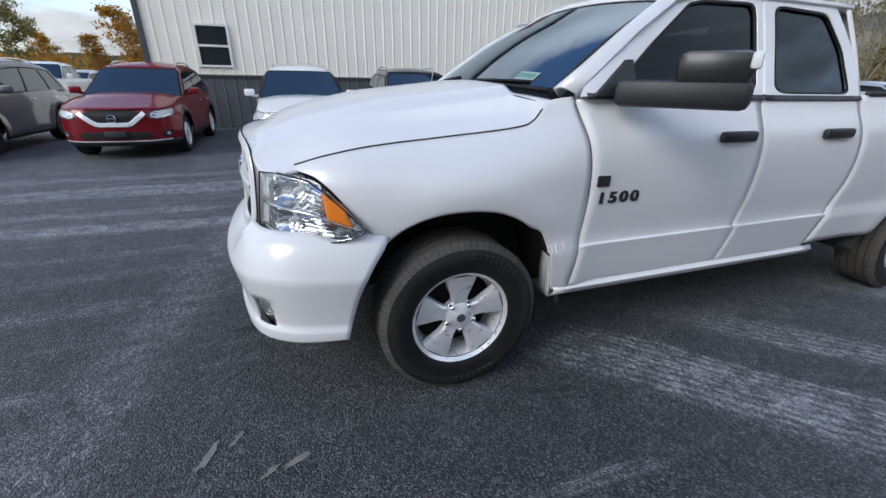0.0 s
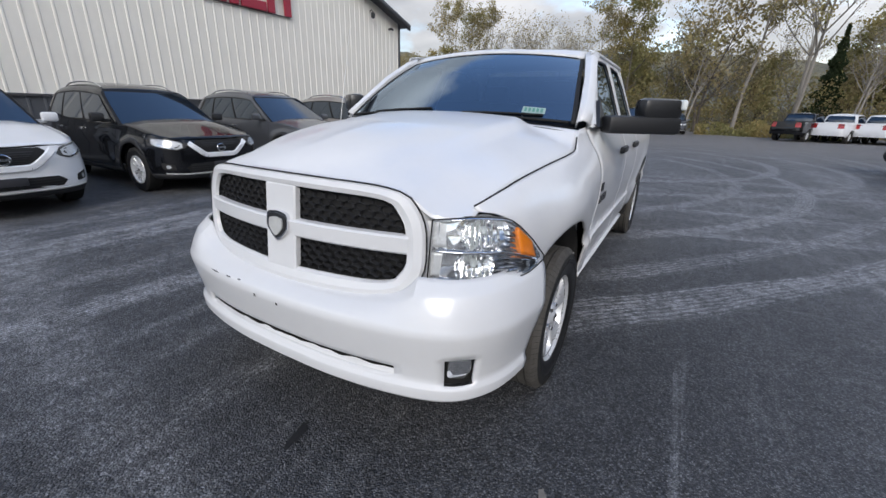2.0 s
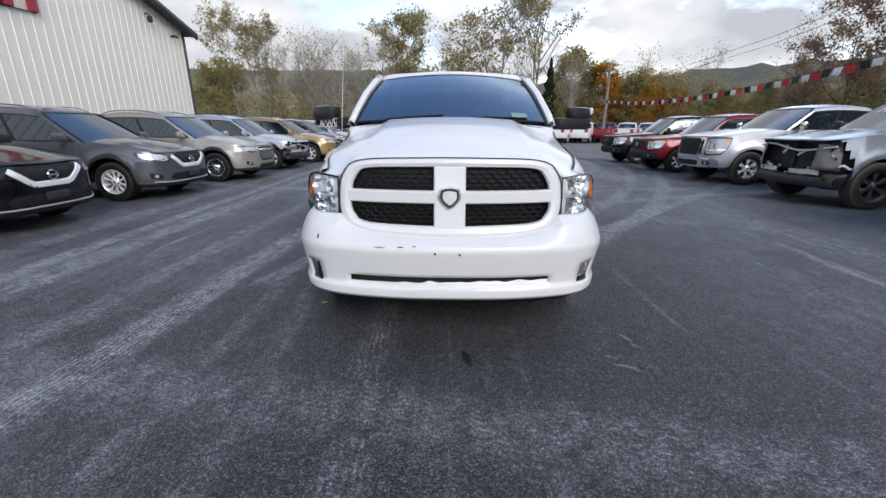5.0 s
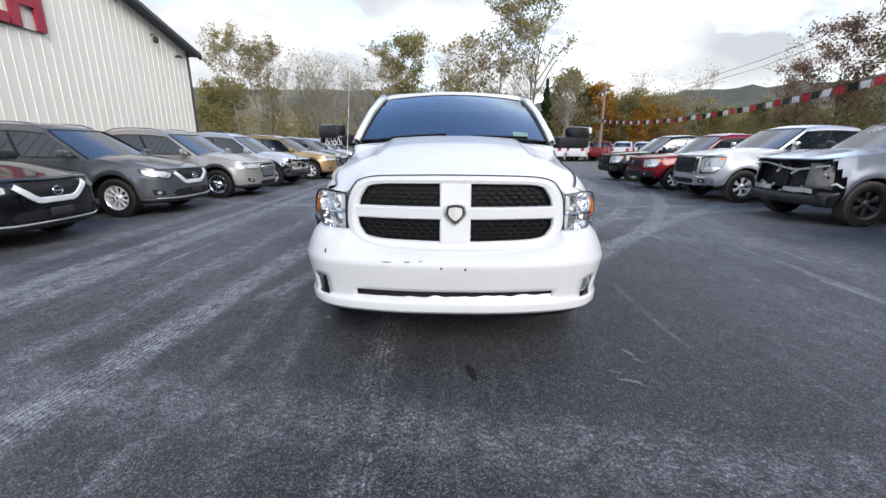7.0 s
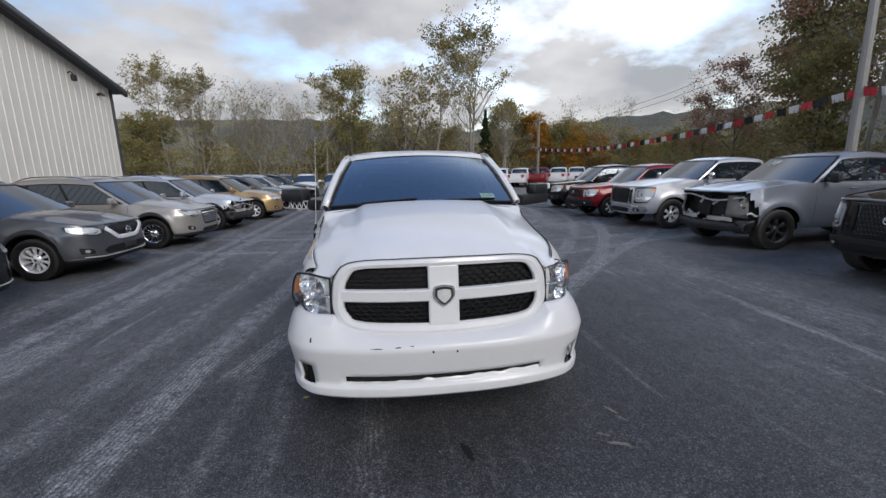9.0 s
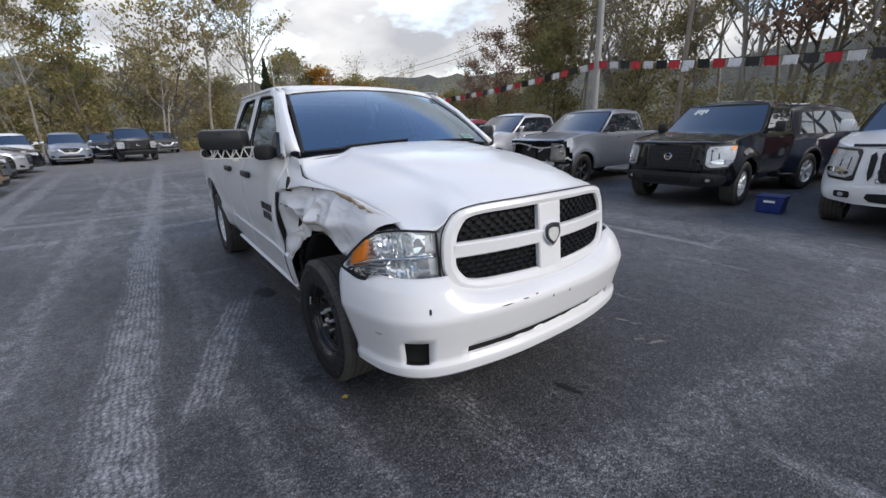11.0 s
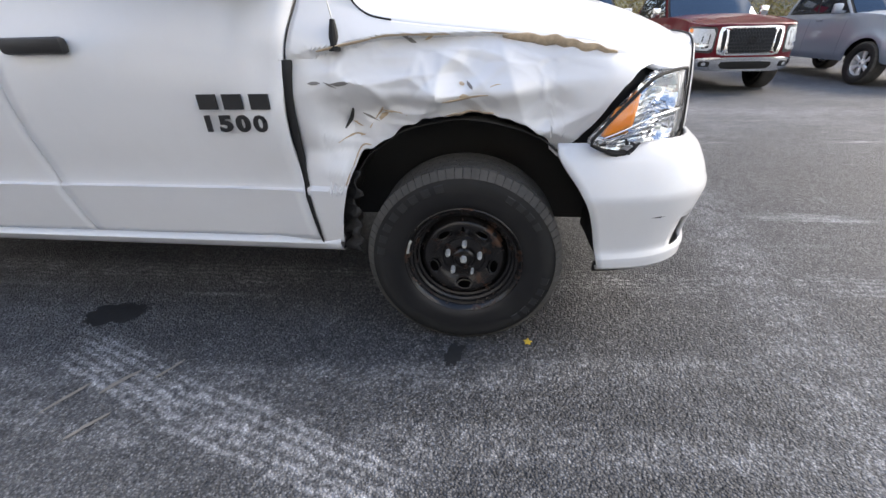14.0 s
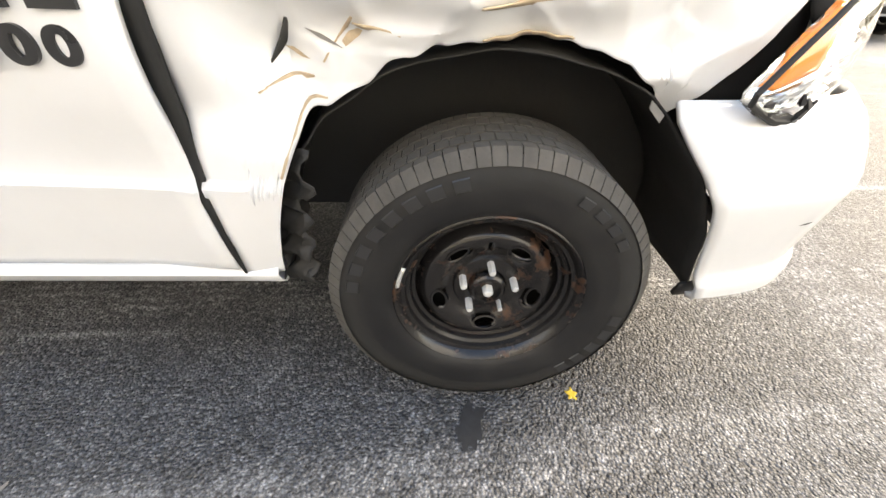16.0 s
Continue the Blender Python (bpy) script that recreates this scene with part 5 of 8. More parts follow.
for s in (1, -1):
    M = Matrix.Diagonal((s, 1, 1, 1))
    bm = bmesh.new()
    grid(bm, steps(0, 1, 16), steps(0, 1, 10), lambda u, v: M @ hl_point(u, v))
    hl = part("headlight", bm, CLEAR, truck, "clear lens headlight with amber turn lamp", face=(s * 0.6, -1, 0))
    def bowl(u, v):
        """Depth of the reflector behind the lens: two fluted bowls in a shallow tray."""
        d = 0.022
        for cu, cv, ru, rv, dep in ((0.45, 0.75, 0.20, 0.27, 0.085), (0.38, 0.25, 0.16, 0.25, 0.07)):
            q = ((u - cu) / ru) ** 2 + ((v - cv) / rv) ** 2
            if q < 1:
                d = max(d, 0.022 + dep * (1 - q) ** 0.6 + 0.003 * math.cos(u * 130))
        return d

    bm = bmesh.new()
    grid(bm, steps(0.0, 1, 60), steps(0, 1, 28), lambda u, v: M @ hl_point(u, v, -bowl(u, v)))
    part("lamp_housing", bm, FACETS, hl, angle=25)
    for uc, vc in ((0.45, 0.75), (0.38, 0.25)):
        c0, c1 = M @ hl_point(uc, vc, -0.088), M @ hl_point(uc, vc, -0.04)
        bm = bmesh.new()
        tube(bm, [c0, c0.lerp(c1, 0.75), c1], [0.013, 0.013, 0.006], 10)
        part("bulb", bm, PAPER, hl)
    for v0, v1, out in ((0.54, 0.97, -0.012), (0.05, 0.46, -0.014)):
        bm = bmesh.new()
        grid(bm, steps(0.02, 1, 6), steps(v0, v1, 6), lambda u, v: M @ hl_point(u * (0.26 - 0.10 * abs(v - 0.52)), v, out - 0.02 * u))
        part("lamp_bezel", bm, BEZEL, hl, solid=0.003)
    bm = bmesh.new()
    grid(bm, steps(0, 1, 6), steps(0, 1, 6), lambda p, q: M @ hl_point(0.73 + 0.19 * p - 0.05 * q + 0.03 * (1 - p), 0.5 + 0.46 * q, -0.008))
    part("turn_lamp", bm, AMBER, hl, "amber turn lamp", solid=0.02)
    for k in range(5):
        bm = bmesh.new()
        grid(bm, steps(0.61, 0.725, 3), [0, 1], lambda u, v: M @ hl_point(u - 0.02 * k / 4, 0.56 + k * 0.085 + 0.022 * v, -0.006 - 0.014 * v))
        part("lamp_rib", bm, CHROME, hl)
    for k in range(6):
        bm = bmesh.new()
        grid(bm, steps(0.54, 0.94, 6), [0, 1], lambda u, v: M @ hl_point(u, 0.08 + k * 0.066 + 0.02 * v, -0.008 - 0.014 * v))
        part("lamp_rib", bm, CHROME, hl)
    for v0, v1, u1 in ((0.475, 0.515, 0.97), (0.015, 0.05, 0.97), (0.965, 0.985, 0.66)):
        bm = bmesh.new()
        grid(bm, steps(0.01, u1, 16), [0, 1], lambda u, v: M @ hl_point(u, v0 + (v1 - v0) * v, -0.006 - 0.008 * v))
        part("lamp_divider", bm, CHROME, hl, solid=0.003)
    bm = bmesh.new()
    path = [M @ hl_point(u, 0, 0.001) for u in steps(0, 1, 14)] + [M @ hl_point(u, 1, 0.001) for u in steps(1, 0, 14)] + [M @ hl_point(0, v, 0.001) for v in steps(1, 0, 6)]
    tube(bm, path, 0.003 if s > 0 else 0.006, 6)
    part("lamp_seal", bm, SOFT_BLACK, hl)
    bm = bmesh.new()
    grid(bm, steps(-0.02, 1.0, 14), steps(-0.05, 1.0, 6), lambda u, v: M @ hl_point(u, v, -0.11))
    part("lamp_tray", bm, SOFT_BLACK, hl)
    if s < 0:
        # the outer end is smashed: black shards of housing show through
        shard_rng = random.Random(4)
        bm = bmesh.new()
        grid(bm, steps(0.55, 1.0, 10), [0, 1], lambda u, v: M @ hl_point(u, -0.06 + v * (0.10 + 0.12 * max(0, u - 0.6) + 0.05 * noise.noise(Vector((u * 24, 3, 1)))), 0.002))
        part("broken_edge", bm, SOFT_BLACK, hl, "broken black lamp edge", solid=0.01)
        for k in range(6):
            u, v = shard_rng.uniform(0.7, 0.97), shard_rng.uniform(0.02, 0.32)
            bm = bmesh.new()
            tube(bm, [M @ hl_point(u, v, 0.004), M @ hl_point(u + shard_rng.uniform(-0.08, 0.06), v + shard_rng.uniform(-0.12, 0.16), 0.006)], [0.008, 0.003], 4)
            part("shard", bm, GLOSS_BLACK, hl)

# front bumper
plan = [(0.0, -1.045), (0.2, -1.04), (0.4, -1.022), (0.605, -0.985), (0.72, -0.952), (0.82, -0.905), (0.90, -0.83), (0.965, -0.71), (0.997, -0.57), (1.012, -0.44), (1.016, -0.32)]
plan_y = curve(*[(i / 10, p[1]) for i, p in enumerate(plan)])
plan_x = curve(*[(i / 10, p[0]) for i, p in enumerate(plan)])
PROF_Z = (0.350, 0.365, 0.382, 0.43, 0.445, 0.462, 0.515, 0.60, 0.65, 0.672, 0.69, 0.75, 0.81, 0.86)
PROF_D = (-0.080, -0.048, -0.032, -0.028, -0.042, -0.046, -0.036, -0.014, -0.002, 0.002, -0.002, -0.028, -0.066, -0.13)


def prof_d(z):
    return float(np.interp(z, PROF_Z, PROF_D))


rear_cut = curve((0.33, -0.53), (0.40, -0.52), (0.48, -0.50), (0.61, -0.46), (0.71, -0.41), (0.80, -0.345), (0.83, -0.33))


def plan_end(z):
    lo, hi = 0.5, 1.0
    for _ in range(20):
        m = (lo + hi) / 2
        lo, hi = (m, hi) if plan_y(m) < rear_cut(z) else (lo, m)
    return hi


def bumper(w, z, inset=0.0):
    s = -1 if w < 0 else 1
    a = abs(w)
    if a > 0.6:
        a = 0.6 + (a - 0.6) * (plan_end(z) - 0.6) / 0.4
    x, y = plan_x(a), plan_y(a)
    e = 0.02
    tx, ty = plan_x(min(1, a + e)) - plan_x(max(0, a - e)), plan_y(min(1, a + e)) - plan_y(max(0, a - e))
    l = math.hypot(tx, ty)
    nx, ny = -ty / l * -1, -tx / l
    d = prof_d(z) * (1 - 0.35 * a) - inset
    x, y = x + abs(nx) * d, y + ny * d
    zz = z
    if z > 0.70:
        zz = z - 0.085 * (z - 0.70) / 0.13 * (1 - min(1, a / 0.36) ** 5)
    if z < 0.42:
        zz = z + 0.03 * (a ** 3) * (0.42 - z) / 0.07
    return Vector((s * x, y, zz))


us = [-1.0, -0.97, -0.94, -0.9, -0.85, -0.8, -0.76, -0.72, -0.68, -0.64, -0.6, -0.56, -0.52, -0.48, -0.44, -0.4, -0.36, -0.33] + steps(-0.3, 0.3, 20) + [0.33, 0.36, 0.4, 0.44, 0.48, 0.52, 0.56, 0.6, 0.64, 0.68, 0.72, 0.76, 0.8, 0.85, 0.9, 0.94, 0.97, 1.0]
zs = [0.350, 0.357, 0.365, 0.373, 0.382, 0.405, 0.426, 0.432, 0.445, 0.462, 0.475, 0.49, 0.508, 0.53, 0.55, 0.57, 0.60, 0.63, 0.652, 0.664, 0.676, 0.684, 0.689, 0.695, 0.70, 0.72, 0.74, 0.76, 0.78, 0.80, 0.815, 0.83, 0.845, 0.86]


def bumper_gap(w, z):
    if abs(w) < 0.30 and 0.462 < z < 0.508:
        return True
    return 0.48 < abs(w) < 0.60 and 0.445 < z < 0.57


bm = bmesh.new()
grid(bm, us, zs, bumper, bumper_gap)
bp = part("front_bumper", bm, WHITE, truck, "white painted bumper with scuffs", solid=0.015, angle=28)
bm = bmesh.new()
grid(bm, steps(-0.34, 0.34, 16), [0.43, 0.53], lambda w, z: bumper(w, z, 0.045))
part("lower_intake", bm, SOFT_BLACK, bp, "black lower slot")
# broken teeth along the slot's lower edge
bm = bmesh.new()
grid(bm, steps(-0.305, 0.305, 90), [0, 1], lambda w, q: bumper(w, 0.460 + q * max(0.004, 0.012 + 0.016 * noise.noise(Vector((w * 26, 3.0, 1.0))) + 0.010 * math.sin(5 * w)), 0.006 + 0.01 * q))
part("slot_edge", bm, WHITE, bp, "broken white slot edge")
for s in (-1, 1):
    bm = bmesh.new()
    grid(bm, steps(0.45, 0.63, 4), [0.43, 0.50, 0.59], lambda w, z: bumper(s * w, z, 0.05))
    fg = part("fog_recess", bm, SOFT_BLACK, bp)
    if s > 0:
        bm = bmesh.new()
        fogp = rounded([(0.492, 0.47), (0.497, 0.562), (0.588, 0.562), (0.592, 0.50), (0.575, 0.46)], 0.2)
        patch(bm, fogp, lambda w, z: bumper(w, z, 0.014 + 0.12 * abs(z - 0.515)), 3, lambda w, z: bumper(w, z, 0.05))
        part("fog_lamp", bm, FACETS, fg, "round fog lamp")
bm = bmesh.new()
grid(bm, steps(-0.98, 0.98, 40), [0.31, 0.36], lambda w, z: bumper(w, max(z, 0.351), 0.05) + Vector((0, 0, z - max(z, 0.351))))
part("air_dam", bm, BLACK_PLASTIC, bp, "black air dam", solid=0.012)
for w, z, dw, dz in ((-0.14, 0.70, 0.012, 0.004), (-0.1, 0.71, 0.006, 0.006), (-0.04, 0.665, 0.003, 0.012), (0.03, 0.66, 0.003, 0.012), (-0.74, 0.60, 0.03, 0.003), (-0.47, 0.73, 0.006, 0.02), (-0.2, 0.695, 0.02, 0.003)):
    bm = bmesh.new()
    patch(bm, [(w + dw * math.cos(q), z + dz * math.sin(q)) for q in steps(0, 2 * math.pi, 10)[:-1]], lambda a, b: bumper(a, b, -0.0015), 1, n=10)
    part("scuff", bm, SOFT_BLACK, bp)

# mirrors on long slanting arms
for s in (1, -1):
    a3, b3 = Vector((s * 0.975, 0.70, 1.395)), Vector((s * 1.335, 0.985, 1.395))
    ax = (b3 - a3).normalized()
    side = Vector((0, 0, 1)).cross(ax)
    arm_l = (b3 - a3).length
    M = Matrix(((ax.x, side.x, 0, a3.x), (ax.y, side.y, 0, a3.y), (0, 0, 1, a3.z), (0, 0, 0, 1)))
    fw = -1 if side.y > 0 else 1  # local side that looks ahead
    bm = bmesh.new()
    patch(bm, rounded([(0.565, 1.375), (0.60, 1.385), (0.80, 1.545), (0.815, 1.375)], 0.12), lambda y, z: (s * (0.958 - (z - 1.37) * 0.36), y, z), 3, lambda y, z: (s * (0.925 - (z - 1.37) * 0.36), y, z))
    mt = part("tow_mirror", bm, BLACK_PLASTIC, truck, "black tow mirror on long arm" if s > 0 else "tow mirror with broken cover and bare frame")
    if s > 0:
        bm = bmesh.new()
        rounded_box(bm, (arm_l * 0.48, 0, -0.005), (arm_l * 1.04, 0.13, 0.105), 0.028, M)
        part("mirror_arm", bm, BLACK_PLASTIC, mt)
    else:
        bm = bmesh.new()
        rounded_box(bm, (arm_l * 0.45, 0.03 * -fw, 0), (arm_l * 0.9, 0.05, 0.085), 0.02, M)
        rounded_box(bm, (0.04, 0, 0.0), (0.12, 0.11, 0.1), 0.03, M)
        part("mirror_core", bm, SOFT_BLACK, mt)
        bm = bmesh.new()
        q = 0.03 * fw
        x0, x1 = 0.07, arm_l - 0.03
        P = lambda x, z: M @ Vector((x, q, z))
        for z in (-0.036, 0.036):
            tube(bm, [P(x0, z), P(x1, z)], 0.006, 6)
        n = 5
        for k in range(n):
            u0, u1 = x0 + (x1 - x0 - 0.04) * k / n, x0 + (x1 - x0 - 0.04) * (k + 1) / n
            tube(bm, [P(u0, -0.036), P((u0 + u1) / 2, 0.036)], 0.0045, 5)
            tube(bm, [P((u0 + u1) / 2, 0.036), P(u1, -0.036)], 0.0045, 5)
            if k % 2 == 0:
                tube(bm, [P(u0, 0.036), P(u1, -0.036)], 0.004, 5)
        ring_c = [P(x1 + 0.034 * math.sin(t), 0.036 * math.cos(t)) for t in steps(0, math.pi, 10)]
        tube(bm, ring_c, 0.007, 6)
        rounded_box(bm, (x0 + 0.01, q, 0), (0.05, 0.02, 0.078), 0.006, M)
        rounded_box(bm, (x1 - 0.02, q, 0.045), (0.03, 0.02, 0.02), 0.005, M)
        rounded_box(bm, (x0 + 0.16, q, -0.045), (0.04, 0.02, 0.025), 0.005, M)
        part("bare_frame", bm, SILVER_PLASTIC, mt, "bare silver truss frame")
        bm = bmesh.new()
        tube(bm, [P(x1, 0.0) + ax * 0 + side * (0.012 * fw), P(x1, 0.0) + side * (-0.02 * fw)], 0.024, 14)
        part("pivot", bm, RUST, mt)
    bm = bmesh.new()
    rounded_box(bm, (arm_l * (0.70 if s > 0 else 0.66), 0, 0.09), (arm_l * (0.56 if s > 0 else 0.68), 0.13, 0.12 if s > 0 else 0.135), 0.035, M)
    part("mirror_head", bm, GLOSS_BLACK, mt)
    if s > 0:
        bm = bmesh.new()
        rounded_box(bm, (arm_l * 0.965, 0.04 * fw, 0.115), (0.035, 0.07, 0.06), 0.012, M)
        part("marker_lens", bm, PAPER, mt, "clear marker lens")

# antenna on the passenger fender
bm = bmesh.new()
tube(bm, [(-0.965, 0.415, 1.16), (-0.96, 0.415, 1.21), (-0.955, 0.415, 1.25)], [0.019, 0.015, 0.008], 10)
an = part("antenna", bm, SOFT_BLACK, truck, "black antenna base with thin mast")
bm = bmesh.new()
tube(bm, [(-0.955, 0.415, 1.25), (-0.93, 0.56, 2.0)], [0.0026, 0.0016], 5)
part("mast", bm, SILVER_PLASTIC, an)

# badges: plain bars for the maker's name, and the number below
for s in (1, -1):
    for k, y in enumerate((0.655, 0.74, 0.83) if s > 0 else (0.855, 0.765, 0.67)):
        if s > 0 and k > 0:
            continue
        bm = bmesh.new()
        for dy, dz, w, h in ((0, 0.0, 0.066, 0.048),):
            x = side_x(y, 1.0) + (0.024 if s < 0 else 0)
            box(bm, (s * (x + 0.004), y + dy, 1.018 + dz), (0.008, w, h))
        part("badge_shape", bm, BLACK_PLASTIC, truck, "dark chrome badge shape")
    x = side_x(0.75, 0.94) + (0.026 if s < 0 else 0)
    if s > 0:
        m = Matrix.Translation((x + 0.001, 0.64, 0.912)) @ Matrix(((0, 0, 1, 0), (1, 0, 0, 0), (0, 1, 0, 0), (0, 0, 0, 1))) @ Matrix.Diagonal((1.35, 1, 1, 1))
    else:
        m = Matrix.Translation((-x - 0.001, 0.90, 0.922)) @ Matrix(((0, 0, -1, 0), (-1, 0, 0, 0), (0, 1, 0, 0), (0, 0, 0, 1))) @ Matrix.Diagonal((1.35, 1, 1, 1))
    for k, ch in enumerate("1500"):
        lettering(ch, 0.072, 0.004, m @ Matrix.Translation((0.047 * k, 0, 0)), "badge_digit", GLOSS_BLACK, truck)

# torn lip and scrapes over the passenger's rear wheel
for y0, y1, w in ((3.02, 3.30, 0.03), (3.34, 3.62, 0.012)):
    bm = bmesh.new()
    grid(bm, steps(y0, y1, 14), [0, 0.5, 1], lambda y, v: (-(side_x(y, bed_low(y) + 0.03) + 0.004), y, bed_low(y) + 0.006 + w * v * (0.6 + 0.7 * noise.noise(Vector((y * 20, v, 6))))))
    part("torn_edge", bm, SOFT_BLACK if w > 0.02 else PRIMER, truck, "torn lip of the wheel arch", solid=0.003)

# bed, underbody, wheels
bm = bmesh.new()
rounded_box(bm, (0, 3.56, 1.415), (1.76, 2.10, 0.02), 0.006)
part("bed_cover", bm, SOFT_BLACK, truck, "black soft bed cover")
bm = bmesh.new()
grid(bm, steps(-0.9, 0.9, 8), steps(0.55, 1.39, 6), lambda x, z: (x, 4.61 + 0.02 * math.sin(z * 5), z))
part("tailgate", bm, WHITE, truck, solid=0.04)
bm = bmesh.new()
rounded_box(bm, (0, 4.72, 0.56), (1.85, 0.16, 0.2), 0.03)
part("rear_bumper", bm, CHROME, truck)
bm = bmesh.new()
box(bm, (0, 1.9, 0.52), (1.0, 5.2, 0.22))
box(bm, (0, 1.5, 0.62), (1.75, 1.9, 0.25))
box(bm, (0, 3.5, 0.8), (1.0, 2.0, 0.3))
part("chassis", bm, SOFT_BLACK, truck)
bm = bmesh.new()
box(bm, (0, -0.15, 0.75), (1.0, 1.1, 0.45))
part("engine_block", bm, SOFT_BLACK, truck)
bm = bmesh.new()
for yc in (0, BASE):
    tube(bm, [(-0.85, yc, AXLE_Z), (0.85, yc, AXLE_Z)], 0.06, 10)
part("axles", bm, SOFT_BLACK, truck)


def hero_wheel(x, y, turn, steel, letters):
    m = Matrix.Translation((x, y, AXLE_Z + 0.005)) @ Matrix.Rotation(radians(turn), 4, "Z")
    w = new("wheel")
    w.parent = truck
    w.matrix_basis = m
    w.empty_display_size = 0.1
    tyre_on(w, TYRE_R, 0.262, 0.232, 78, True, letters)
    if steel:
        steel_wheel(w)
    else:
        alloy_wheel(w)
    return tagged(w, "black steel spare wheel with rusty slots" if steel else "silver alloy wheel with black tyre")


hero_wheel(0.868, 0.0, 0, False, ((0.1, 0.9, 9, 0.315, 0.34), (2.6, 3.3, 7, 0.315, 0.34)))
hero_wheel(-0.868, 0.0, 180, True, ((-1.45, -0.15, 8, 0.315, 0.345), (1.7, 2.5, 5, 0.315, 0.345), (0.5, 1.1, 4, 0.315, 0.34)))
hero_wheel(0.868, BASE, 0, False, ())
hero_wheel(-0.868, BASE, 180, False, ())


# ---- parked vehicles ----
CAR_GLASS = Nodes("car_glass").set(Base_Color=(0.008, 0.014, 0.022), Roughness=0.02, Specular_IOR_Level=1.0, IOR=1.62, Specular_Tint=(0.80, 0.90, 1.0)).m
LAMP_FACE = plain("lamp_face", (0.50, 0.52, 0.54), 0.22, 0.35, 0.45, 28)
PLATE_GREY = plain("blank_plate", (0.03, 0.03, 0.035), 0.5)
CHALK = plain("window_marking", (0.75, 0.78, 0.72), 0.8)
CAVITY = plain("bare_lamp_cavity", (0.19, 0.185, 0.175), 0.6, 0.2, 0.5, 12)
RADIATOR = plain("radiator_core", (0.03, 0.03, 0.032), 0.6, 0.3, 0.4, 90, 0.5)
PAINTS = {
    "white": paint("car_white", (0.78, 0.79, 0.80)), "black": paint("car_black", (0.005, 0.0055, 0.007), rough=0.3, dirt=0.02, spec=0.05), "charcoal": paint("car_charcoal", (0.105, 0.112, 0.125), 0.5, spec=0.4),
    "silver": paint("car_silver", (0.48, 0.495, 0.53), 0.5), "red": paint("car_red", (0.18, 0.004, 0.010), 0.1, coat=0.7, dirt=0.01, spec=0.15), "champagne": paint("car_champagne", (0.36, 0.34, 0.315), 0.45),
    "gold": paint("car_gold", (0.38, 0.25, 0.11), 0.5), "maroon": paint("car_maroon", (0.11, 0.004, 0.010), 0.1, coat=0.5, dirt=0.01, spec=0.15), "bluegrey": paint("car_bluegrey", (0.22, 0.245, 0.29), 0.55),
    "navy": paint("car_navy", (0.006, 0.010, 0.022), 0.0, dirt=0.02, spec=0.1), "slate": paint("car_slate", (0.13, 0.14, 0.16), 0.55), "bluesilver": paint("car_bluesilver", (0.30, 0.35, 0.42), 0.5),
}
wheel_protos = {}


def car_wheel(parent, r, w, rim, style, m):
    key = (round(r, 3), style)
    if key in wheel_protos:
        o = copy_thing(wheel_protos[key], m)
        o.parent = parent
        return o
    o = new("wheel")
    o.empty_display_size = 0.1
    o.parent = parent
    o.matrix_basis = m
    tyre_on(o, r, w, rim, 26 if r > 0.38 else 0, False)
    if style == "black":
        alloy_wheel(o, rim, 0.09, 6, 0.045, BLACK_PLASTIC, fine=False)
    elif style == "many":
        alloy_wheel(o, rim, 0.09, 14, 0.016, CHROME, fine=False)
    elif style == "pairs":
        alloy_wheel(o, rim, 0.09, 10, 0.026, ALLOY, fine=False)
    else:
        alloy_wheel(o, rim, 0.09, 6, 0.045, ALLOY, fine=False)
    wheel_protos[key] = o
    return o


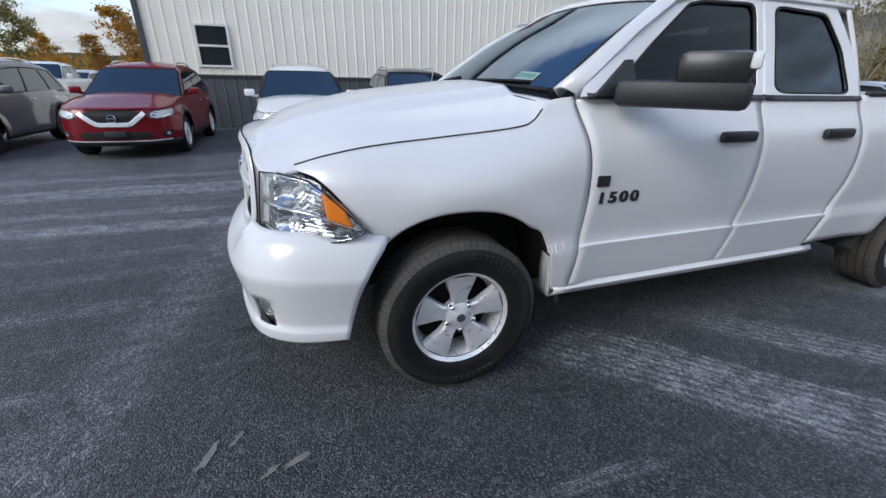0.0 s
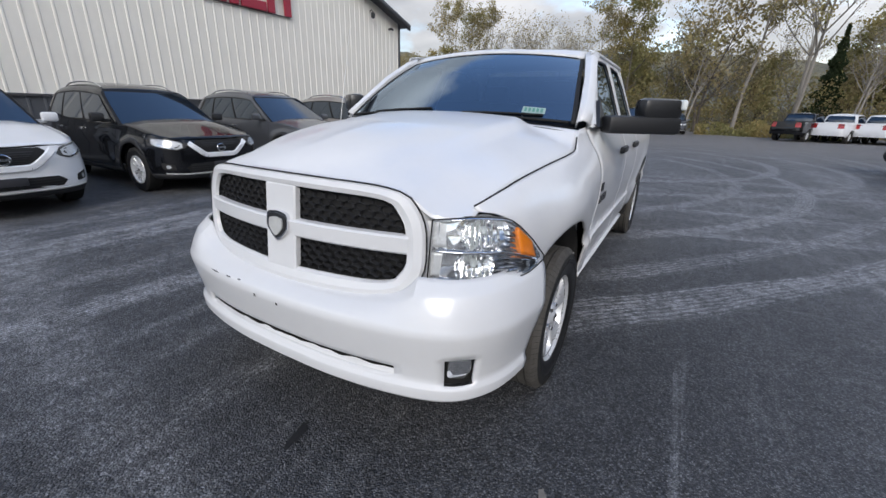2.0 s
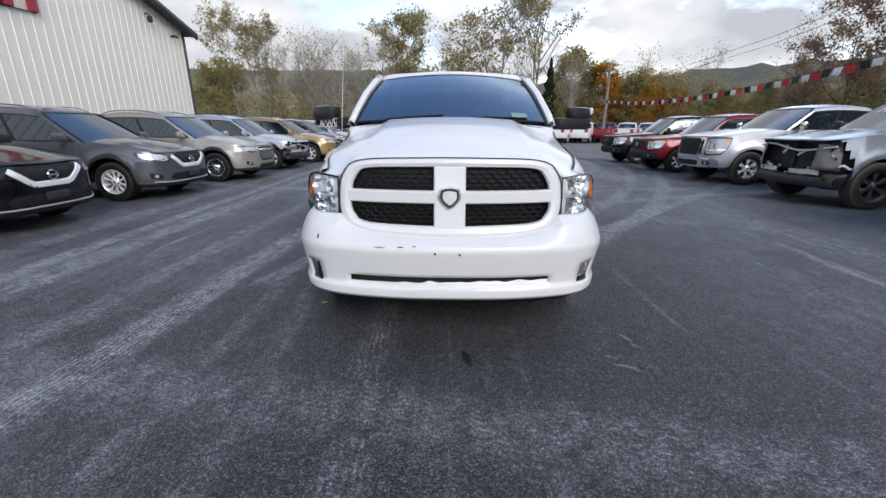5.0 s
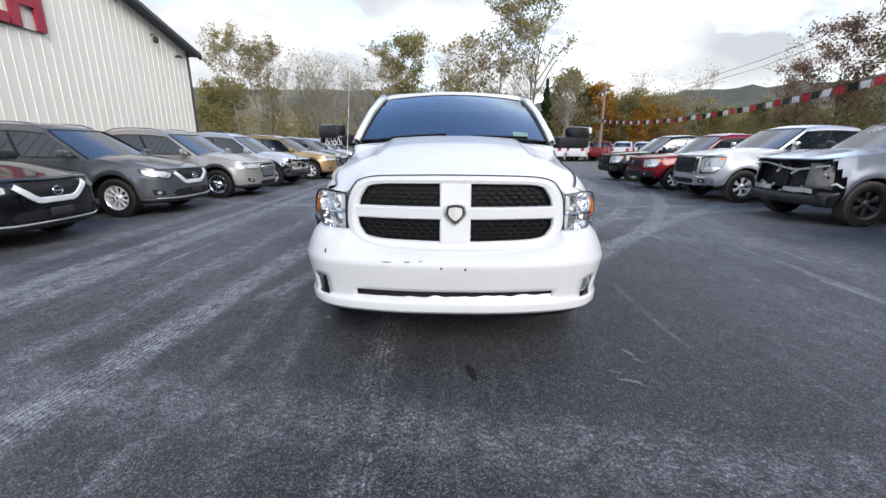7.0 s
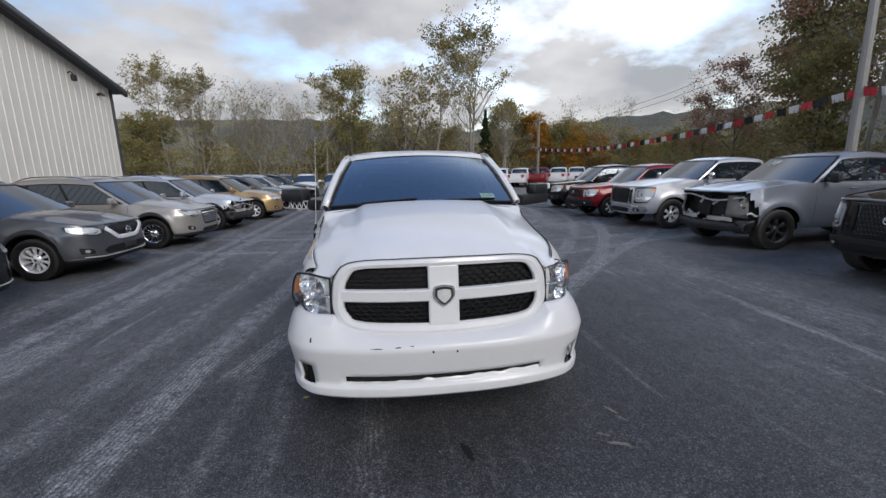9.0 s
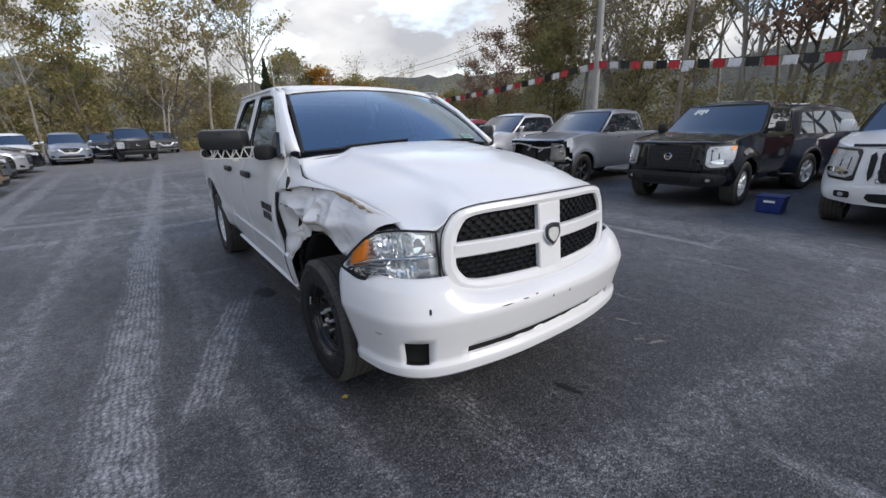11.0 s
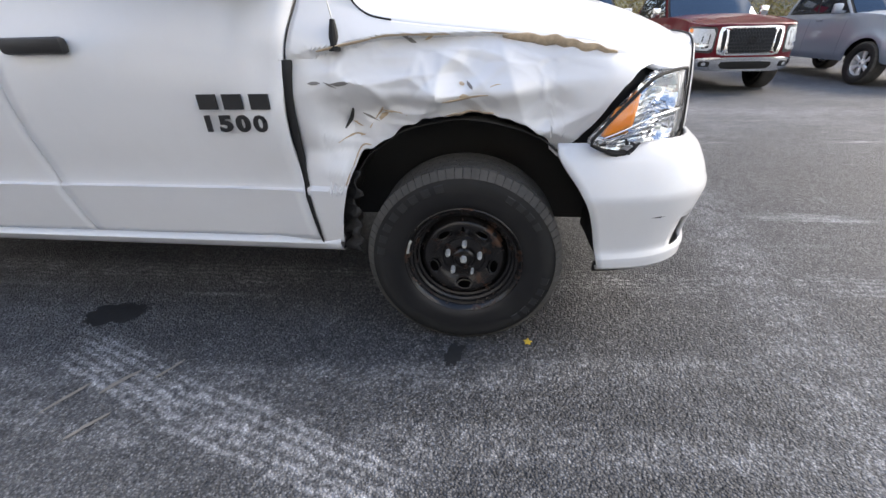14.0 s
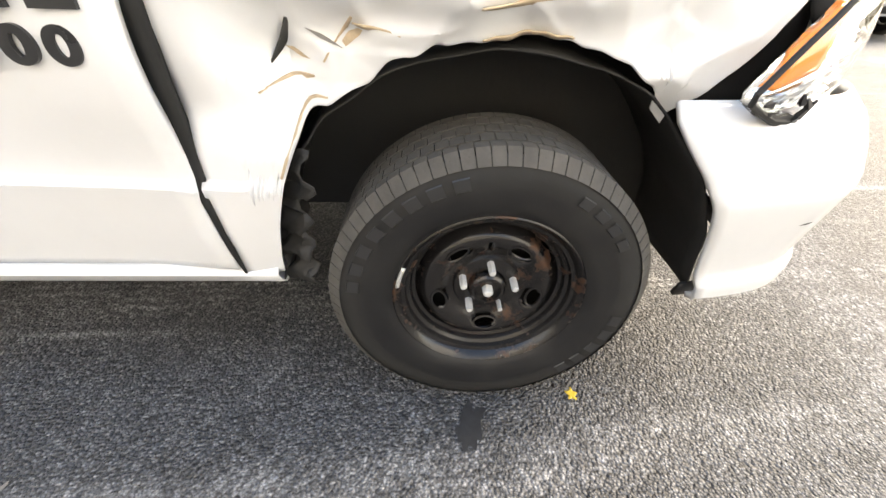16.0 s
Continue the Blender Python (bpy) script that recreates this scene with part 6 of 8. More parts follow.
def vehicle(name, label, colour, at, pickup=False, W=0.92, base=2.7, of=0.93, orr=1.0, tr=0.36, zf=0.98, zc=1.08, belt=1.06, yc=0.55, yr=1.25, zr=1.68, ye=3.1, yb=3.55,
            front="vband", rim="plain", bare=False, cladding=True, sill=0.26, group="", far=False, marks=False, category="", deflector=False, spare=False):
    paint_m = PAINTS[colour]
    v = thing(name, label, category or ("pickup truck" if pickup else "car"), group, at)
    L = base + orr
    # outline in plan from the nose's middle round to the tail's middle
    pl = [(0, -of), (0.35 * W, -of + 0.015), (0.6 * W, -of + 0.06), (0.78 * W, -of + 0.15), (0.90 * W, -of + 0.29), (0.965 * W, -of + 0.46), (0.99 * W, -of + 0.62),
          (W, 0.45), (W, base * 0.5), (W, base - 0.4), (0.985 * W, L - 0.55), (0.95 * W, L - 0.25), (0.86 * W, L - 0.09), (0.6 * W, L - 0.02), (0, L)]
    acc = [0.0]
    for a, b in zip(pl, pl[1:]):
        acc.append(acc[-1] + math.hypot(b[0] - a[0], b[1] - a[1]))
    fx, fy = curve(*[(s, p[0]) for s, p in zip(acc, pl)]), curve(*[(s, p[1]) for s, p in zip(acc, pl)])
    total = acc[-1]
    top = curve((-of, zf - 0.05), (-of + 0.3, zf), (yc, zc - 0.01), (yc + 0.25, belt), (L - 0.3, belt + (0.0 if pickup else 0.06)), (L, belt + (0 if pickup else 0.04)))
    lean = curve((sill, -0.05), (sill + 0.1, -0.01), (sill + 0.2, 0.0), (0.74, 0.0), (zf, -0.06), (zf + 0.3, -0.1))
    waist = curve((sill, 0.93), (sill + 0.14, 0.985), (0.64, 0.99), (0.8, 1.0), (belt - 0.08, 0.985), (belt + 0.1, 0.945))

    def body(s, z, out=0.0):
        sg = -1 if s < 0 else 1
        a = min(abs(s), total)
        x, y = fx(a), fy(a)
        e = 0.03
        tx, ty = fx(min(a + e, total)) - fx(max(a - e, 0)), fy(min(a + e, total)) - fy(max(a - e, 0))
        l = math.hypot(tx, ty) or 1
        nx, ny = ty / l, -tx / l
        k = min(1, max(0, (y - 0.2) / 0.4)) if y < base else 1 - min(1, (y - base) / 0.4)
        d = lean(z) * (1 - k) + out
        fl = sum(0.02 * math.exp(-((math.hypot(y - q, z - tr) - tr - 0.12) / 0.09) ** 2) for q in (0, base)) if z > tr * 0.8 else 0
        return Vector((sg * (x * (1 - (1 - waist(z)) * k) + nx * (d + fl)), y + ny * d, z))

    def low(a):
        y = fy(a)
        for q in (0.0, base):
            r = tr + 0.075
            if abs(y - q) < r and 0.3 * W < fx(a):
                return max(sill, tr + math.sqrt(r * r - (y - q) ** 2) * 0.98)
        return sill + (0.06 if y > L - 0.4 else 0)

    ss = sorted(set([round(x, 4) for x in steps(0, total, 60 if far else 90)]))
    # body shell
    bm = bmesh.new()
    cut = (lambda s, u: abs(s) < 0.98 or (fy(abs(s)) < -tr - 0.05 and u < 1.0 - 0.42 * (abs(s) - 0.98) / 0.2)) if bare else None
    grid(bm, [-x for x in ss[::-1]] + ss[1:], steps(0, 1, 9 if far else 16), lambda s, u: body(s, low(abs(s)) + (top(fy(abs(s))) - low(abs(s))) * u), cut)
    b = part("body", bm, paint_m, v, angle=40)
    # hood
    bm = bmesh.new()
    s_c = [x for x in steps(0, total, 160) if fy(x) <= yc]
    hw = curve((-of, 0.45 * W), (-of + 0.06, 0.66 * W), (-of + 0.2, 0.82 * W), (-of + 0.45, 0.9 * W), (yc, 0.9 * W))
    crown = 0.055 if pickup else 0.085

    def hoodf(u, t):
        y = -of + 0.03 + (yc + 0.05 + of - 0.03) * t + 0.1 * (u * u) * (1 - t)
        a = abs(u)
        sx = body(min([q for q in ss if fy(q) >= y] or [total]), top(y)).x
        x = u * sx * 0.985
        ridge = 0.018 * math.exp(-((a - 0.62) / 0.12) ** 2)
        return (x, y, top(y) + (crown * min(1, 0.25 + t * 1.2)) * (1 - a**2.2) + ridge * (1 - a) - 0.002)

    grid(bm, steps(-1, 1, 20), steps(0, 1, 12), hoodf)
    hd = part("hood", bm, paint_m, v, "bent hood" if bare else "", solid=0.01)
    if deflector:
        bm = bmesh.new()
        tube(bm, [Vector(hoodf(u, 0.02)) + Vector((0, -0.01, 0.012)) for u in steps(-0.93, 0.93, 20)], 0.022, 6)
        part("hood_deflector", bm, GLOSS_BLACK, hd, "black hood deflector")
    # cab
    gw0, gw1 = 0.93 * W, (0.80 if pickup else 0.76) * W
    H = zr - belt

    def gx(z):
        t = (z - belt) / H
        return gw0 + (gw1 - gw0) * t - 0.03 * t * t

    def fy_g(z):
        return yc + (yr - yc) * ((z - belt) / H)

    def ry_g(z):
        return yb + (ye - yb) * max(0.0, (z - belt) / H) ** 1.4

    drop = 0.045 if pickup else 0.085

    def roof_edge(u):
        return H - drop * (2 * u - 1) ** 2

    def tuck(t):
        return 0.045 * max(0.0, (t - 0.86) / 0.14) ** 2

    def side_pt(s, u, t, out=0.0):
        """The cab's side: u from the windshield back, t from the belt up."""
        zt = belt - 0.02 + (roof_edge(u) + 0.02) * t
        zf_ = belt + (H - drop) * t
        y0, y1 = fy_g(zf_) + 0.05, ry_g(zf_) - 0.03
        return Vector((s * (gx(zt) - (0.02 if u in (0, 1) else 0) - tuck(t) + out), y0 + (y1 - y0) * u, zt))

    tt = [0, 0.15, 0.35, 0.55, 0.75, 0.86, 0.91, 0.96, 1.0]
    for s in (1, -1):
        bm = bmesh.new()
        grid(bm, steps(0, 1, 16), tt, lambda u, t: side_pt(s, u, t))
        part("cab_side", bm, paint_m, v)

    def face_x(t):
        z = belt - 0.02 + (H - drop + 0.02) * t
        return gx(z) - 0.02 - tuck(t)

    def front_pt(u, t, out=0.0):
        z = belt - 0.02 + (H - drop + 0.02) * t
        return Vector((u * face_x(t), fy_g(belt + (H - drop) * t) + 0.05 - 0.16 * (1 - u * u) * (1 - 0.45 * t) - out, z + out * 0.6))

    def rear_pt(u, t, out=0.0):
        z = belt - 0.02 + (H - drop + 0.02) * t
        return Vector((u * face_x(t), ry_g(belt + (H - drop) * t) - 0.03 + 0.09 * (1 - u * u) + out, z))

    bm = bmesh.new()
    grid(bm, steps(-1, 1, 12), tt, front_pt)
    part("windshield_surround", bm, SOFT_BLACK, v)
    bm = bmesh.new()
    grid(bm, steps(-1, 1, 12), tt, rear_pt)
    part("tailgate_frame", bm, paint_m, v)

    def roof_pt(q, u):
        ue = min(max(q, 0), 1)
        e = side_pt(1, ue, 1.0)
        f_, r_ = front_pt(u, 1.0), rear_pt(u, 1.0)
        y = f_.y + (r_.y - f_.y) * q
        return Vector((u * (face_x(1.0) + 0.012 * math.sin(math.pi * q)), y, belt + roof_edge(ue) + (0.045 + 0.02 * math.sin(math.pi * q)) * (1 - abs(u) ** 2.5) * min(1, 6 * min(q, 1 - q) + 0.15)))

    bm = bmesh.new()
    grid(bm, steps(0, 1, 16), steps(-1, 1, 16), roof_pt)
    part("roof", bm, paint_m, v, solid=0.012)
    if not pickup and not far:
        for s in (1, -1):
            bm = bmesh.new()
            tube(bm, [roof_pt(q, s * 0.9) + Vector((0, 0, 0.045 * min(1, 8 * min(q - 0.1, 0.92 - q)))) for q in steps(0.1, 0.92, 12)], 0.014, 6)
            part("roof_rail", bm, CHROME, v)
    bm = bmesh.new()
    grid(bm, steps(-0.95, 0.95, 12), steps(0.05, 0.95, 6), lambda u, t: front_pt(u, t, 0.006))
    ws = part("windshield", bm, CAR_GLASS, v, "dark glossy windshield")
    if marks:
        for k in range(4):
            bm = bmesh.new()
            grid(bm, [0.35 + 0.08 * k, 0.40 + 0.08 * k], [0.72 - 0.06 * (k % 2), 0.86], lambda u, t: front_pt(-u, t, 0.012))
            part("chalk_bar", bm, CHALK, ws, "painted lot marking")
    # side windows on a black band
    cuts = [0.03, 0.47, 0.93] if pickup else [0.03, 0.40, 0.72, 0.94]
    for s in (1, -1):
        bm = bmesh.new()
        grid(bm, steps(cuts[0], cuts[-1], 14), steps(0.06, 0.84, 4), lambda u, t: side_pt(s, u + 0.02 * t * (1 if u < 0.1 else 0), t, 0.004))
        part("window_band", bm, SOFT_BLACK, v)
        for a, c in zip(cuts, cuts[1:]):
            bm = bmesh.new()
            tip = 0.05 if c > 0.9 else 0.0
            grid(bm, steps(0, 1, 8), steps(0.10, 0.80, 5), lambda q, t: side_pt(s, a + 0.012 + (c - a - 0.026 - tip * t) * q, t, 0.008))
            part("side_window", bm, CAR_GLASS, v)
        # mirror
        bm = bmesh.new()
        rounded_box(bm, (s * (W + 0.10), yc + 0.32, belt + 0.10), (0.2 if not pickup else 0.17, 0.10, 0.14 if not pickup else 0.2), 0.035)
        box(bm, (s * (W - 0.01), yc + 0.33, belt + 0.04), (0.12, 0.05, 0.05))
        part("mirror", bm, BLACK_PLASTIC if colour in ("black", "bluegrey", "navy") else (CHROME if front == "bigchrome" else paint_m), v)
        if not far:
            for yh in ((yc + yb) / 2 - 0.25, (yc + yb) / 2 + 0.65):
                bm = bmesh.new()
                rounded_box(bm, (s * (W * 0.985 + 0.012), yh, belt - 0.12), (0.03, 0.19, 0.035), 0.01)
                part("door_handle", bm, CHROME if not pickup else paint_m, v)
            for yd in (yc + 0.10, (yc + yb) / 2 + 0.05, yb - (0.0 if pickup else 0.55)):
                bm = bmesh.new()
                sd = min(ss, key=lambda q: abs(fy(q) - yd))
                zlo = max(low(sd) + 0.02, sill + 0.12)
                grid(bm, [-0.003, 0.003], steps(zlo, belt - 0.02, 6), lambda d, z: body(s * sd, z, 0.0015) + Vector((0, d, 0)))
                part("door_seam", bm, SOFT_BLACK, v)
    bm = bmesh.new()
    grid(bm, steps(-0.88, 0.88, 8), steps(0.14, 0.88, 4), lambda u, t: rear_pt(u, t, 0.008))
    part("rear_window", bm, CAR_GLASS, v)
    # bed floor or cargo shade
    if pickup:
        part("bed_floor", box(bmesh.new(), (0, (yb + L) / 2, belt - 0.12), (W * 1.7, L - yb - 0.15, 0.03)), SOFT_BLACK, v)
    # lower cladding
    if cladding:
        bm = bmesh.new()
        grid(bm, [-x for x in ss[::-1]] + ss[1:], [0, 0.5, 1], lambda s, u: body(s, low(abs(s)) + 0.085 * u, 0.008 * (1 - 0.6 * u)), (lambda s, u: fy(abs(s)) < -tr) if bare else None)
        part("cladding", bm, BLACK_PLASTIC, v, "black plastic lower trim", solid=0.006)
    # front end
    def mark(poly, out, mat, pname, plabel="", rings=3, rr=0.15, n=48, depth=0.02):
        bm = bmesh.new()
        patch(bm, rounded(poly, rr), lambda s, z: body(s, z, out), rings, lambda s, z: body(s, z, out - depth), n)
        return part(pname, bm, mat, v, plabel)

    def mirror_poly(p):
        return [(-a, z) for a, z in p]

    zl = zf - 0.04
    if bare:
        r = random.Random(int(W * 100 + base * 10))
        hh = zl - 0.56
        part("engine_bay", box(bmesh.new(), (0, -of + 0.62, (zl + 0.4) / 2), (1.7, 0.1, zl - 0.42)), SOFT_BLACK, v)
        for x, w_, tilt in ((-0.33, 0.5, 3), (0.27, 0.56, -2)):
            bm = bmesh.new()
            m = Matrix.Translation((x, -of + 0.36, 0.56 + hh * 0.5)) @ Matrix.Rotation(radians(tilt), 4, "Y") @ Matrix.Rotation(radians(-5), 4, "X")
            rounded_box(bm, (0, 0, 0), (w_, 0.05, hh * 0.82), 0.012, m)
            part("radiator", bm, RADIATOR, v, "exposed dark radiator core")
            for dx in (-1, 1):
                bm = bmesh.new()
                rounded_box(bm, (dx * w_ * 0.53, -0.01, 0), (0.035, 0.07, hh * 0.9), 0.008, m)
                part("radiator_tank", bm, BLACK_PLASTIC, v)
        bm = bmesh.new()
        tube(bm, [Vector((x, -of + 0.3 + 0.05 * noise.noise(Vector((x * 3, 1, 0))), zl - 0.03 + 0.03 * noise.noise(Vector((x * 4, 5, 0))))) for x in steps(-0.85, 0.85, 14)], 0.035, 6)
        part("core_support", bm, BLACK_PLASTIC, v, "bent upper core support")
        for x in (-0.64, -0.03, 0.6):
            bm = bmesh.new()
            rounded_box(bm, (x, -of + 0.32, (zl + 0.5) / 2), (0.06, 0.07, zl - 0.55), 0.01, Matrix.Rotation(radians(r.uniform(-2, 2)), 4, "Y"))
            part("core_upright", bm, BLACK_PLASTIC if x < 0.5 else SILVER_PLASTIC, v)
        for k in range(9):
            bm = bmesh.new()
            p = Vector((r.uniform(-0.6, 0.6), -of + r.uniform(0.18, 0.3), r.uniform(0.62, zl - 0.08)))
            q = Vector((r.uniform(-0.2, 0.2), r.uniform(-0.05, 0.06), r.uniform(-0.22, 0.16)))
            tube(bm, [p + q * t + Vector((0.05 * math.sin(3.1 * t + k), 0.03 * math.sin(5 * t), 0.04 * math.sin(4 * t + k))) for t in steps(0, 1, 7)], 0.012 + 0.006 * (k % 3), 6)
            part("loose_hose", bm, (SOFT_BLACK, BLACK_PLASTIC, SILVER_PLASTIC)[k % 3 if k != 5 else 2], v)
        for x0, x1, mat in ((-0.78, -0.2, SILVER_PLASTIC), (0.1, 0.66, SILVER_PLASTIC)):
            bm = bmesh.new()
            grid(bm, steps(x0, x1, 8), list(range(5)), lambda x, k: (x, -of + 0.14 + 0.2 * x * x + (0.06, 0.0, 0.0, 0.0, 0.06)[k] + 0.015 * noise.noise(Vector((x * 9, k, 2))), (0.55, 0.56, 0.6, 0.64, 0.65)[k] + 0.02 * noise.noise(Vector((x * 5, 0, 7)))))
            part("crash_beam", bm, mat, v, "bare crash beam", solid=0.008)
        bm = bmesh.new()
        grid(bm, steps(-0.9, 0.9, 30), list(range(6)), lambda x, k: (x, -of + 0.04 + 0.3 * x * x + (0.10, 0.02, 0.0, 0.0, 0.03, 0.12)[k], (0.34, 0.36, 0.40, 0.48, 0.535, 0.545)[k] + 0.03 * noise.noise(Vector((x * 6, k * 0.4, 3)))))
        part("torn_valance", bm, BLACK_PLASTIC, v, "torn black lower valance", solid=0.012)
        # bright brackets, a bent tie bar and dangling clips
        for k in range(8):
            x0, z0 = r.uniform(-0.8, 0.8), r.uniform(0.55, zl - 0.05)
            bm = bmesh.new()
            m = Matrix.Translation((x0, -of + 0.16 + 0.25 * x0 * x0, z0)) @ Matrix.Rotation(r.uniform(-0.9, 0.9), 4, "Y") @ Matrix.Rotation(r.uniform(-0.4, 0.4), 4, "Z")
            rounded_box(bm, (0, 0, 0), (r.uniform(0.05, 0.2), 0.02, r.uniform(0.025, 0.06)), 0.006, m)
            part("bracket", bm, (SILVER_PLASTIC, ALLOY, SOFT_BLACK)[k % 3], v)
        bm = bmesh.new()
        tube(bm, [(-0.85 + 1.7 * t, -of + 0.12 + 0.2 * (1.7 * t - 0.85) ** 2, zl - 0.12 + 0.05 * math.sin(7 * t)) for t in steps(0, 1, 12)], 0.018, 6)
        part("tie_bar", bm, ALLOY, v, "bent bright tie bar")
        for s in (-1, 1):
            bm = bmesh.new()
            grid(bm, steps(0.62, 1.06, 8), steps(0.66, zl - 0.05, 6), lambda a, z: body(s * a, z - 0.08 * max(0, a - 0.9), -0.07 + 0.02 * noise.noise(Vector((a * 6, z * 6, s)))))
            part("lamp_cavity", bm, CAVITY, v, "bare grey headlight cavity", solid=0.006)
            bm = bmesh.new()
            grid(bm, steps(0.70, 1.36, 12), steps(0.40, zl - 0.1, 8), lambda a, z: body(s * a, z, -0.13 + 0.04 * noise.noise(Vector((a * 8, z * 8, s + 4)))))
            part("inner_fender", bm, SOFT_BLACK, v, "bared black inner fender", solid=0.01)
            bm = bmesh.new()
            tube(bm, [body(s * (1.02 + 0.22 * t), 0.72 + 0.03 * math.sin(6 * t), -0.01 - 0.03 * t) for t in steps(0, 1, 6)], [0.012, 0.02, 0.024, 0.022, 0.024, 0.018, 0.01], 6)
            part("fender_bracket", bm, SILVER_PLASTIC, v, "bare bright fender bracket")
            bm = bmesh.new()
            grid(bm, steps(0.84, 1.22, 8), steps(0.33, 0.60, 5), lambda a, z: body(s * a, z + 0.03 * noise.noise(Vector((a * 9, 1, s))), -0.05 + 0.05 * noise.noise(Vector((a * 7, z * 5, s + 9)))))
            part("torn_liner", bm, BLACK_PLASTIC, v, "torn black wheel liner", solid=0.008)
            bm = bmesh.new()
            grid(bm, steps(0.86, 1.04, 5), [0, 1], lambda a, q: body(s * a, (zl - 0.2 + 0.15 * (a - 0.86) / 0.18) * (1 - q) + (zl - 0.01) * q, -0.05))
            part("cavity_shroud", bm, SOFT_BLACK, v)
    else:
        if front == "vband":
            mark([(-0.44, zl - 0.01), (0.44, zl - 0.01), (0.33, 0.66), (0.24, 0.60), (-0.24, 0.60), (-0.33, 0.66)], 0.006, SOFT_BLACK, "grille", "black grille with bright band")
            bm = bmesh.new()
            path = [(-0.49, zl - 0.045), (-0.42, zl - 0.11), (-0.29, 0.655), (-0.23, 0.625), (0.23, 0.625), (0.29, 0.655), (0.42, zl - 0.11), (0.49, zl - 0.045)]
            for (a0, z0), (a1, z1) in zip(path, path[1:]):
                n = 5
                hw_ = 0.04
                dx, dz = a1 - a0, z1 - z0
                l = math.hypot(dx, dz)
                ox, oz = -dz / l * hw_, dx / l * hw_
                grid(bm, steps(0, 1, n), [-1, -0.7, 0.7, 1], lambda t, q: body(a0 + dx * t + ox * q, z0 + dz * t + oz * q, 0.012 + (0.014 if abs(q) < 0.9 else 0)))
            part("grille_band", bm, REFLECTOR, v, "bright chrome band")
            for k in range(6):
                bm = bmesh.new()
                zz_ = 0.68 + k * (zl - 0.72) / 6
                grid(bm, steps(-0.17 - 0.025 * k, 0.17 + 0.025 * k, 8), [zz_, zz_ + 0.012], lambda s, z: body(s, z, 0.012))
                part("grille_bar", bm, BLACK_PLASTIC, v)
            lamp = [(0.50, zl - 0.115), (0.60, zl - 0.02), (0.98, zl + 0.02), (1.14, zl + 0.02), (1.03, zl - 0.09), (0.66, zl - 0.165)]
            mark([(-0.52, 0.505), (0.52, 0.505), (0.62, 0.37), (-0.62, 0.37)], 0.007, SOFT_BLACK, "lower_intake")
            for k in range(3):
                bm = bmesh.new()
                grid(bm, steps(-0.5, 0.5, 12), [0.40 + 0.034 * k, 0.41 + 0.034 * k], lambda s, z: body(s, z, 0.014))
                part("intake_bar", bm, BLACK_PLASTIC, v)
            fogs = [(0.70, 0.40), (0.90, 0.42), (0.92, 0.53), (0.72, 0.49)]
            bm = bmesh.new()
            grid(bm, steps(-0.86, 0.86, 30), [0, 1, 2, 3], lambda s, k: body(s, 0.325 + 0.05 * max(0, abs(s) - 0.55) + 0.009 * k, 0.012 + (0.0, 0.012, 0.012, 0.0)[k]))
            part("skid_strip", bm, SILVER_PLASTIC, v, "silver lower strip", solid=0.004)
        elif front == "bars":
            mark([(-0.42, zl - 0.02), (0.42, zl - 0.02), (0.34, 0.5), (-0.34, 0.5)], 0.006, SOFT_BLACK, "grille", "bright slatted grille")
            for k in range(6):
                bm = bmesh.new()
                zz_ = 0.55 + k * (zl - 0.6) / 6
                grid(bm, steps(-0.36 - 0.008 * k, 0.36 + 0.008 * k, 8), [zz_, zz_ + 0.012, zz_ + 0.028], lambda s, z: body(s, z, 0.016))
                part("grille_bar", bm, CHROME, v)
            lamp = [(0.50, zl - 0.02), (0.62, zl + 0.0), (1.05, zl + 0.03), (0.86, zl - 0.10), (0.66, zl - 0.16), (0.56, zl - 0.14)]
            mark([(-0.4, 0.32), (0.4, 0.32), (0.48, 0.42), (-0.48, 0.42)], 0.007, SOFT_BLACK, "lower_intake")
            fogs = [(0.66, 0.40), (0.84, 0.42), (0.84, 0.52), (0.68, 0.48)]
        else:
            chrome = front == "bigchrome"
            z0, z1 = 0.70, zl - 0.02
            mark([(-0.56, z1 + 0.015), (0.56, z1 + 0.015), (0.54, z0 - 0.03), (-0.54, z0 - 0.03)], 0.004, CHROME if chrome else (paint_m), "grille_surround", "chrome grille surround" if chrome else "", rr=0.1)
            mark([(-0.40, z1 - 0.02), (0.40, z1 - 0.02), (0.36, z0 + 0.01), (-0.36, z0 + 0.01)], 0.016, SOFT_BLACK, "grille", "black mesh grille", rr=0.08)
            if not far:
                bm = bmesh.new()
                sp = (z1 - z0 - 0.08) / 6
                hb = sp / 1.42
                for r in range(7):
                    for c in range(15):
                        s0 = -0.36 + 0.05 * c + (0.025 if r % 2 else 0)
                        q0 = z0 + 0.035 + r * sp
                        if abs(s0) > 0.375:
                            continue
                        hexa = [(s0 + 0.025 * a, q0 + hb * b) for a, b in ((1, 0.42), (0, 1), (-1, 0.42), (-1, -0.42), (0, -1), (1, -0.42))]
                        l0 = [bm.verts.new(body(p, q, 0.024)) for p, q in hexa]
                        l1 = [bm.verts.new(body(s0 + (p - s0) * 0.78, q0 + (q - q0) * 0.78, 0.017)) for p, q in hexa]
                        for i in range(6):
                            bm.faces.new((l0[i], l0[(i + 1) % 6], l1[(i + 1) % 6], l1[i]))
                bmesh.ops.remove_doubles(bm, verts=bm.verts[:], dist=0.001)
                part("grille_mesh", bm, GLOSS_BLACK, v)
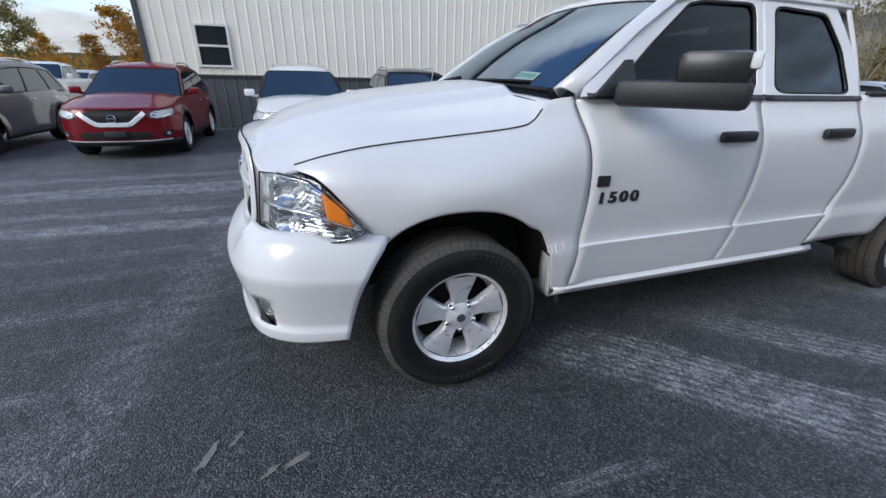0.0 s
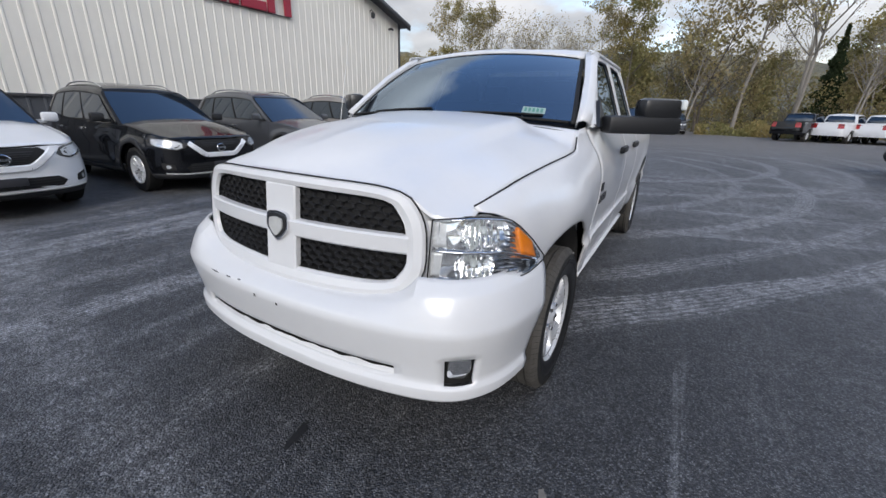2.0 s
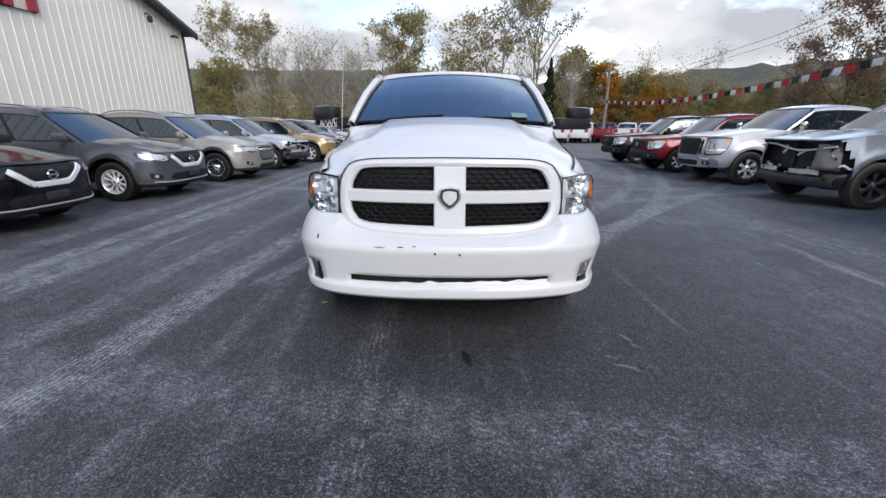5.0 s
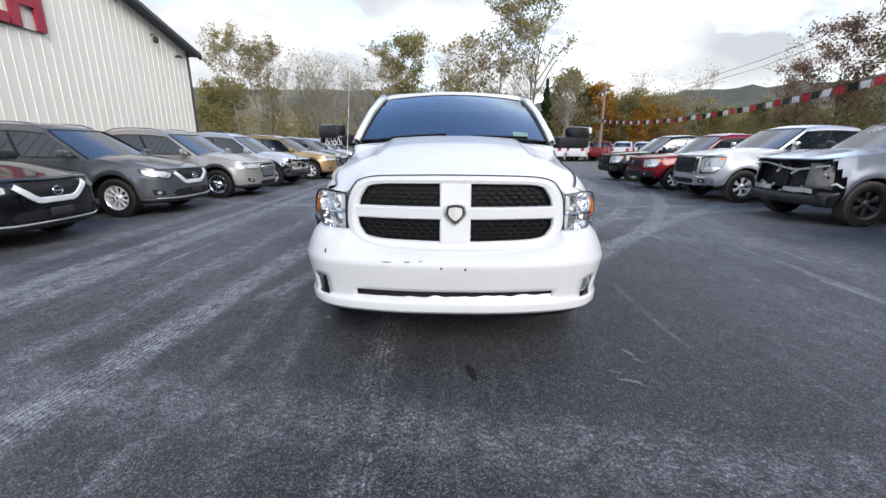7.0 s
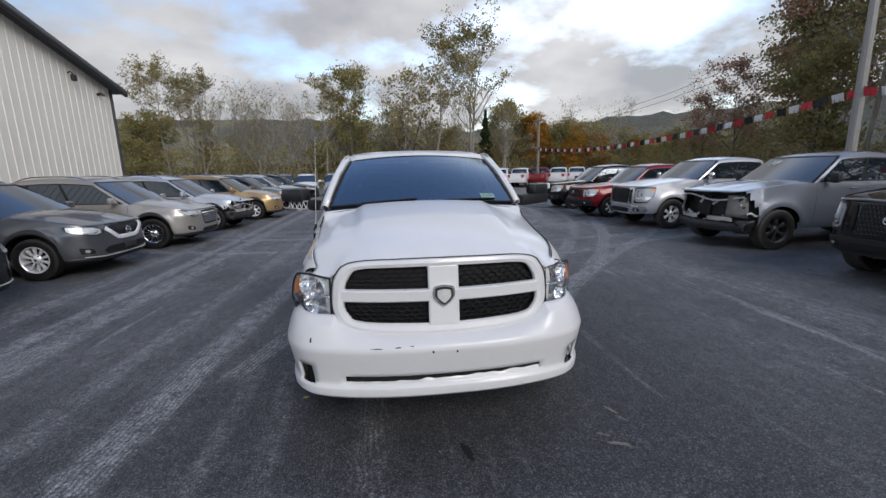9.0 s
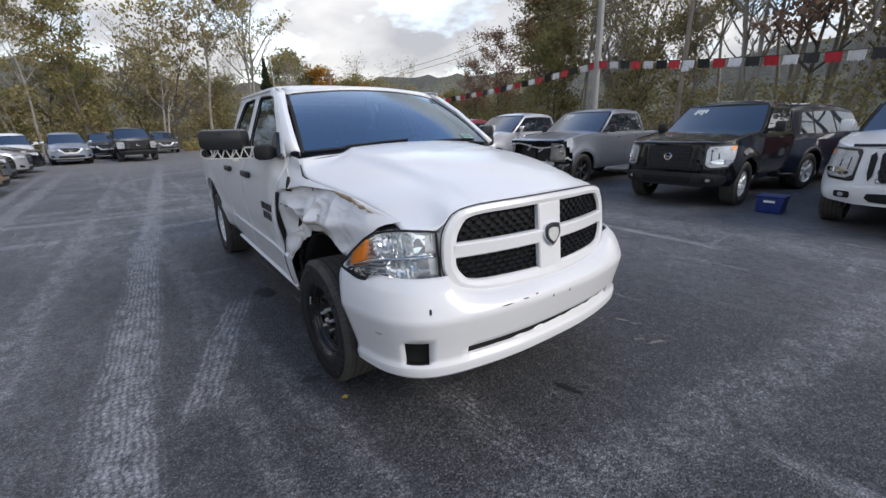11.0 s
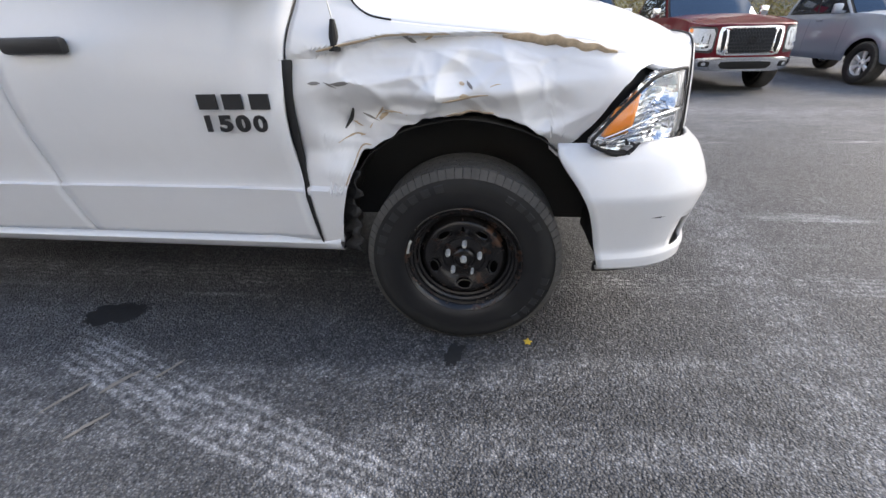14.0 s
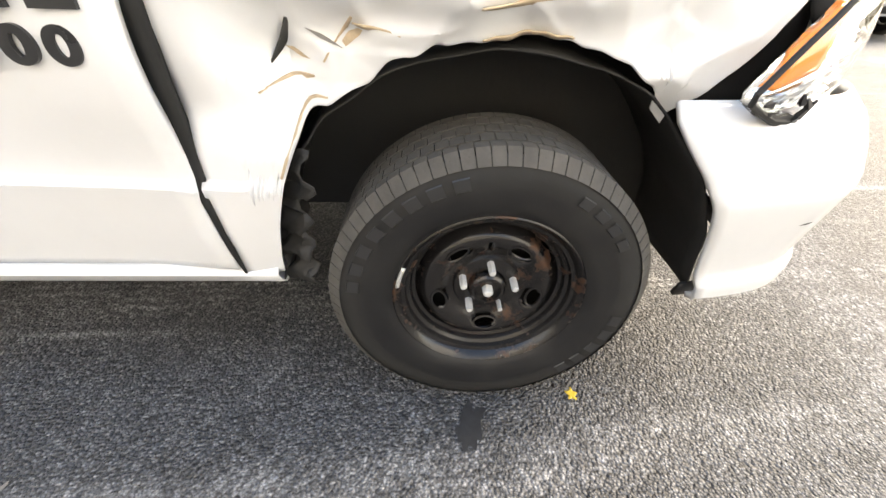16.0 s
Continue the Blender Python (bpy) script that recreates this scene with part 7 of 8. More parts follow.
            for s in (-1, 1):
                mark([(s * 0.43, z1 - 0.03), (s * 0.50, z1 - 0.03), (s * 0.475, z0 + 0.02), (s * 0.425, z0 + 0.02)], 0.016, SOFT_BLACK, "grille_slot", rr=0.1, n=24)
            lamp = [(0.59, z1 + 0.0), (0.98, z1 + 0.02), (1.20, z1 + 0.015), (1.12, z0 + 0.20), (0.98, z0 + 0.03), (0.60, z0 + 0.0)]
            bmat = CHROME if chrome or colour in ("silver", "bluesilver") else (paint_m if colour == "white" else BLACK_PLASTIC)
            mark([(-0.95, 0.64), (0.95, 0.64), (0.98, 0.50), (0.90, 0.40), (-0.90, 0.40), (-0.98, 0.50)], 0.03, bmat, "front_bumper", "front bumper", 5, 0.1, 64, 0.05)
            mark([(-0.42, 0.57), (0.42, 0.57), (0.45, 0.50), (0.38, 0.44), (-0.38, 0.44), (-0.45, 0.50)], 0.036, SOFT_BLACK, "lower_intake")
            fogs = [(0.60, 0.48), (0.78, 0.48), (0.78, 0.57), (0.60, 0.57)]
        for sgn in (1, -1):
            hl_ = mark(lamp if sgn > 0 else mirror_poly(lamp), 0.008, GLOSS_BLACK, "headlight", "", 3, 0.1)
            cx_, cz_ = sum(p[0] for p in lamp) / len(lamp), sum(p[1] for p in lamp) / len(lamp)
            for kx, kz, out, mat, nm in ((0.92, 0.84, 0.012, LAMP_FACE, "lamp_lens"), (0.80, 0.16, 0.017, CHROME, "lamp_strip")):
                bm = bmesh.new()
                shift = -0.24 * (max(q[1] for q in lamp) - min(q[1] for q in lamp)) if nm == "lamp_strip" else 0.0
                patch(bm, [(sgn * (cx_ + (p[0] - cx_) * kx), cz_ + shift + (p[1] - cz_) * kz + (0.25 * (p[0] - cx_) if nm == "lamp_strip" and front == "vband" else 0)) for p in lamp], lambda s, z: body(s, z, out), 2, n=24)
                part(nm, bm, mat, hl_)
            if front in ("truck", "bigchrome"):
                bm = bmesh.new()
                patch(bm, [(sgn * (1.09 + 0.055 * math.cos(q) + 0.02 * math.sin(q)), zl - 0.065 + 0.035 * math.sin(q)) for q in steps(0, 2 * math.pi, 12)[:-1]], lambda s, z: body(s, z, 0.014), 2, n=16)
                part("turn_lamp", bm, AMBER, hl_)
            off = 0.036 if front in ("truck", "bigchrome") else 0.007
            fo = mark(fogs if sgn > 0 else mirror_poly(fogs), off, SOFT_BLACK, "fog_pocket", n=24)
            if not far:
                bm = bmesh.new()
                c0, c1 = sum(p[0] for p in fogs) / 4, sum(p[1] for p in fogs) / 4
                patch(bm, [(sgn * (c0 + 0.035 * math.cos(q)), c1 + 0.03 * math.sin(q)) for q in steps(0, 2 * math.pi, 12)[:-1]], lambda s, z: body(s, z, off + 0.006), 2, n=16)
                part("fog_lamp", bm, LAMP_FACE, fo)
        if front in ("vband", "truck", "bigchrome"):
            ez = (zl + 0.60) / 2 if front == "vband" else (zl + 0.70) / 2
            bm = bmesh.new()
            tube(bm, [body(0.062 * math.cos(q), ez + 0.055 * math.sin(q), 0.03) for q in steps(0, 2 * math.pi, 20)], 0.011, 6, cap=False)
            box(bm, body(0, ez, 0.03), (0.15, 0.016, 0.026))
            part("emblem", bm, SOFT_BLACK if front == "bigchrome" else CHROME, v, "plain round emblem")
        if front == "vband":
            bm = bmesh.new()
            rounded_box(bm, body(0, 0.47, 0.03), (0.32, 0.02, 0.1), 0.005)
            part("plate_holder", bm, PLATE_GREY, v)
    # rear lamps
    for s in (-1, 1):
        bm = bmesh.new()
        q1 = total - 0.6 * W
        grid(bm, steps(q1 - 0.3, q1 + 0.05, 4), steps(belt - 0.35, belt - 0.05, 3), lambda a, z: body(s * a, z, 0.006))
        part("tail_lamp", bm, RED_LENS, v)
    # wells, floor and wheels
    bm = bmesh.new()
    box(bm, (0, base / 2, sill + 0.22), (W * 1.3, base + of * 0.9, 0.3))
    box(bm, (0, base / 2, sill + 0.35), (W * 1.72, base - 2 * tr - 0.3, 0.4))
    part("underbody", bm, SOFT_BLACK, v)
    tw = 0.235 if not pickup else 0.275
    for s in (1, -1):
        for q in (0, base):
            bm = bmesh.new()
            lathe(bm, [(tr + 0.08, 0), (tr + 0.085, 0.3)], 16, -1.6, 1.6)
            bmesh.ops.transform(bm, matrix=Matrix.Translation((0.62 * W if s > 0 else -0.62 * W - 0.3, q, tr)), verts=bm.verts)
            part("wheel_well", bm, SOFT_BLACK, v)
            car_wheel(v, tr, tw, tr * 0.6, rim, Matrix.Translation((s * (W - tw / 2 - 0.02), q, tr)) @ Matrix.Rotation(0 if s > 0 else math.pi, 4, "Z"))
    if spare:
        car_wheel(v, tr, tw, tr * 0.6, "black", Matrix.Translation((0.05, L + 0.12, belt - 0.12)) @ Matrix.Rotation(radians(90), 4, "Z"))
    return v


TRUCK = dict(pickup=True, W=1.0, base=3.55, of=0.98, orr=1.25, tr=0.405, zf=1.19, zc=1.33, belt=1.315, yc=0.66, yr=1.46, zr=1.89, ye=2.75, yb=2.98, sill=0.42, front="truck", cladding=False)
SUV = dict(W=0.92, base=2.7, of=0.94, orr=0.98, tr=0.365, zf=0.915, zc=1.075, belt=1.07, yc=0.38, yr=1.36, zr=1.69, ye=3.05, yb=3.5)


def facing_east(x, y, turn=0):
    return pose(x, y, 0, 0, 0, 90 + turn)


def facing_west(x, y, turn=0):
    return pose(x, y, 0, 0, 0, -90 + turn)


LEFT, RIGHT = "cars parked along the building", "trucks parked along the far side"
# row before the building
vehicle("sport_utility_vehicle", "grey metallic crossover beside the red one", "slate", facing_east(-7.3, -6.9), group=LEFT, **{**SUV, "W": 0.95, "rim": "black"})
vehicle("sport_utility_vehicle", "dark red crossover with bright grille band", "red", facing_east(-7.35, -3.75), group=LEFT, **{**SUV, "W": 0.95, "rim": "pairs"})
vehicle("sport_utility_vehicle", "white crossover with black lower trim", "white", facing_east(-6.4, -0.5), group=LEFT, **SUV)
vehicle("sport_utility_vehicle", "black crossover with bright grille band", "black", facing_east(-6.3, 2.1), group=LEFT, **{**SUV, "rim": "pairs"})
vehicle("sport_utility_vehicle", "charcoal crossover with silver wheels", "charcoal", facing_east(-6.25, 5.0), group=LEFT, **{**SUV, "rim": "pairs"})
vehicle("sport_utility_vehicle", "champagne crossover with bright slatted grille", "champagne", facing_east(-6.0, 7.95), group=LEFT, **{**SUV, "front": "bars", "rim": "many", "W": 0.95})
vehicle("sport_utility_vehicle", "silver wrecked crossover without its front", "silver", facing_east(-5.9, 10.9), bare=True, group=LEFT, **{**SUV, "rim": "plain"})
vehicle("sport_utility_vehicle", "gold crossover parked beside a wreck", "gold", facing_east(-5.6, 13.85), group=LEFT, **{**SUV, "front": "bars"})
for y, c, lab in ((17.4, "charcoal", "charcoal crossover in the long row"), (20.4, "silver", "silver crossover in the long row"), (23.4, "black", "black crossover in the long row")):
    vehicle("sport_utility_vehicle", lab, c, facing_east(-6.0, y), group=LEFT, far=True, **{**SUV, "front": "bars"})
# row across the lot
vehicle("pickup_truck", "silver pickup with chrome bumper and mesh grille", "silver", facing_west(7.35, 7.95), group=RIGHT, **{**TRUCK, "front": "bigchrome"})
vehicle("pickup_truck", "red midsize pickup with dark bumper", "red", facing_west(7.2, 10.75), group=RIGHT, **{**TRUCK, "W": 0.93, "base": 3.2, "zf": 1.05, "zc": 1.14, "belt": 1.14, "zr": 1.76, "tr": 0.375})
vehicle("pickup_truck", "black midsize pickup with mesh grille", "black", facing_west(7.4, 14.1), group=RIGHT, **{**TRUCK, "W": 0.95, "base": 3.2, "zf": 1.08, "zc": 1.17, "belt": 1.17, "zr": 1.79, "tr": 0.38})
vehicle("pickup_truck", "grey-blue wrecked pickup without its front", "bluegrey", facing_west(7.3, 4.8), bare=True, marks=True, group=RIGHT, **{**TRUCK, "rim": "black"})
vehicle("pickup_truck", "black pickup with mesh grille and clear lamps", "black", facing_west(7.2, 1.3), marks=True, group=RIGHT, **TRUCK)
vehicle("pickup_truck", "white pickup with black mesh grille", "white", facing_west(6.95, -1.85), group=RIGHT, deflector=True, **TRUCK)
vehicle("pickup_truck", "maroon pickup with wide chrome grille", "maroon", facing_west(7.3, -4.75), group=RIGHT, **{**TRUCK, "front": "bigchrome", "rim": "black"})
vehicle("pickup_truck", "silver pickup parked beside the maroon one", "bluesilver", facing_west(7.6, -8.6), group=RIGHT, **TRUCK)
# behind the far row
vehicle("sport_utility_vehicle", "black boxy off-roader seen from behind", "navy", pose(13.2, 0.4, 0, 0, 0, 78), group="vehicles behind the trucks", far=True, spare=True, **{**SUV, "W": 0.9, "zr": 1.84, "belt": 1.18, "zf": 1.1, "zc": 1.2, "yr": 0.95, "ye": 3.35, "yb": 3.5, "tr": 0.4, "front": "bars"})
vehicle("pickup_truck", "dull red pickup behind the row", "maroon", pose(14.6, -3.4, 0, 0, 0, -80), group="vehicles behind the trucks", far=True, **TRUCK)
vehicle("sport_utility_vehicle", "red crossover behind the row", "red", pose(14.5, 4.6, 0, 0, 0, -85), group="vehicles behind the trucks", far=True, **SUV)
# far end of the lot
FAR = "vehicles at the far edge"
for x, y, c, kind, lab, turn in ((-4.6, 28.6, "bluesilver", "s", "pale blue crossover at the lot's end", 8), (-6.9, 28.9, "white", "s", "white crossover at the lot's end", 10), (-8.7, 29.3, "charcoal", "s", "dark crossover at the lot's end", 12),
                                 (-1.6, 28.4, "black", "p", "black pickup with a mesh grille at the lot's end", 6), (0.4, 38.5, "slate", "s", "grey boxy off-roader by the bushes", 4), (-3.2, 33.5, "navy", "s", "dark crossover behind the pickup", 4)):
    vehicle("pickup_truck" if kind == "p" else "sport_utility_vehicle", lab, c, pose(x, y, 0, 0, 0, turn), group=FAR, far=True, **(TRUCK if kind == "p" else SUV))
for k, (c, lab) in enumerate((("black", "black pickup parked tail out in the distant row"), ("white", "white pickup parked tail out in the distant row"), ("white", "white pickup by the far brush"), ("red", "red pickup parked tail out in the distant row"), ("white", "white pickup beside the red one"), ("white", "white pickup at the distant row's end"))):
    vehicle("pickup_truck", lab, c, pose(9.6 + 2.3 * k, 39.0 + 0.5 * k, 0, 0, 0, 150), group=FAR, far=True, **TRUCK)
# beyond the building's near corner
for x, y, c, kind, lab, turn in ((-17.5, -10.0, "white", "p", "white pickup beyond the building corner", 96), (-18.5, -13.5, "maroon", "p", "maroon pickup beyond the building corner", 92), (-25.0, -12.0, "silver", "s", "silver crossover further back", 80), (-26.0, -16.0, "black", "s", "black crossover further back", 85)):
    vehicle("pickup_truck" if kind == "p" else "sport_utility_vehicle", lab, c, pose(x, y, 0, 0, 0, turn), group="vehicles beyond the corner", far=True, **(TRUCK if kind == "p" else SUV))


# ---- hills, woods and bushes ----
def leaf_material(name, a, b, c):
    s = Nodes(name)
    r = s.n.new("ShaderNodeNewGeometry").outputs["Random Per Island"]
    col = s.mix(r, a, b)
    col = s.mix(s.ramp(s.noise(0.35, 3), (0.45, 0.0), (0.65, 0.8)), col, c)
    col = s.mix(s.math("MULTIPLY", s.rand(), 0.3), col, tuple(x * 0.55 for x in a))
    s.set(Base_Color=col, Roughness=0.75, Specular_IOR_Level=0.2)
    out = [n for n in s.n if n.type == "OUTPUT_MATERIAL"][0]
    tl, mx = s.n.new("ShaderNodeBsdfTranslucent"), s.n.new("ShaderNodeMixShader")
    s.put(tl.inputs["Color"], col)
    mx.inputs[0].default_value = 0.45
    s.l.new(s.b.outputs[0], mx.inputs[1])
    s.l.new(tl.outputs[0], mx.inputs[2])
    s.l.new(mx.outputs[0], out.inputs["Surface"])
    return s.m


LEAF_GREEN = leaf_material("green_leaves", (0.20, 0.195, 0.08), (0.37, 0.345, 0.15), (0.44, 0.33, 0.14))
LEAF_BROWN = leaf_material("turning_leaves", (0.28, 0.235, 0.12), (0.47, 0.375, 0.20), (0.36, 0.33, 0.14))
LEAF_GOLD = leaf_material("autumn_leaves", (0.40, 0.19, 0.03), (0.52, 0.25, 0.04), (0.36, 0.26, 0.05))
LEAF_RUST = leaf_material("reddish_leaves", (0.33, 0.20, 0.14), (0.46, 0.26, 0.19), (0.32, 0.25, 0.14))
LEAF_DARK = leaf_material("dark_needles", (0.04, 0.06, 0.03), (0.08, 0.11, 0.05), (0.06, 0.08, 0.04))


def bark_material(name, a, b):
    s = Nodes(name)
    f = s.noise(6, 6, 0.7, stretch=(3, 3, 0.5))
    s.set(Base_Color=s.mix(f, a, b), Roughness=0.9).bump(s.noise(18, 5, stretch=(2, 2, 0.4)), 0.6, 0.03)
    return s.m


BARK_PALE = bark_material("pale_bark", (0.16, 0.145, 0.125), (0.38, 0.35, 0.31))
BARK_DARK = bark_material("dark_bark", (0.05, 0.042, 0.035), (0.14, 0.12, 0.10))


def leaf(bm, p, size, rng):
    """One small bent leaf clump: two triangles with a fold."""
    d = Vector((rng.uniform(-1, 1), rng.uniform(-1, 1), rng.uniform(-0.8, 0.6))).normalized()
    e = d.orthogonal().normalized()
    e = Matrix.Rotation(rng.uniform(0, 6.3), 3, d) @ e
    f = d.cross(e)
    a, b = size * rng.uniform(0.6, 1.2), size * rng.uniform(0.35, 0.7)
    q = [bm.verts.new(p + e * a), bm.verts.new(p + f * b + d * b * 0.3), bm.verts.new(p - e * a * 0.8), bm.verts.new(p - f * b + d * b * 0.3)]
    bm.faces.new(q)


def branch(bm, tips, p, d, length, r, depth, rng, spread, up):
    n = (2, 3, 4)[depth]
    pts, rad = [p], [r]
    for k in range(n):
        d = (d + Vector((rng.uniform(-1, 1), rng.uniform(-1, 1), rng.uniform(-0.3, 0.6))) * 0.16 + Vector((0, 0, up))).normalized()
        p = p + d * length / n
        pts.append(p)
        rad.append(r * (1 - 0.55 * (k + 1) / n))
    tube(bm, pts, rad, (3, 3, 4)[depth], cap=False)
    if depth <= 1:
        tips.extend(pts[1:])
    if depth == 0:
        return
    for k in range(rng.choice((3, 4)) if depth > 1 else 3):
        i = rng.randint(max(1, n - 2), n)
        side = Vector((rng.uniform(-1, 1), rng.uniform(-1, 1), rng.uniform(0.0, 0.7))).normalized()
        branch(bm, tips, pts[i], (d * (1 - spread) + side * spread).normalized(), length * rng.uniform(0.5, 0.72), rad[i] * 0.65, depth - 1, rng, spread, up)


def make_tree(name, label, seed, height, leaves, size, leaf_mat, bark_mat, spread=0.6, bare_to=0.35, fork=1, lean=0.05, blob=0.9, reach=1.0):
    rng = random.Random(seed)
    t = thing(name, label, "tree", "woods round the lot")
    bm = bmesh.new()
    tips = []
    for f in range(fork):
        d = Vector((rng.uniform(-1, 1) * lean * (1 + fork), rng.uniform(-1, 1) * lean * (1 + fork), 1)).normalized()
        p = Vector((f * 0.25, 0, -0.1))
        pts, rad = [p], [height * 0.0105]
        n = 9
        for k in range(n):
            d = (d + Vector((rng.uniform(-1, 1), rng.uniform(-1, 1), 0.3)) * 0.09).normalized()
            p = p + d * height * 0.86 / n
            pts.append(p)
            rad.append(height * 0.0105 * (1 - 0.85 * (k + 1) / n))
        tube(bm, pts, rad, 7, cap=False)
        for k in range(2, n + 1):
            if k / n < bare_to:
                continue
            for _ in range(2 if k < n else 3):
                a = rng.uniform(0, 6.28)
                branch(bm, tips, pts[k], Vector((math.cos(a) * spread, math.sin(a) * spread, 1 - spread * 0.6)).normalized(), reach * height * rng.uniform(0.13, 0.24) * (1.15 - 0.5 * k / n), rad[k] * 0.6 + 0.01, 2, rng, spread, 0.03)
    part("trunk", bm, bark_mat, t)
    bm = bmesh.new()
    # some twigs carry many leaves and some none
    full = [t for t in tips for _ in range(rng.choice((0, 1, 1, 2, 3)))] or tips
    for _ in range(leaves):
        p = rng.choice(full)
        r = blob * rng.random() ** 0.5
        v = Vector((rng.gauss(0, 1), rng.gauss(0, 1), rng.gauss(0, 0.45))).normalized()
        leaf(bm, p + v * r, size, rng)
    part("crown", bm, leaf_mat, t, angle=180, recalc=False)
    return t


def make_conifer(seed, height, leaf_mat):
    rng = random.Random(seed)
    t = thing("conifer_tree", "dark green conifer in the woods", "tree", "woods round the lot")
    bm = bmesh.new()
    tube(bm, [(0, 0, -0.1), (0.05, 0.02, height * 0.5), (0, 0, height)], [height * 0.015, height * 0.009, 0.01], 7)
    part("trunk", bm, BARK_DARK, t)
    bm = bmesh.new()
    for _ in range(3800):
        h = rng.random() ** 0.8
        a = rng.uniform(0, 6.28)
        lay = 0.75 + 0.25 * math.sin(h * 40)
        r = (1 - h) * height * 0.2 * lay * rng.random() ** 0.4
        leaf(bm, Vector((math.cos(a) * r, math.sin(a) * r, height * (0.12 + 0.88 * h) - r * 0.35)), 0.24, rng)
    part("crown", bm, leaf_mat, t, angle=180, recalc=False)
    return t


protos = {
    "tall": make_tree("deciduous_tree", "tall sparse tree with turning leaves", 3, 17, 3600, 0.15, LEAF_BROWN, BARK_PALE, 0.62, 0.45, 1, 0.03, 0.6, 1.35),
    "twin": make_tree("deciduous_tree", "tall forked tree with thin green leaves", 8, 16, 3650, 0.14, LEAF_GREEN, BARK_PALE, 0.62, 0.42, 2, 0.06, 0.55, 1.3),
    "round": make_tree("deciduous_tree", "full green tree at the wood's edge", 12, 10, 4400, 0.17, LEAF_GREEN, BARK_DARK, 0.8, 0.2, 1, 0.05, 0.8, 1.25),
    "brown": make_tree("deciduous_tree", "brownish half-bare tree in the woods", 21, 10, 2650, 0.155, LEAF_BROWN, BARK_DARK, 0.75, 0.2, 2, 0.06, 0.7, 1.2),
    "gold": make_tree("deciduous_tree", "orange autumn tree at the wood's edge", 33, 9, 3600, 0.17, LEAF_GOLD, BARK_DARK, 0.8, 0.15, 1, 0.04, 0.8, 1.2),
    "rust": make_tree("deciduous_tree", "reddish tree above the woods", 41, 15, 4000, 0.17, LEAF_RUST, BARK_DARK, 0.75, 0.3, 1, 0.04, 0.8, 1.3),
    "bare": make_tree("bare_tree", "bare tree with pale limbs", 52, 13, 520, 0.12, LEAF_BROWN, BARK_PALE, 0.6, 0.35, 2, 0.07, 0.6, 1.15),
    "big": make_tree("deciduous_tree", "big green tree with dense leaves", 64, 16, 5600, 0.175, LEAF_GREEN, BARK_DARK, 0.75, 0.25, 1, 0.03, 0.95, 1.25),
}
conifer = make_conifer(71, 11, LEAF_DARK)
protos["fir"] = conifer
first_used = set()


def plant(kind, x, y, scale=1.0, turn=None):
    rng = random.Random(int(x * 13 + y * 7))
    m = pose(x, y, 0, 0, 0, rng.uniform(0, 360) if turn is None else turn) @ Matrix.Scale(scale * rng.uniform(0.92, 1.08), 4)
    if kind not in first_used:
        first_used.add(kind)
        protos[kind].matrix_basis = m
        return
    o = copy_thing(protos[kind], Matrix())
    o.matrix_basis = m


# marked trees at the far edge
for kind, x, y, sc in (("tall", 5.0, 46, 1.08), ("brown", 2.0, 47, 1.3), ("twin", 9.3, 46, 1.1), ("big", -4.6, 47, 0.84), ("tall", -8.0, 47, 0.76), ("tall", -27.0, 50, 0.78), ("twin", -24.0, 51, 0.82), ("tall", -21.5, 49.5, 0.72),
                       ("bare", -12, 50, 0.85), ("bare", -16, 50, 0.9), ("bare", -19.5, 52, 0.95), ("bare", -14, 49, 0.9), ("bare", -9.8, 50, 0.82), ("fir", 11.8, 49, 0.85),
                       ("round", 17, 52, 1.0), ("round", 14.5, 56, 1.1), ("gold", 19.5, 49, 0.9), ("gold", 22.5, 48, 0.75), ("gold", 26, 51, 0.8), ("gold", 29.5, 52, 0.7), ("brown", 31, 60, 0.8), ("brown", 34, 58, 0.8), ("round", 38, 62, 0.8), ("gold", 44, 60, 0.8), ("bare", 33, 50, 0.8),
                       ("bare", 1.0, 44, 0.8), ("bare", 12.6, 43, 0.72), ("bare", 32.6, 39, 0.92), ("rust", 31, 31, 0.70), ("rust", 30, 33.5, 0.58), ("big", 33, 25, 0.80), ("twin", 36, 27, 0.85)):
    plant(kind, x, y, sc)
rng = random.Random(5)
# the wood's edge: far side, then the side beyond the trucks
kinds_a = ("brown", "brown", "bare", "round", "brown", "bare", "bare")
for k in range(42):
    plant(kinds_a[rng.randrange(len(kinds_a))], -40 + k * 1.67 + rng.uniform(-1, 1), 49 + rng.uniform(-2, 9), rng.uniform(0.62, 0.95))
kinds_b = ("brown", "tall", "twin", "tall", "bare", "tall", "rust", "twin", "bare", "round")
for k in range(46):
    y = -34 + k * 1.35
    plant(kinds_b[rng.randrange(len(kinds_b))], 27 + rng.uniform(-1, 8), y + rng.uniform(-1, 1), rng.uniform(0.8, 1.12))
for k in range(22):
    plant(("round", "brown", "gold")[rng.randrange(3)], 30 + rng.uniform(-1, 8) + 0.25 * k, 30 + k * 1.3, rng.uniform(0.5, 0.72))
for k in range(10):
    plant(("tall", "twin", "bare", "tall")[k % 4], 37 + rng.uniform(-1, 5), -32 + k * 5.8 + rng.uniform(-1, 1), rng.uniform(0.95, 1.2))
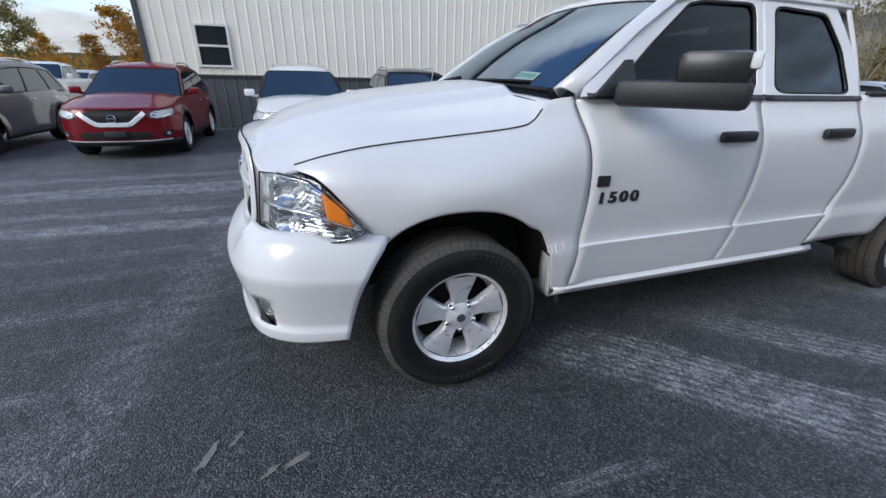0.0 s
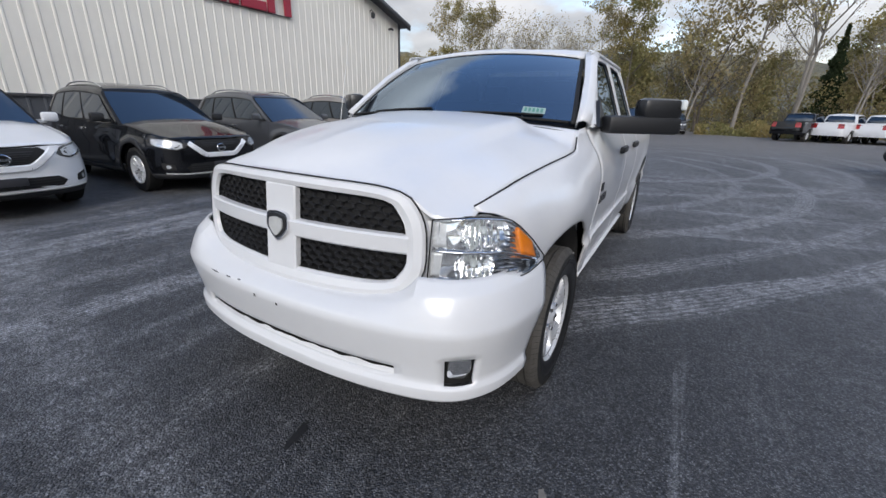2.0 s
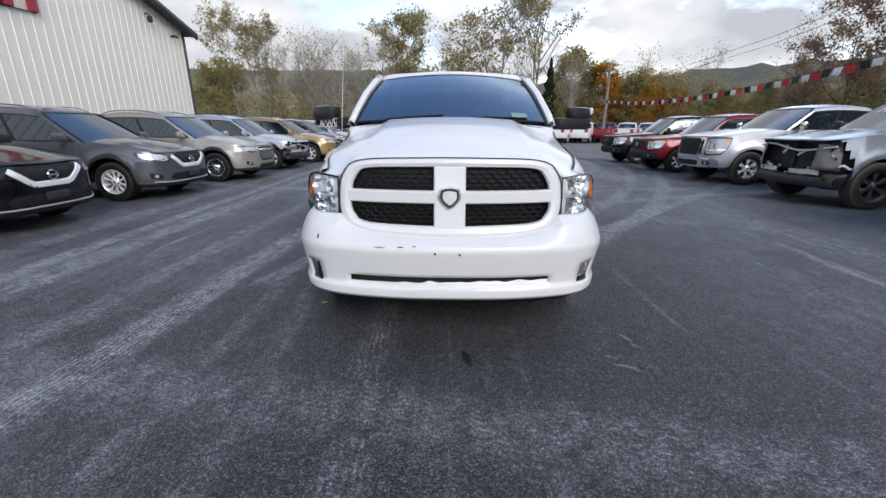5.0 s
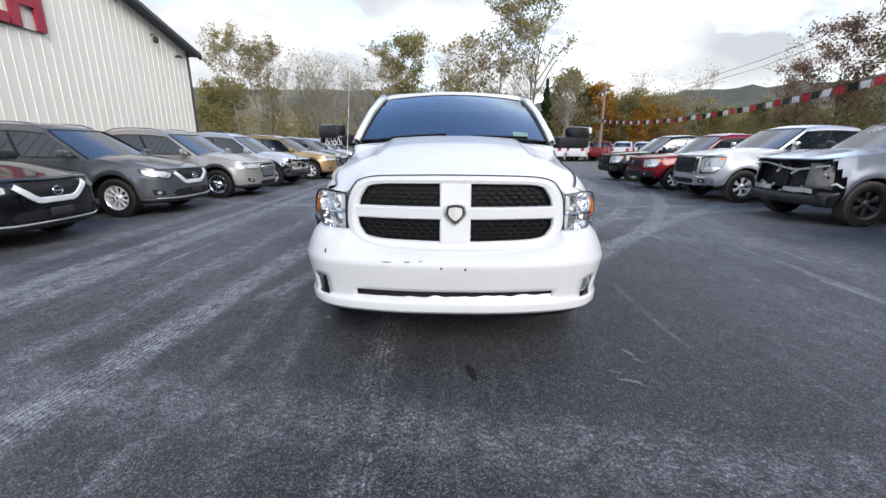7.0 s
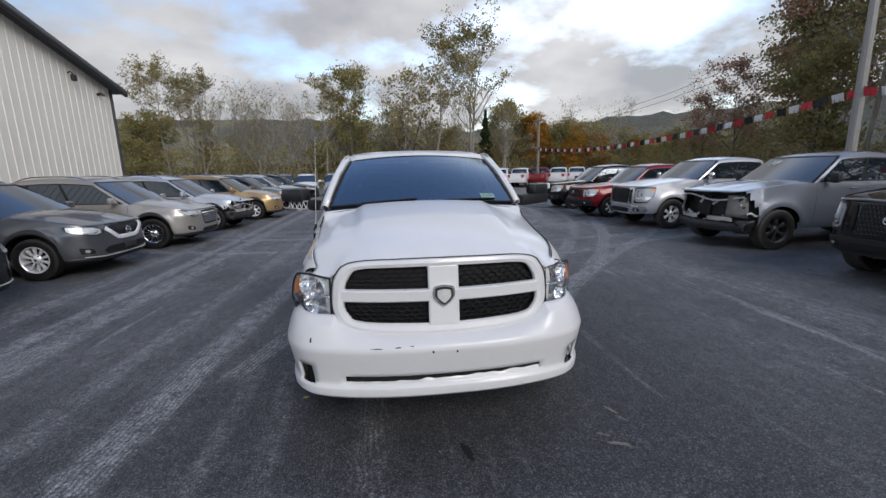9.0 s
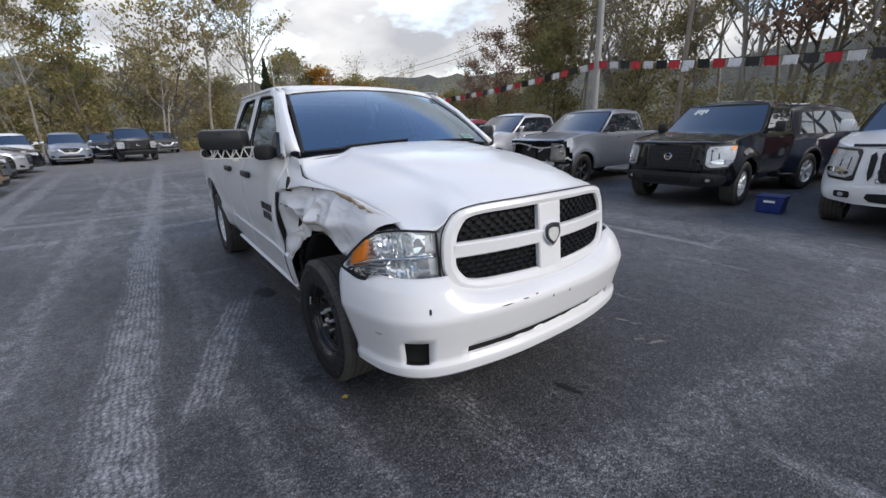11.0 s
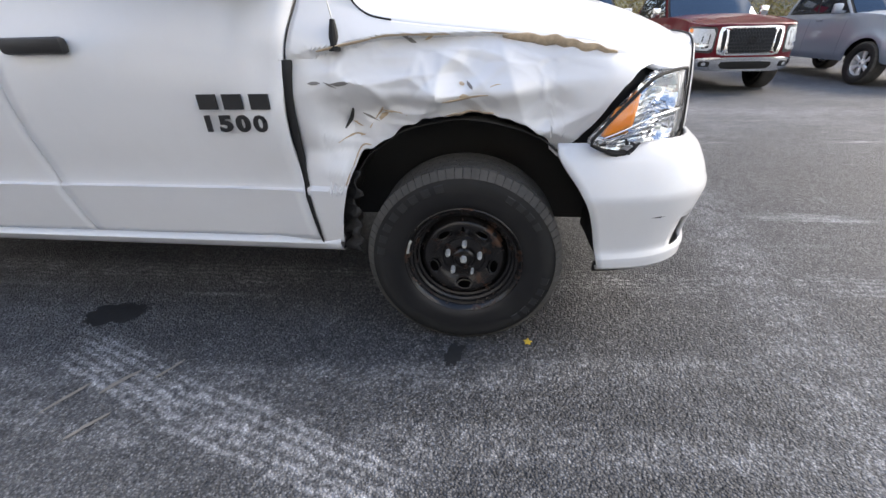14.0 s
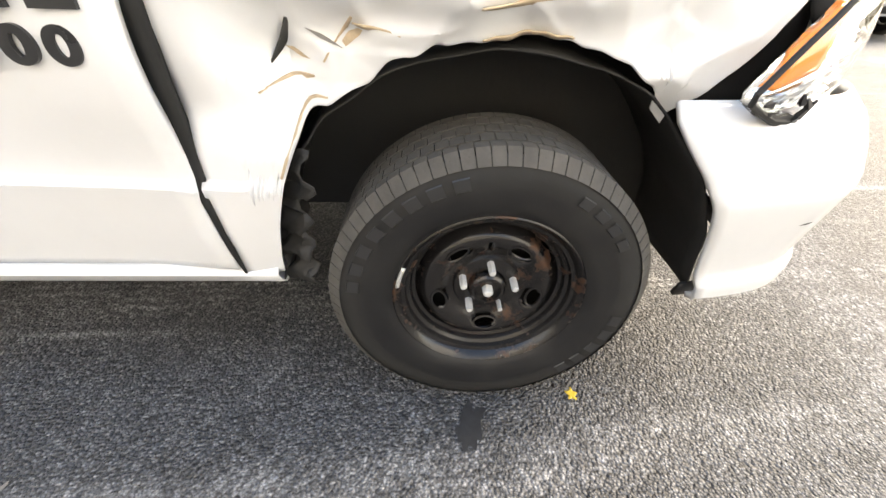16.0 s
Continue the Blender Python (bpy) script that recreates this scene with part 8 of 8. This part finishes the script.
for x, y, kind, sc in ((-48, -24, "round", 0.7), (-54, -20, "gold", 0.6), (-50, -30, "brown", 0.7), (-44, -14, "gold", 0.75), (-46, -9, "bare", 0.7), (-56, -35, "round", 0.7), (-62, -28, "gold", 0.7), (-60, -44, "brown", 0.8), (-40, -48, "round", 0.9), (-28, -55, "brown", 0.9), (-52, -12, "round", 0.55), (-58, -16, "brown", 0.6)):
    plant(kind, x, y, sc)

# thick undergrowth along the edges
def undergrowth(name, label, n, place, mat, size):
    r = random.Random(len(name) + n)
    bm = bmesh.new()
    for _ in range(n):
        p = place(r)
        # thickets with darker hollows between them
        if noise.noise(p * 0.6) < -0.08 and r.random() < 0.85:
            continue
        leaf(bm, p, size, r)
    tagged(part(name, bm, mat, angle=180, recalc=False), label, "bushes", kind="stuff")


def edge_far(r):
    x = r.uniform(-40, 34)
    h = 5.2 + 2.6 * noise.noise(Vector((x * 0.3, 1, 0))) + 2.2 * noise.noise(Vector((x * 1.1, 4, 0)))
    if x > 14:
        h *= max(0.35, 1 - (x - 14) / 6)
    z = h * r.random() ** 1.25
    return Vector((x, 46 + 6 * r.random() + 2.5 * noise.noise(Vector((x * 0.25, z * 0.5, 3))), z))


def edge_side(r):
    y = r.uniform(-36, 48)
    h = 3.4 + 2.2 * noise.noise(Vector((y * 0.3, 7, 0))) + 1.2 * noise.noise(Vector((y * 1.1, 2, 0)))
    z = h * r.random() ** 1.1
    return Vector((24.5 + 6 * r.random() + max(0, y - 15) * 0.12 + 2 * noise.noise(Vector((y * 0.3, z * 0.5, 9))), y, z))


def edge_low(r):
    x = r.uniform(2, 12)
    return Vector((x, 40 + 3 * r.random(), 1.5 * r.random() ** 1.6 * (0.6 + 0.6 * noise.noise(Vector((x * 0.7, 2, 8))))))


def edge_corner(r):
    x = r.uniform(-75, -36)
    return Vector((x, -26 - 8 * r.random() + 0.5 * (x + 60), 3.0 * r.random() ** 1.3))


undergrowth("undergrowth", "brown brush and saplings below the far trees", 26000, edge_far, LEAF_BROWN, 0.17)
undergrowth("undergrowth", "olive saplings below the far trees", 15000, edge_far, LEAF_GREEN, 0.16)
undergrowth("undergrowth", "olive green brush behind the trucks", 26000, edge_side, LEAF_GREEN, 0.125)
undergrowth("undergrowth", "brown and golden brush behind the trucks", 22000, edge_side, LEAF_BROWN, 0.125)
undergrowth("undergrowth", "low green bushes at the lot's edge", 4500, edge_low, LEAF_GREEN, 0.14)
undergrowth("undergrowth", "yellowing brush beyond the building", 5000, edge_corner, LEAF_GOLD, 0.24)


def wooded_material(name, a, b, c):
    s = Nodes(name)
    f = s.ramp(s.noise(0.35, 9, 0.8), (0.35, 0.0), (0.65, 1.0))
    g = s.noise(0.012, 3)
    s.set(Base_Color=s.mix(s.ramp(g, (0.45, 0), (0.6, 1)), s.mix(f, a, b), c), Roughness=0.95, Specular_IOR_Level=0.1)
    s.bump(s.noise(0.25, 6, 0.7), 1.0, 3.0)
    return s.m


def hill(name, label, dist, height, mat, seed, az0=-75, az1=130):
    bm = bmesh.new()

    def f(a, v):
        q = radians(a)
        h = height * (0.75 + 0.5 * noise.noise(Vector((a * 0.03, seed, 0))) + 0.06 * noise.noise(Vector((a * 0.5, seed, 3))))
        d = dist * (1 + 0.35 * v)
        return (math.sin(q) * d, math.cos(q) * d, -1 + h * math.sin(v * math.pi / 2) + 1.2 * noise.noise(Vector((a * 1.3, v * 9, seed))) * (v > 0))

    grid(bm, steps(az0, az1, 160), steps(0, 1, 14), f)
    tagged(part(name, bm, mat), label, "hills", kind="structure")


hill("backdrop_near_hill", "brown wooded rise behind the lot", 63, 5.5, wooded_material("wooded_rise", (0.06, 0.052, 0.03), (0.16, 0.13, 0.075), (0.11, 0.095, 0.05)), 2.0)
# haze is put into the far hill's paler, greyer colours
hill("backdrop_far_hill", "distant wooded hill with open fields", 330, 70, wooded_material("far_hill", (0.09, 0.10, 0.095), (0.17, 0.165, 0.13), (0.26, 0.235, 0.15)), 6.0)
hill("backdrop_back_hill", "wooded hill on the other side", 150, 12, wooded_material("back_hill", (0.06, 0.06, 0.03), (0.14, 0.11, 0.05), (0.10, 0.09, 0.04)), 9.0, 130, 285)

# ---- poles, wires and flags ----
POLE_WOOD = bark_material("weathered_pole_wood", (0.18, 0.145, 0.11), (0.34, 0.29, 0.24))
POLE_GREY = plain("grey_pole", (0.32, 0.31, 0.29), 0.6, 0.1, 0.15, 5)
FLAG_RED = plain("red_pennant", (0.5, 0.02, 0.03), 0.6)
FLAG_WHITE = plain("white_pennant", (0.72, 0.72, 0.72), 0.6)
FLAG_BLACK = plain("black_pennant", (0.012, 0.012, 0.012), 0.6)
WIRE = plain("wire", (0.02, 0.02, 0.02), 0.6)


def pole(x, y, h, mat, label, arm=False, lamp=False, tilt=(0, 0)):
    p = thing("utility_pole", label, "pole")
    bm = bmesh.new()
    tube(bm, [(x, y, -0.2), (x + tilt[0] * 0.5, y + tilt[1] * 0.5, h * 0.5), (x + tilt[0], y + tilt[1], h)], [0.15, 0.13, 0.1], 10)
    part("shaft", bm, mat, p)
    if arm:
        bm = bmesh.new()
        box(bm, (x + tilt[0], y + tilt[1], h - 0.5), (0.1, 2.2, 0.12))
        part("crossarm", bm, POLE_WOOD, p)
    if lamp:
        bm = bmesh.new()
        rounded_box(bm, (x - 0.25, y - 0.2, 4.4), (0.2, 0.35, 0.25), 0.04)
        rounded_box(bm, (x - 0.25, y + 0.25, 4.6), (0.2, 0.3, 0.25), 0.04)
        part("lamp_head", bm, VINYL, p)
    return p


pole(14.4, 8.3, 9.0, POLE_GREY, "grey pole that carries the flags", tilt=(0.1, 0.15))
pole(14.5, 37.0, 6.95, POLE_WOOD, "brown wooden pole at the flags' end", arm=True)
pole(14.6, -16.0, 8.0, POLE_GREY, "grey pole further along the flags")
pole(24.6, 9.4, 10.5, POLE_WOOD, "brown wooden pole with white lamps", lamp=True)
pole(31.0, 62.0, 9.5, POLE_WOOD, "wooden power pole beyond the lot", arm=True)


def flag_line(a, b, sag, n):
    s = thing("flag_string", "string of red, white and black pennants", "bunting", "pennant strings")
    a, b = Vector(a), Vector(b)

    def at(t):
        p = a.lerp(b, t)
        p.z -= sag * 4 * t * (1 - t)
        return p

    bm = bmesh.new()
    tube(bm, [at(t) for t in steps(0, 1, 40)], 0.012, 4)
    part("cord", bm, WIRE, s)
    for i in range(n):
        t0, t1 = (i + 0.08) / n, (i + 0.86) / n
        bm = bmesh.new()
        k = 7
        sway = 0.05 * math.sin(i * 1.7)
        fringe = i % 3 == 1
        rows = []
        for j in range(k + 1):
            p = at(t0 + (t1 - t0) * j / k)
            w = Vector((0.03 * math.sin(j * 1.9 + i) + sway, 0, 0))
            rows.append([bm.verts.new(p), bm.verts.new(p + w * 0.4 + Vector((0, 0, -0.11))), p + w + Vector((0, 0, -0.27 - 0.02 * math.sin(j * 2.3 + i)))])
        for a_, b_ in zip(rows, rows[1:]):
            bm.faces.new((a_[0], b_[0], b_[1], a_[1]))
            e = a_[2].lerp(b_[2], 0.7) if fringe else b_[2]
            bm.faces.new((a_[1], b_[1], bm.verts.new(e), bm.verts.new(a_[2])))
        part("pennant", bm, (FLAG_RED, FLAG_WHITE, FLAG_BLACK)[i % 3], s, ("red pennant", "white fringed pennant", "black pennant")[i % 3], recalc=False)
    return s


flag_line((14.4, 8.3, 4.02), (14.5, 37.0, 3.9), 0.75, 60)
flag_line((14.4, 8.3, 4.02), (14.6, -16.0, 4.1), 0.85, 51)
bm = bmesh.new()
for z in (9.4, 10.0):
    tube(bm, [(24.6, 9.4, z), (27.8, 36, z - 1.0), (31.0, 62.0, z - 0.9)], 0.02, 4)
    tube(bm, [(24.6, 9.4, z), (26, -20, z - 0.6), (27, -45, z)], 0.02, 4)
tagged(part("power_line", bm, WIRE), "thin black overhead wires", "wire")

# ---- small things on the ground ----
BLUE_BIN = plain("blue_plastic", (0.012, 0.03, 0.16), 0.4)
c = thing("storage_tote", "dark blue plastic tote beside the black pickup", "tote")
bm = bmesh.new()
box(bm, (6.9, -0.22, 0.13), (0.3, 0.36, 0.26), taper=1.08)
part("tub", bm, BLUE_BIN, c, bevel=0.02)
bm = bmesh.new()
rounded_box(bm, (6.9, -0.22, 0.28), (0.35, 0.41, 0.05), 0.015)
part("lid", bm, BLUE_BIN, c, bevel=0.0)
bm = bmesh.new()
rounded_box(bm, (6.738, -0.22, 0.2), (0.012, 0.16, 0.04), 0.004)
part("label_strip", bm, PAPER, c)

OIL = Nodes("oil_stain")
OIL.set(Base_Color=OIL.mix(OIL.noise(40, 5, 0.7), (0.006, 0.006, 0.007), (0.035, 0.035, 0.036)), Roughness=0.5)
OIL = OIL.m
YELLOW_LEAF = plain("yellow_leaf", (0.55, 0.38, 0.04), 0.6)
PALE_SCRAPE = plain("pale_scrape", (0.20, 0.185, 0.165), 0.9, 0, 0.4, 30)


def blot(name, label, x, y, rx, ry, turn, mat, seed, z=0.0045, rough=0.35, cat="stain"):
    bm = bmesh.new()
    cs, sn = math.cos(radians(turn)), math.sin(radians(turn))
    pts = []
    for q in steps(0, 2 * math.pi, 40)[:-1]:
        k = 1 + rough * noise.noise(Vector((math.cos(q) * 2.2, math.sin(q) * 2.2, seed))) + rough * 0.5 * noise.noise(Vector((math.cos(q) * 6, math.sin(q) * 6, seed)))
        a, b = math.cos(q) * rx * k, math.sin(q) * ry * k
        pts.append((x + a * cs - b * sn, y + a * sn + b * cs))
    patch(bm, pts, lambda a, b: (a, b, z), 2, n=48)
    tagged(part(name, bm, mat), label, cat)


blot("oil_stain", "black oil stain on the asphalt", -0.95, 1.74, 0.085, 0.14, 10, OIL, 1.0)
blot("oil_stain", "small dark stain beside the wheel", -1.09, 0.03, 0.035, 0.07, 80, OIL, 2.0, rough=0.7)
blot("oil_stain", "thin black tar mark before the bumper", 0.11, -1.05, 0.022, 0.10, 15, OIL, 3.0, rough=0.8)
for x, y, rx, ry, turn, sd in ((1.19, -0.78, 0.014, 0.07, 25, 4), (1.06, -1.12, 0.016, 0.07, 70, 5), (1.21, -0.88, 0.01, 0.05, 40, 6), (-1.35, 1.35, 0.01, 0.08, 60, 7), (-1.45, 1.5, 0.008, 0.1, 65, 8), (1.0, -1.02, 0.01, 0.045, 60, 9), (-1.28, 1.2, 0.008, 0.06, 62, 10), (-1.55, 1.3, 0.008, 0.06, 58, 11)):
    blot("scrape_mark", "pale scrape in the asphalt", x, y, rx, ry, turn, PALE_SCRAPE, sd, rough=0.9)
for x, y, s_, tn in ((-0.995, -0.285, 0.022, 20),):
    bm = bmesh.new()
    pts = []
    for k in range(10):
        q = 2 * math.pi * k / 10
        r = s_ * (1.25 if k % 2 == 0 else 0.6)
        pts.append((x + math.cos(q + tn) * r, y + math.sin(q + tn) * r * 0.8))
    patch(bm, pts, lambda a, b: (a, b, 0.008 + 0.25 * abs(a - x) + 0.1 * abs(b - y)), 2, n=30)
    tagged(part("fallen_leaf", bm, YELLOW_LEAF, solid=0.001), "small yellow fallen leaf on the asphalt", "leaf", "fallen leaves")
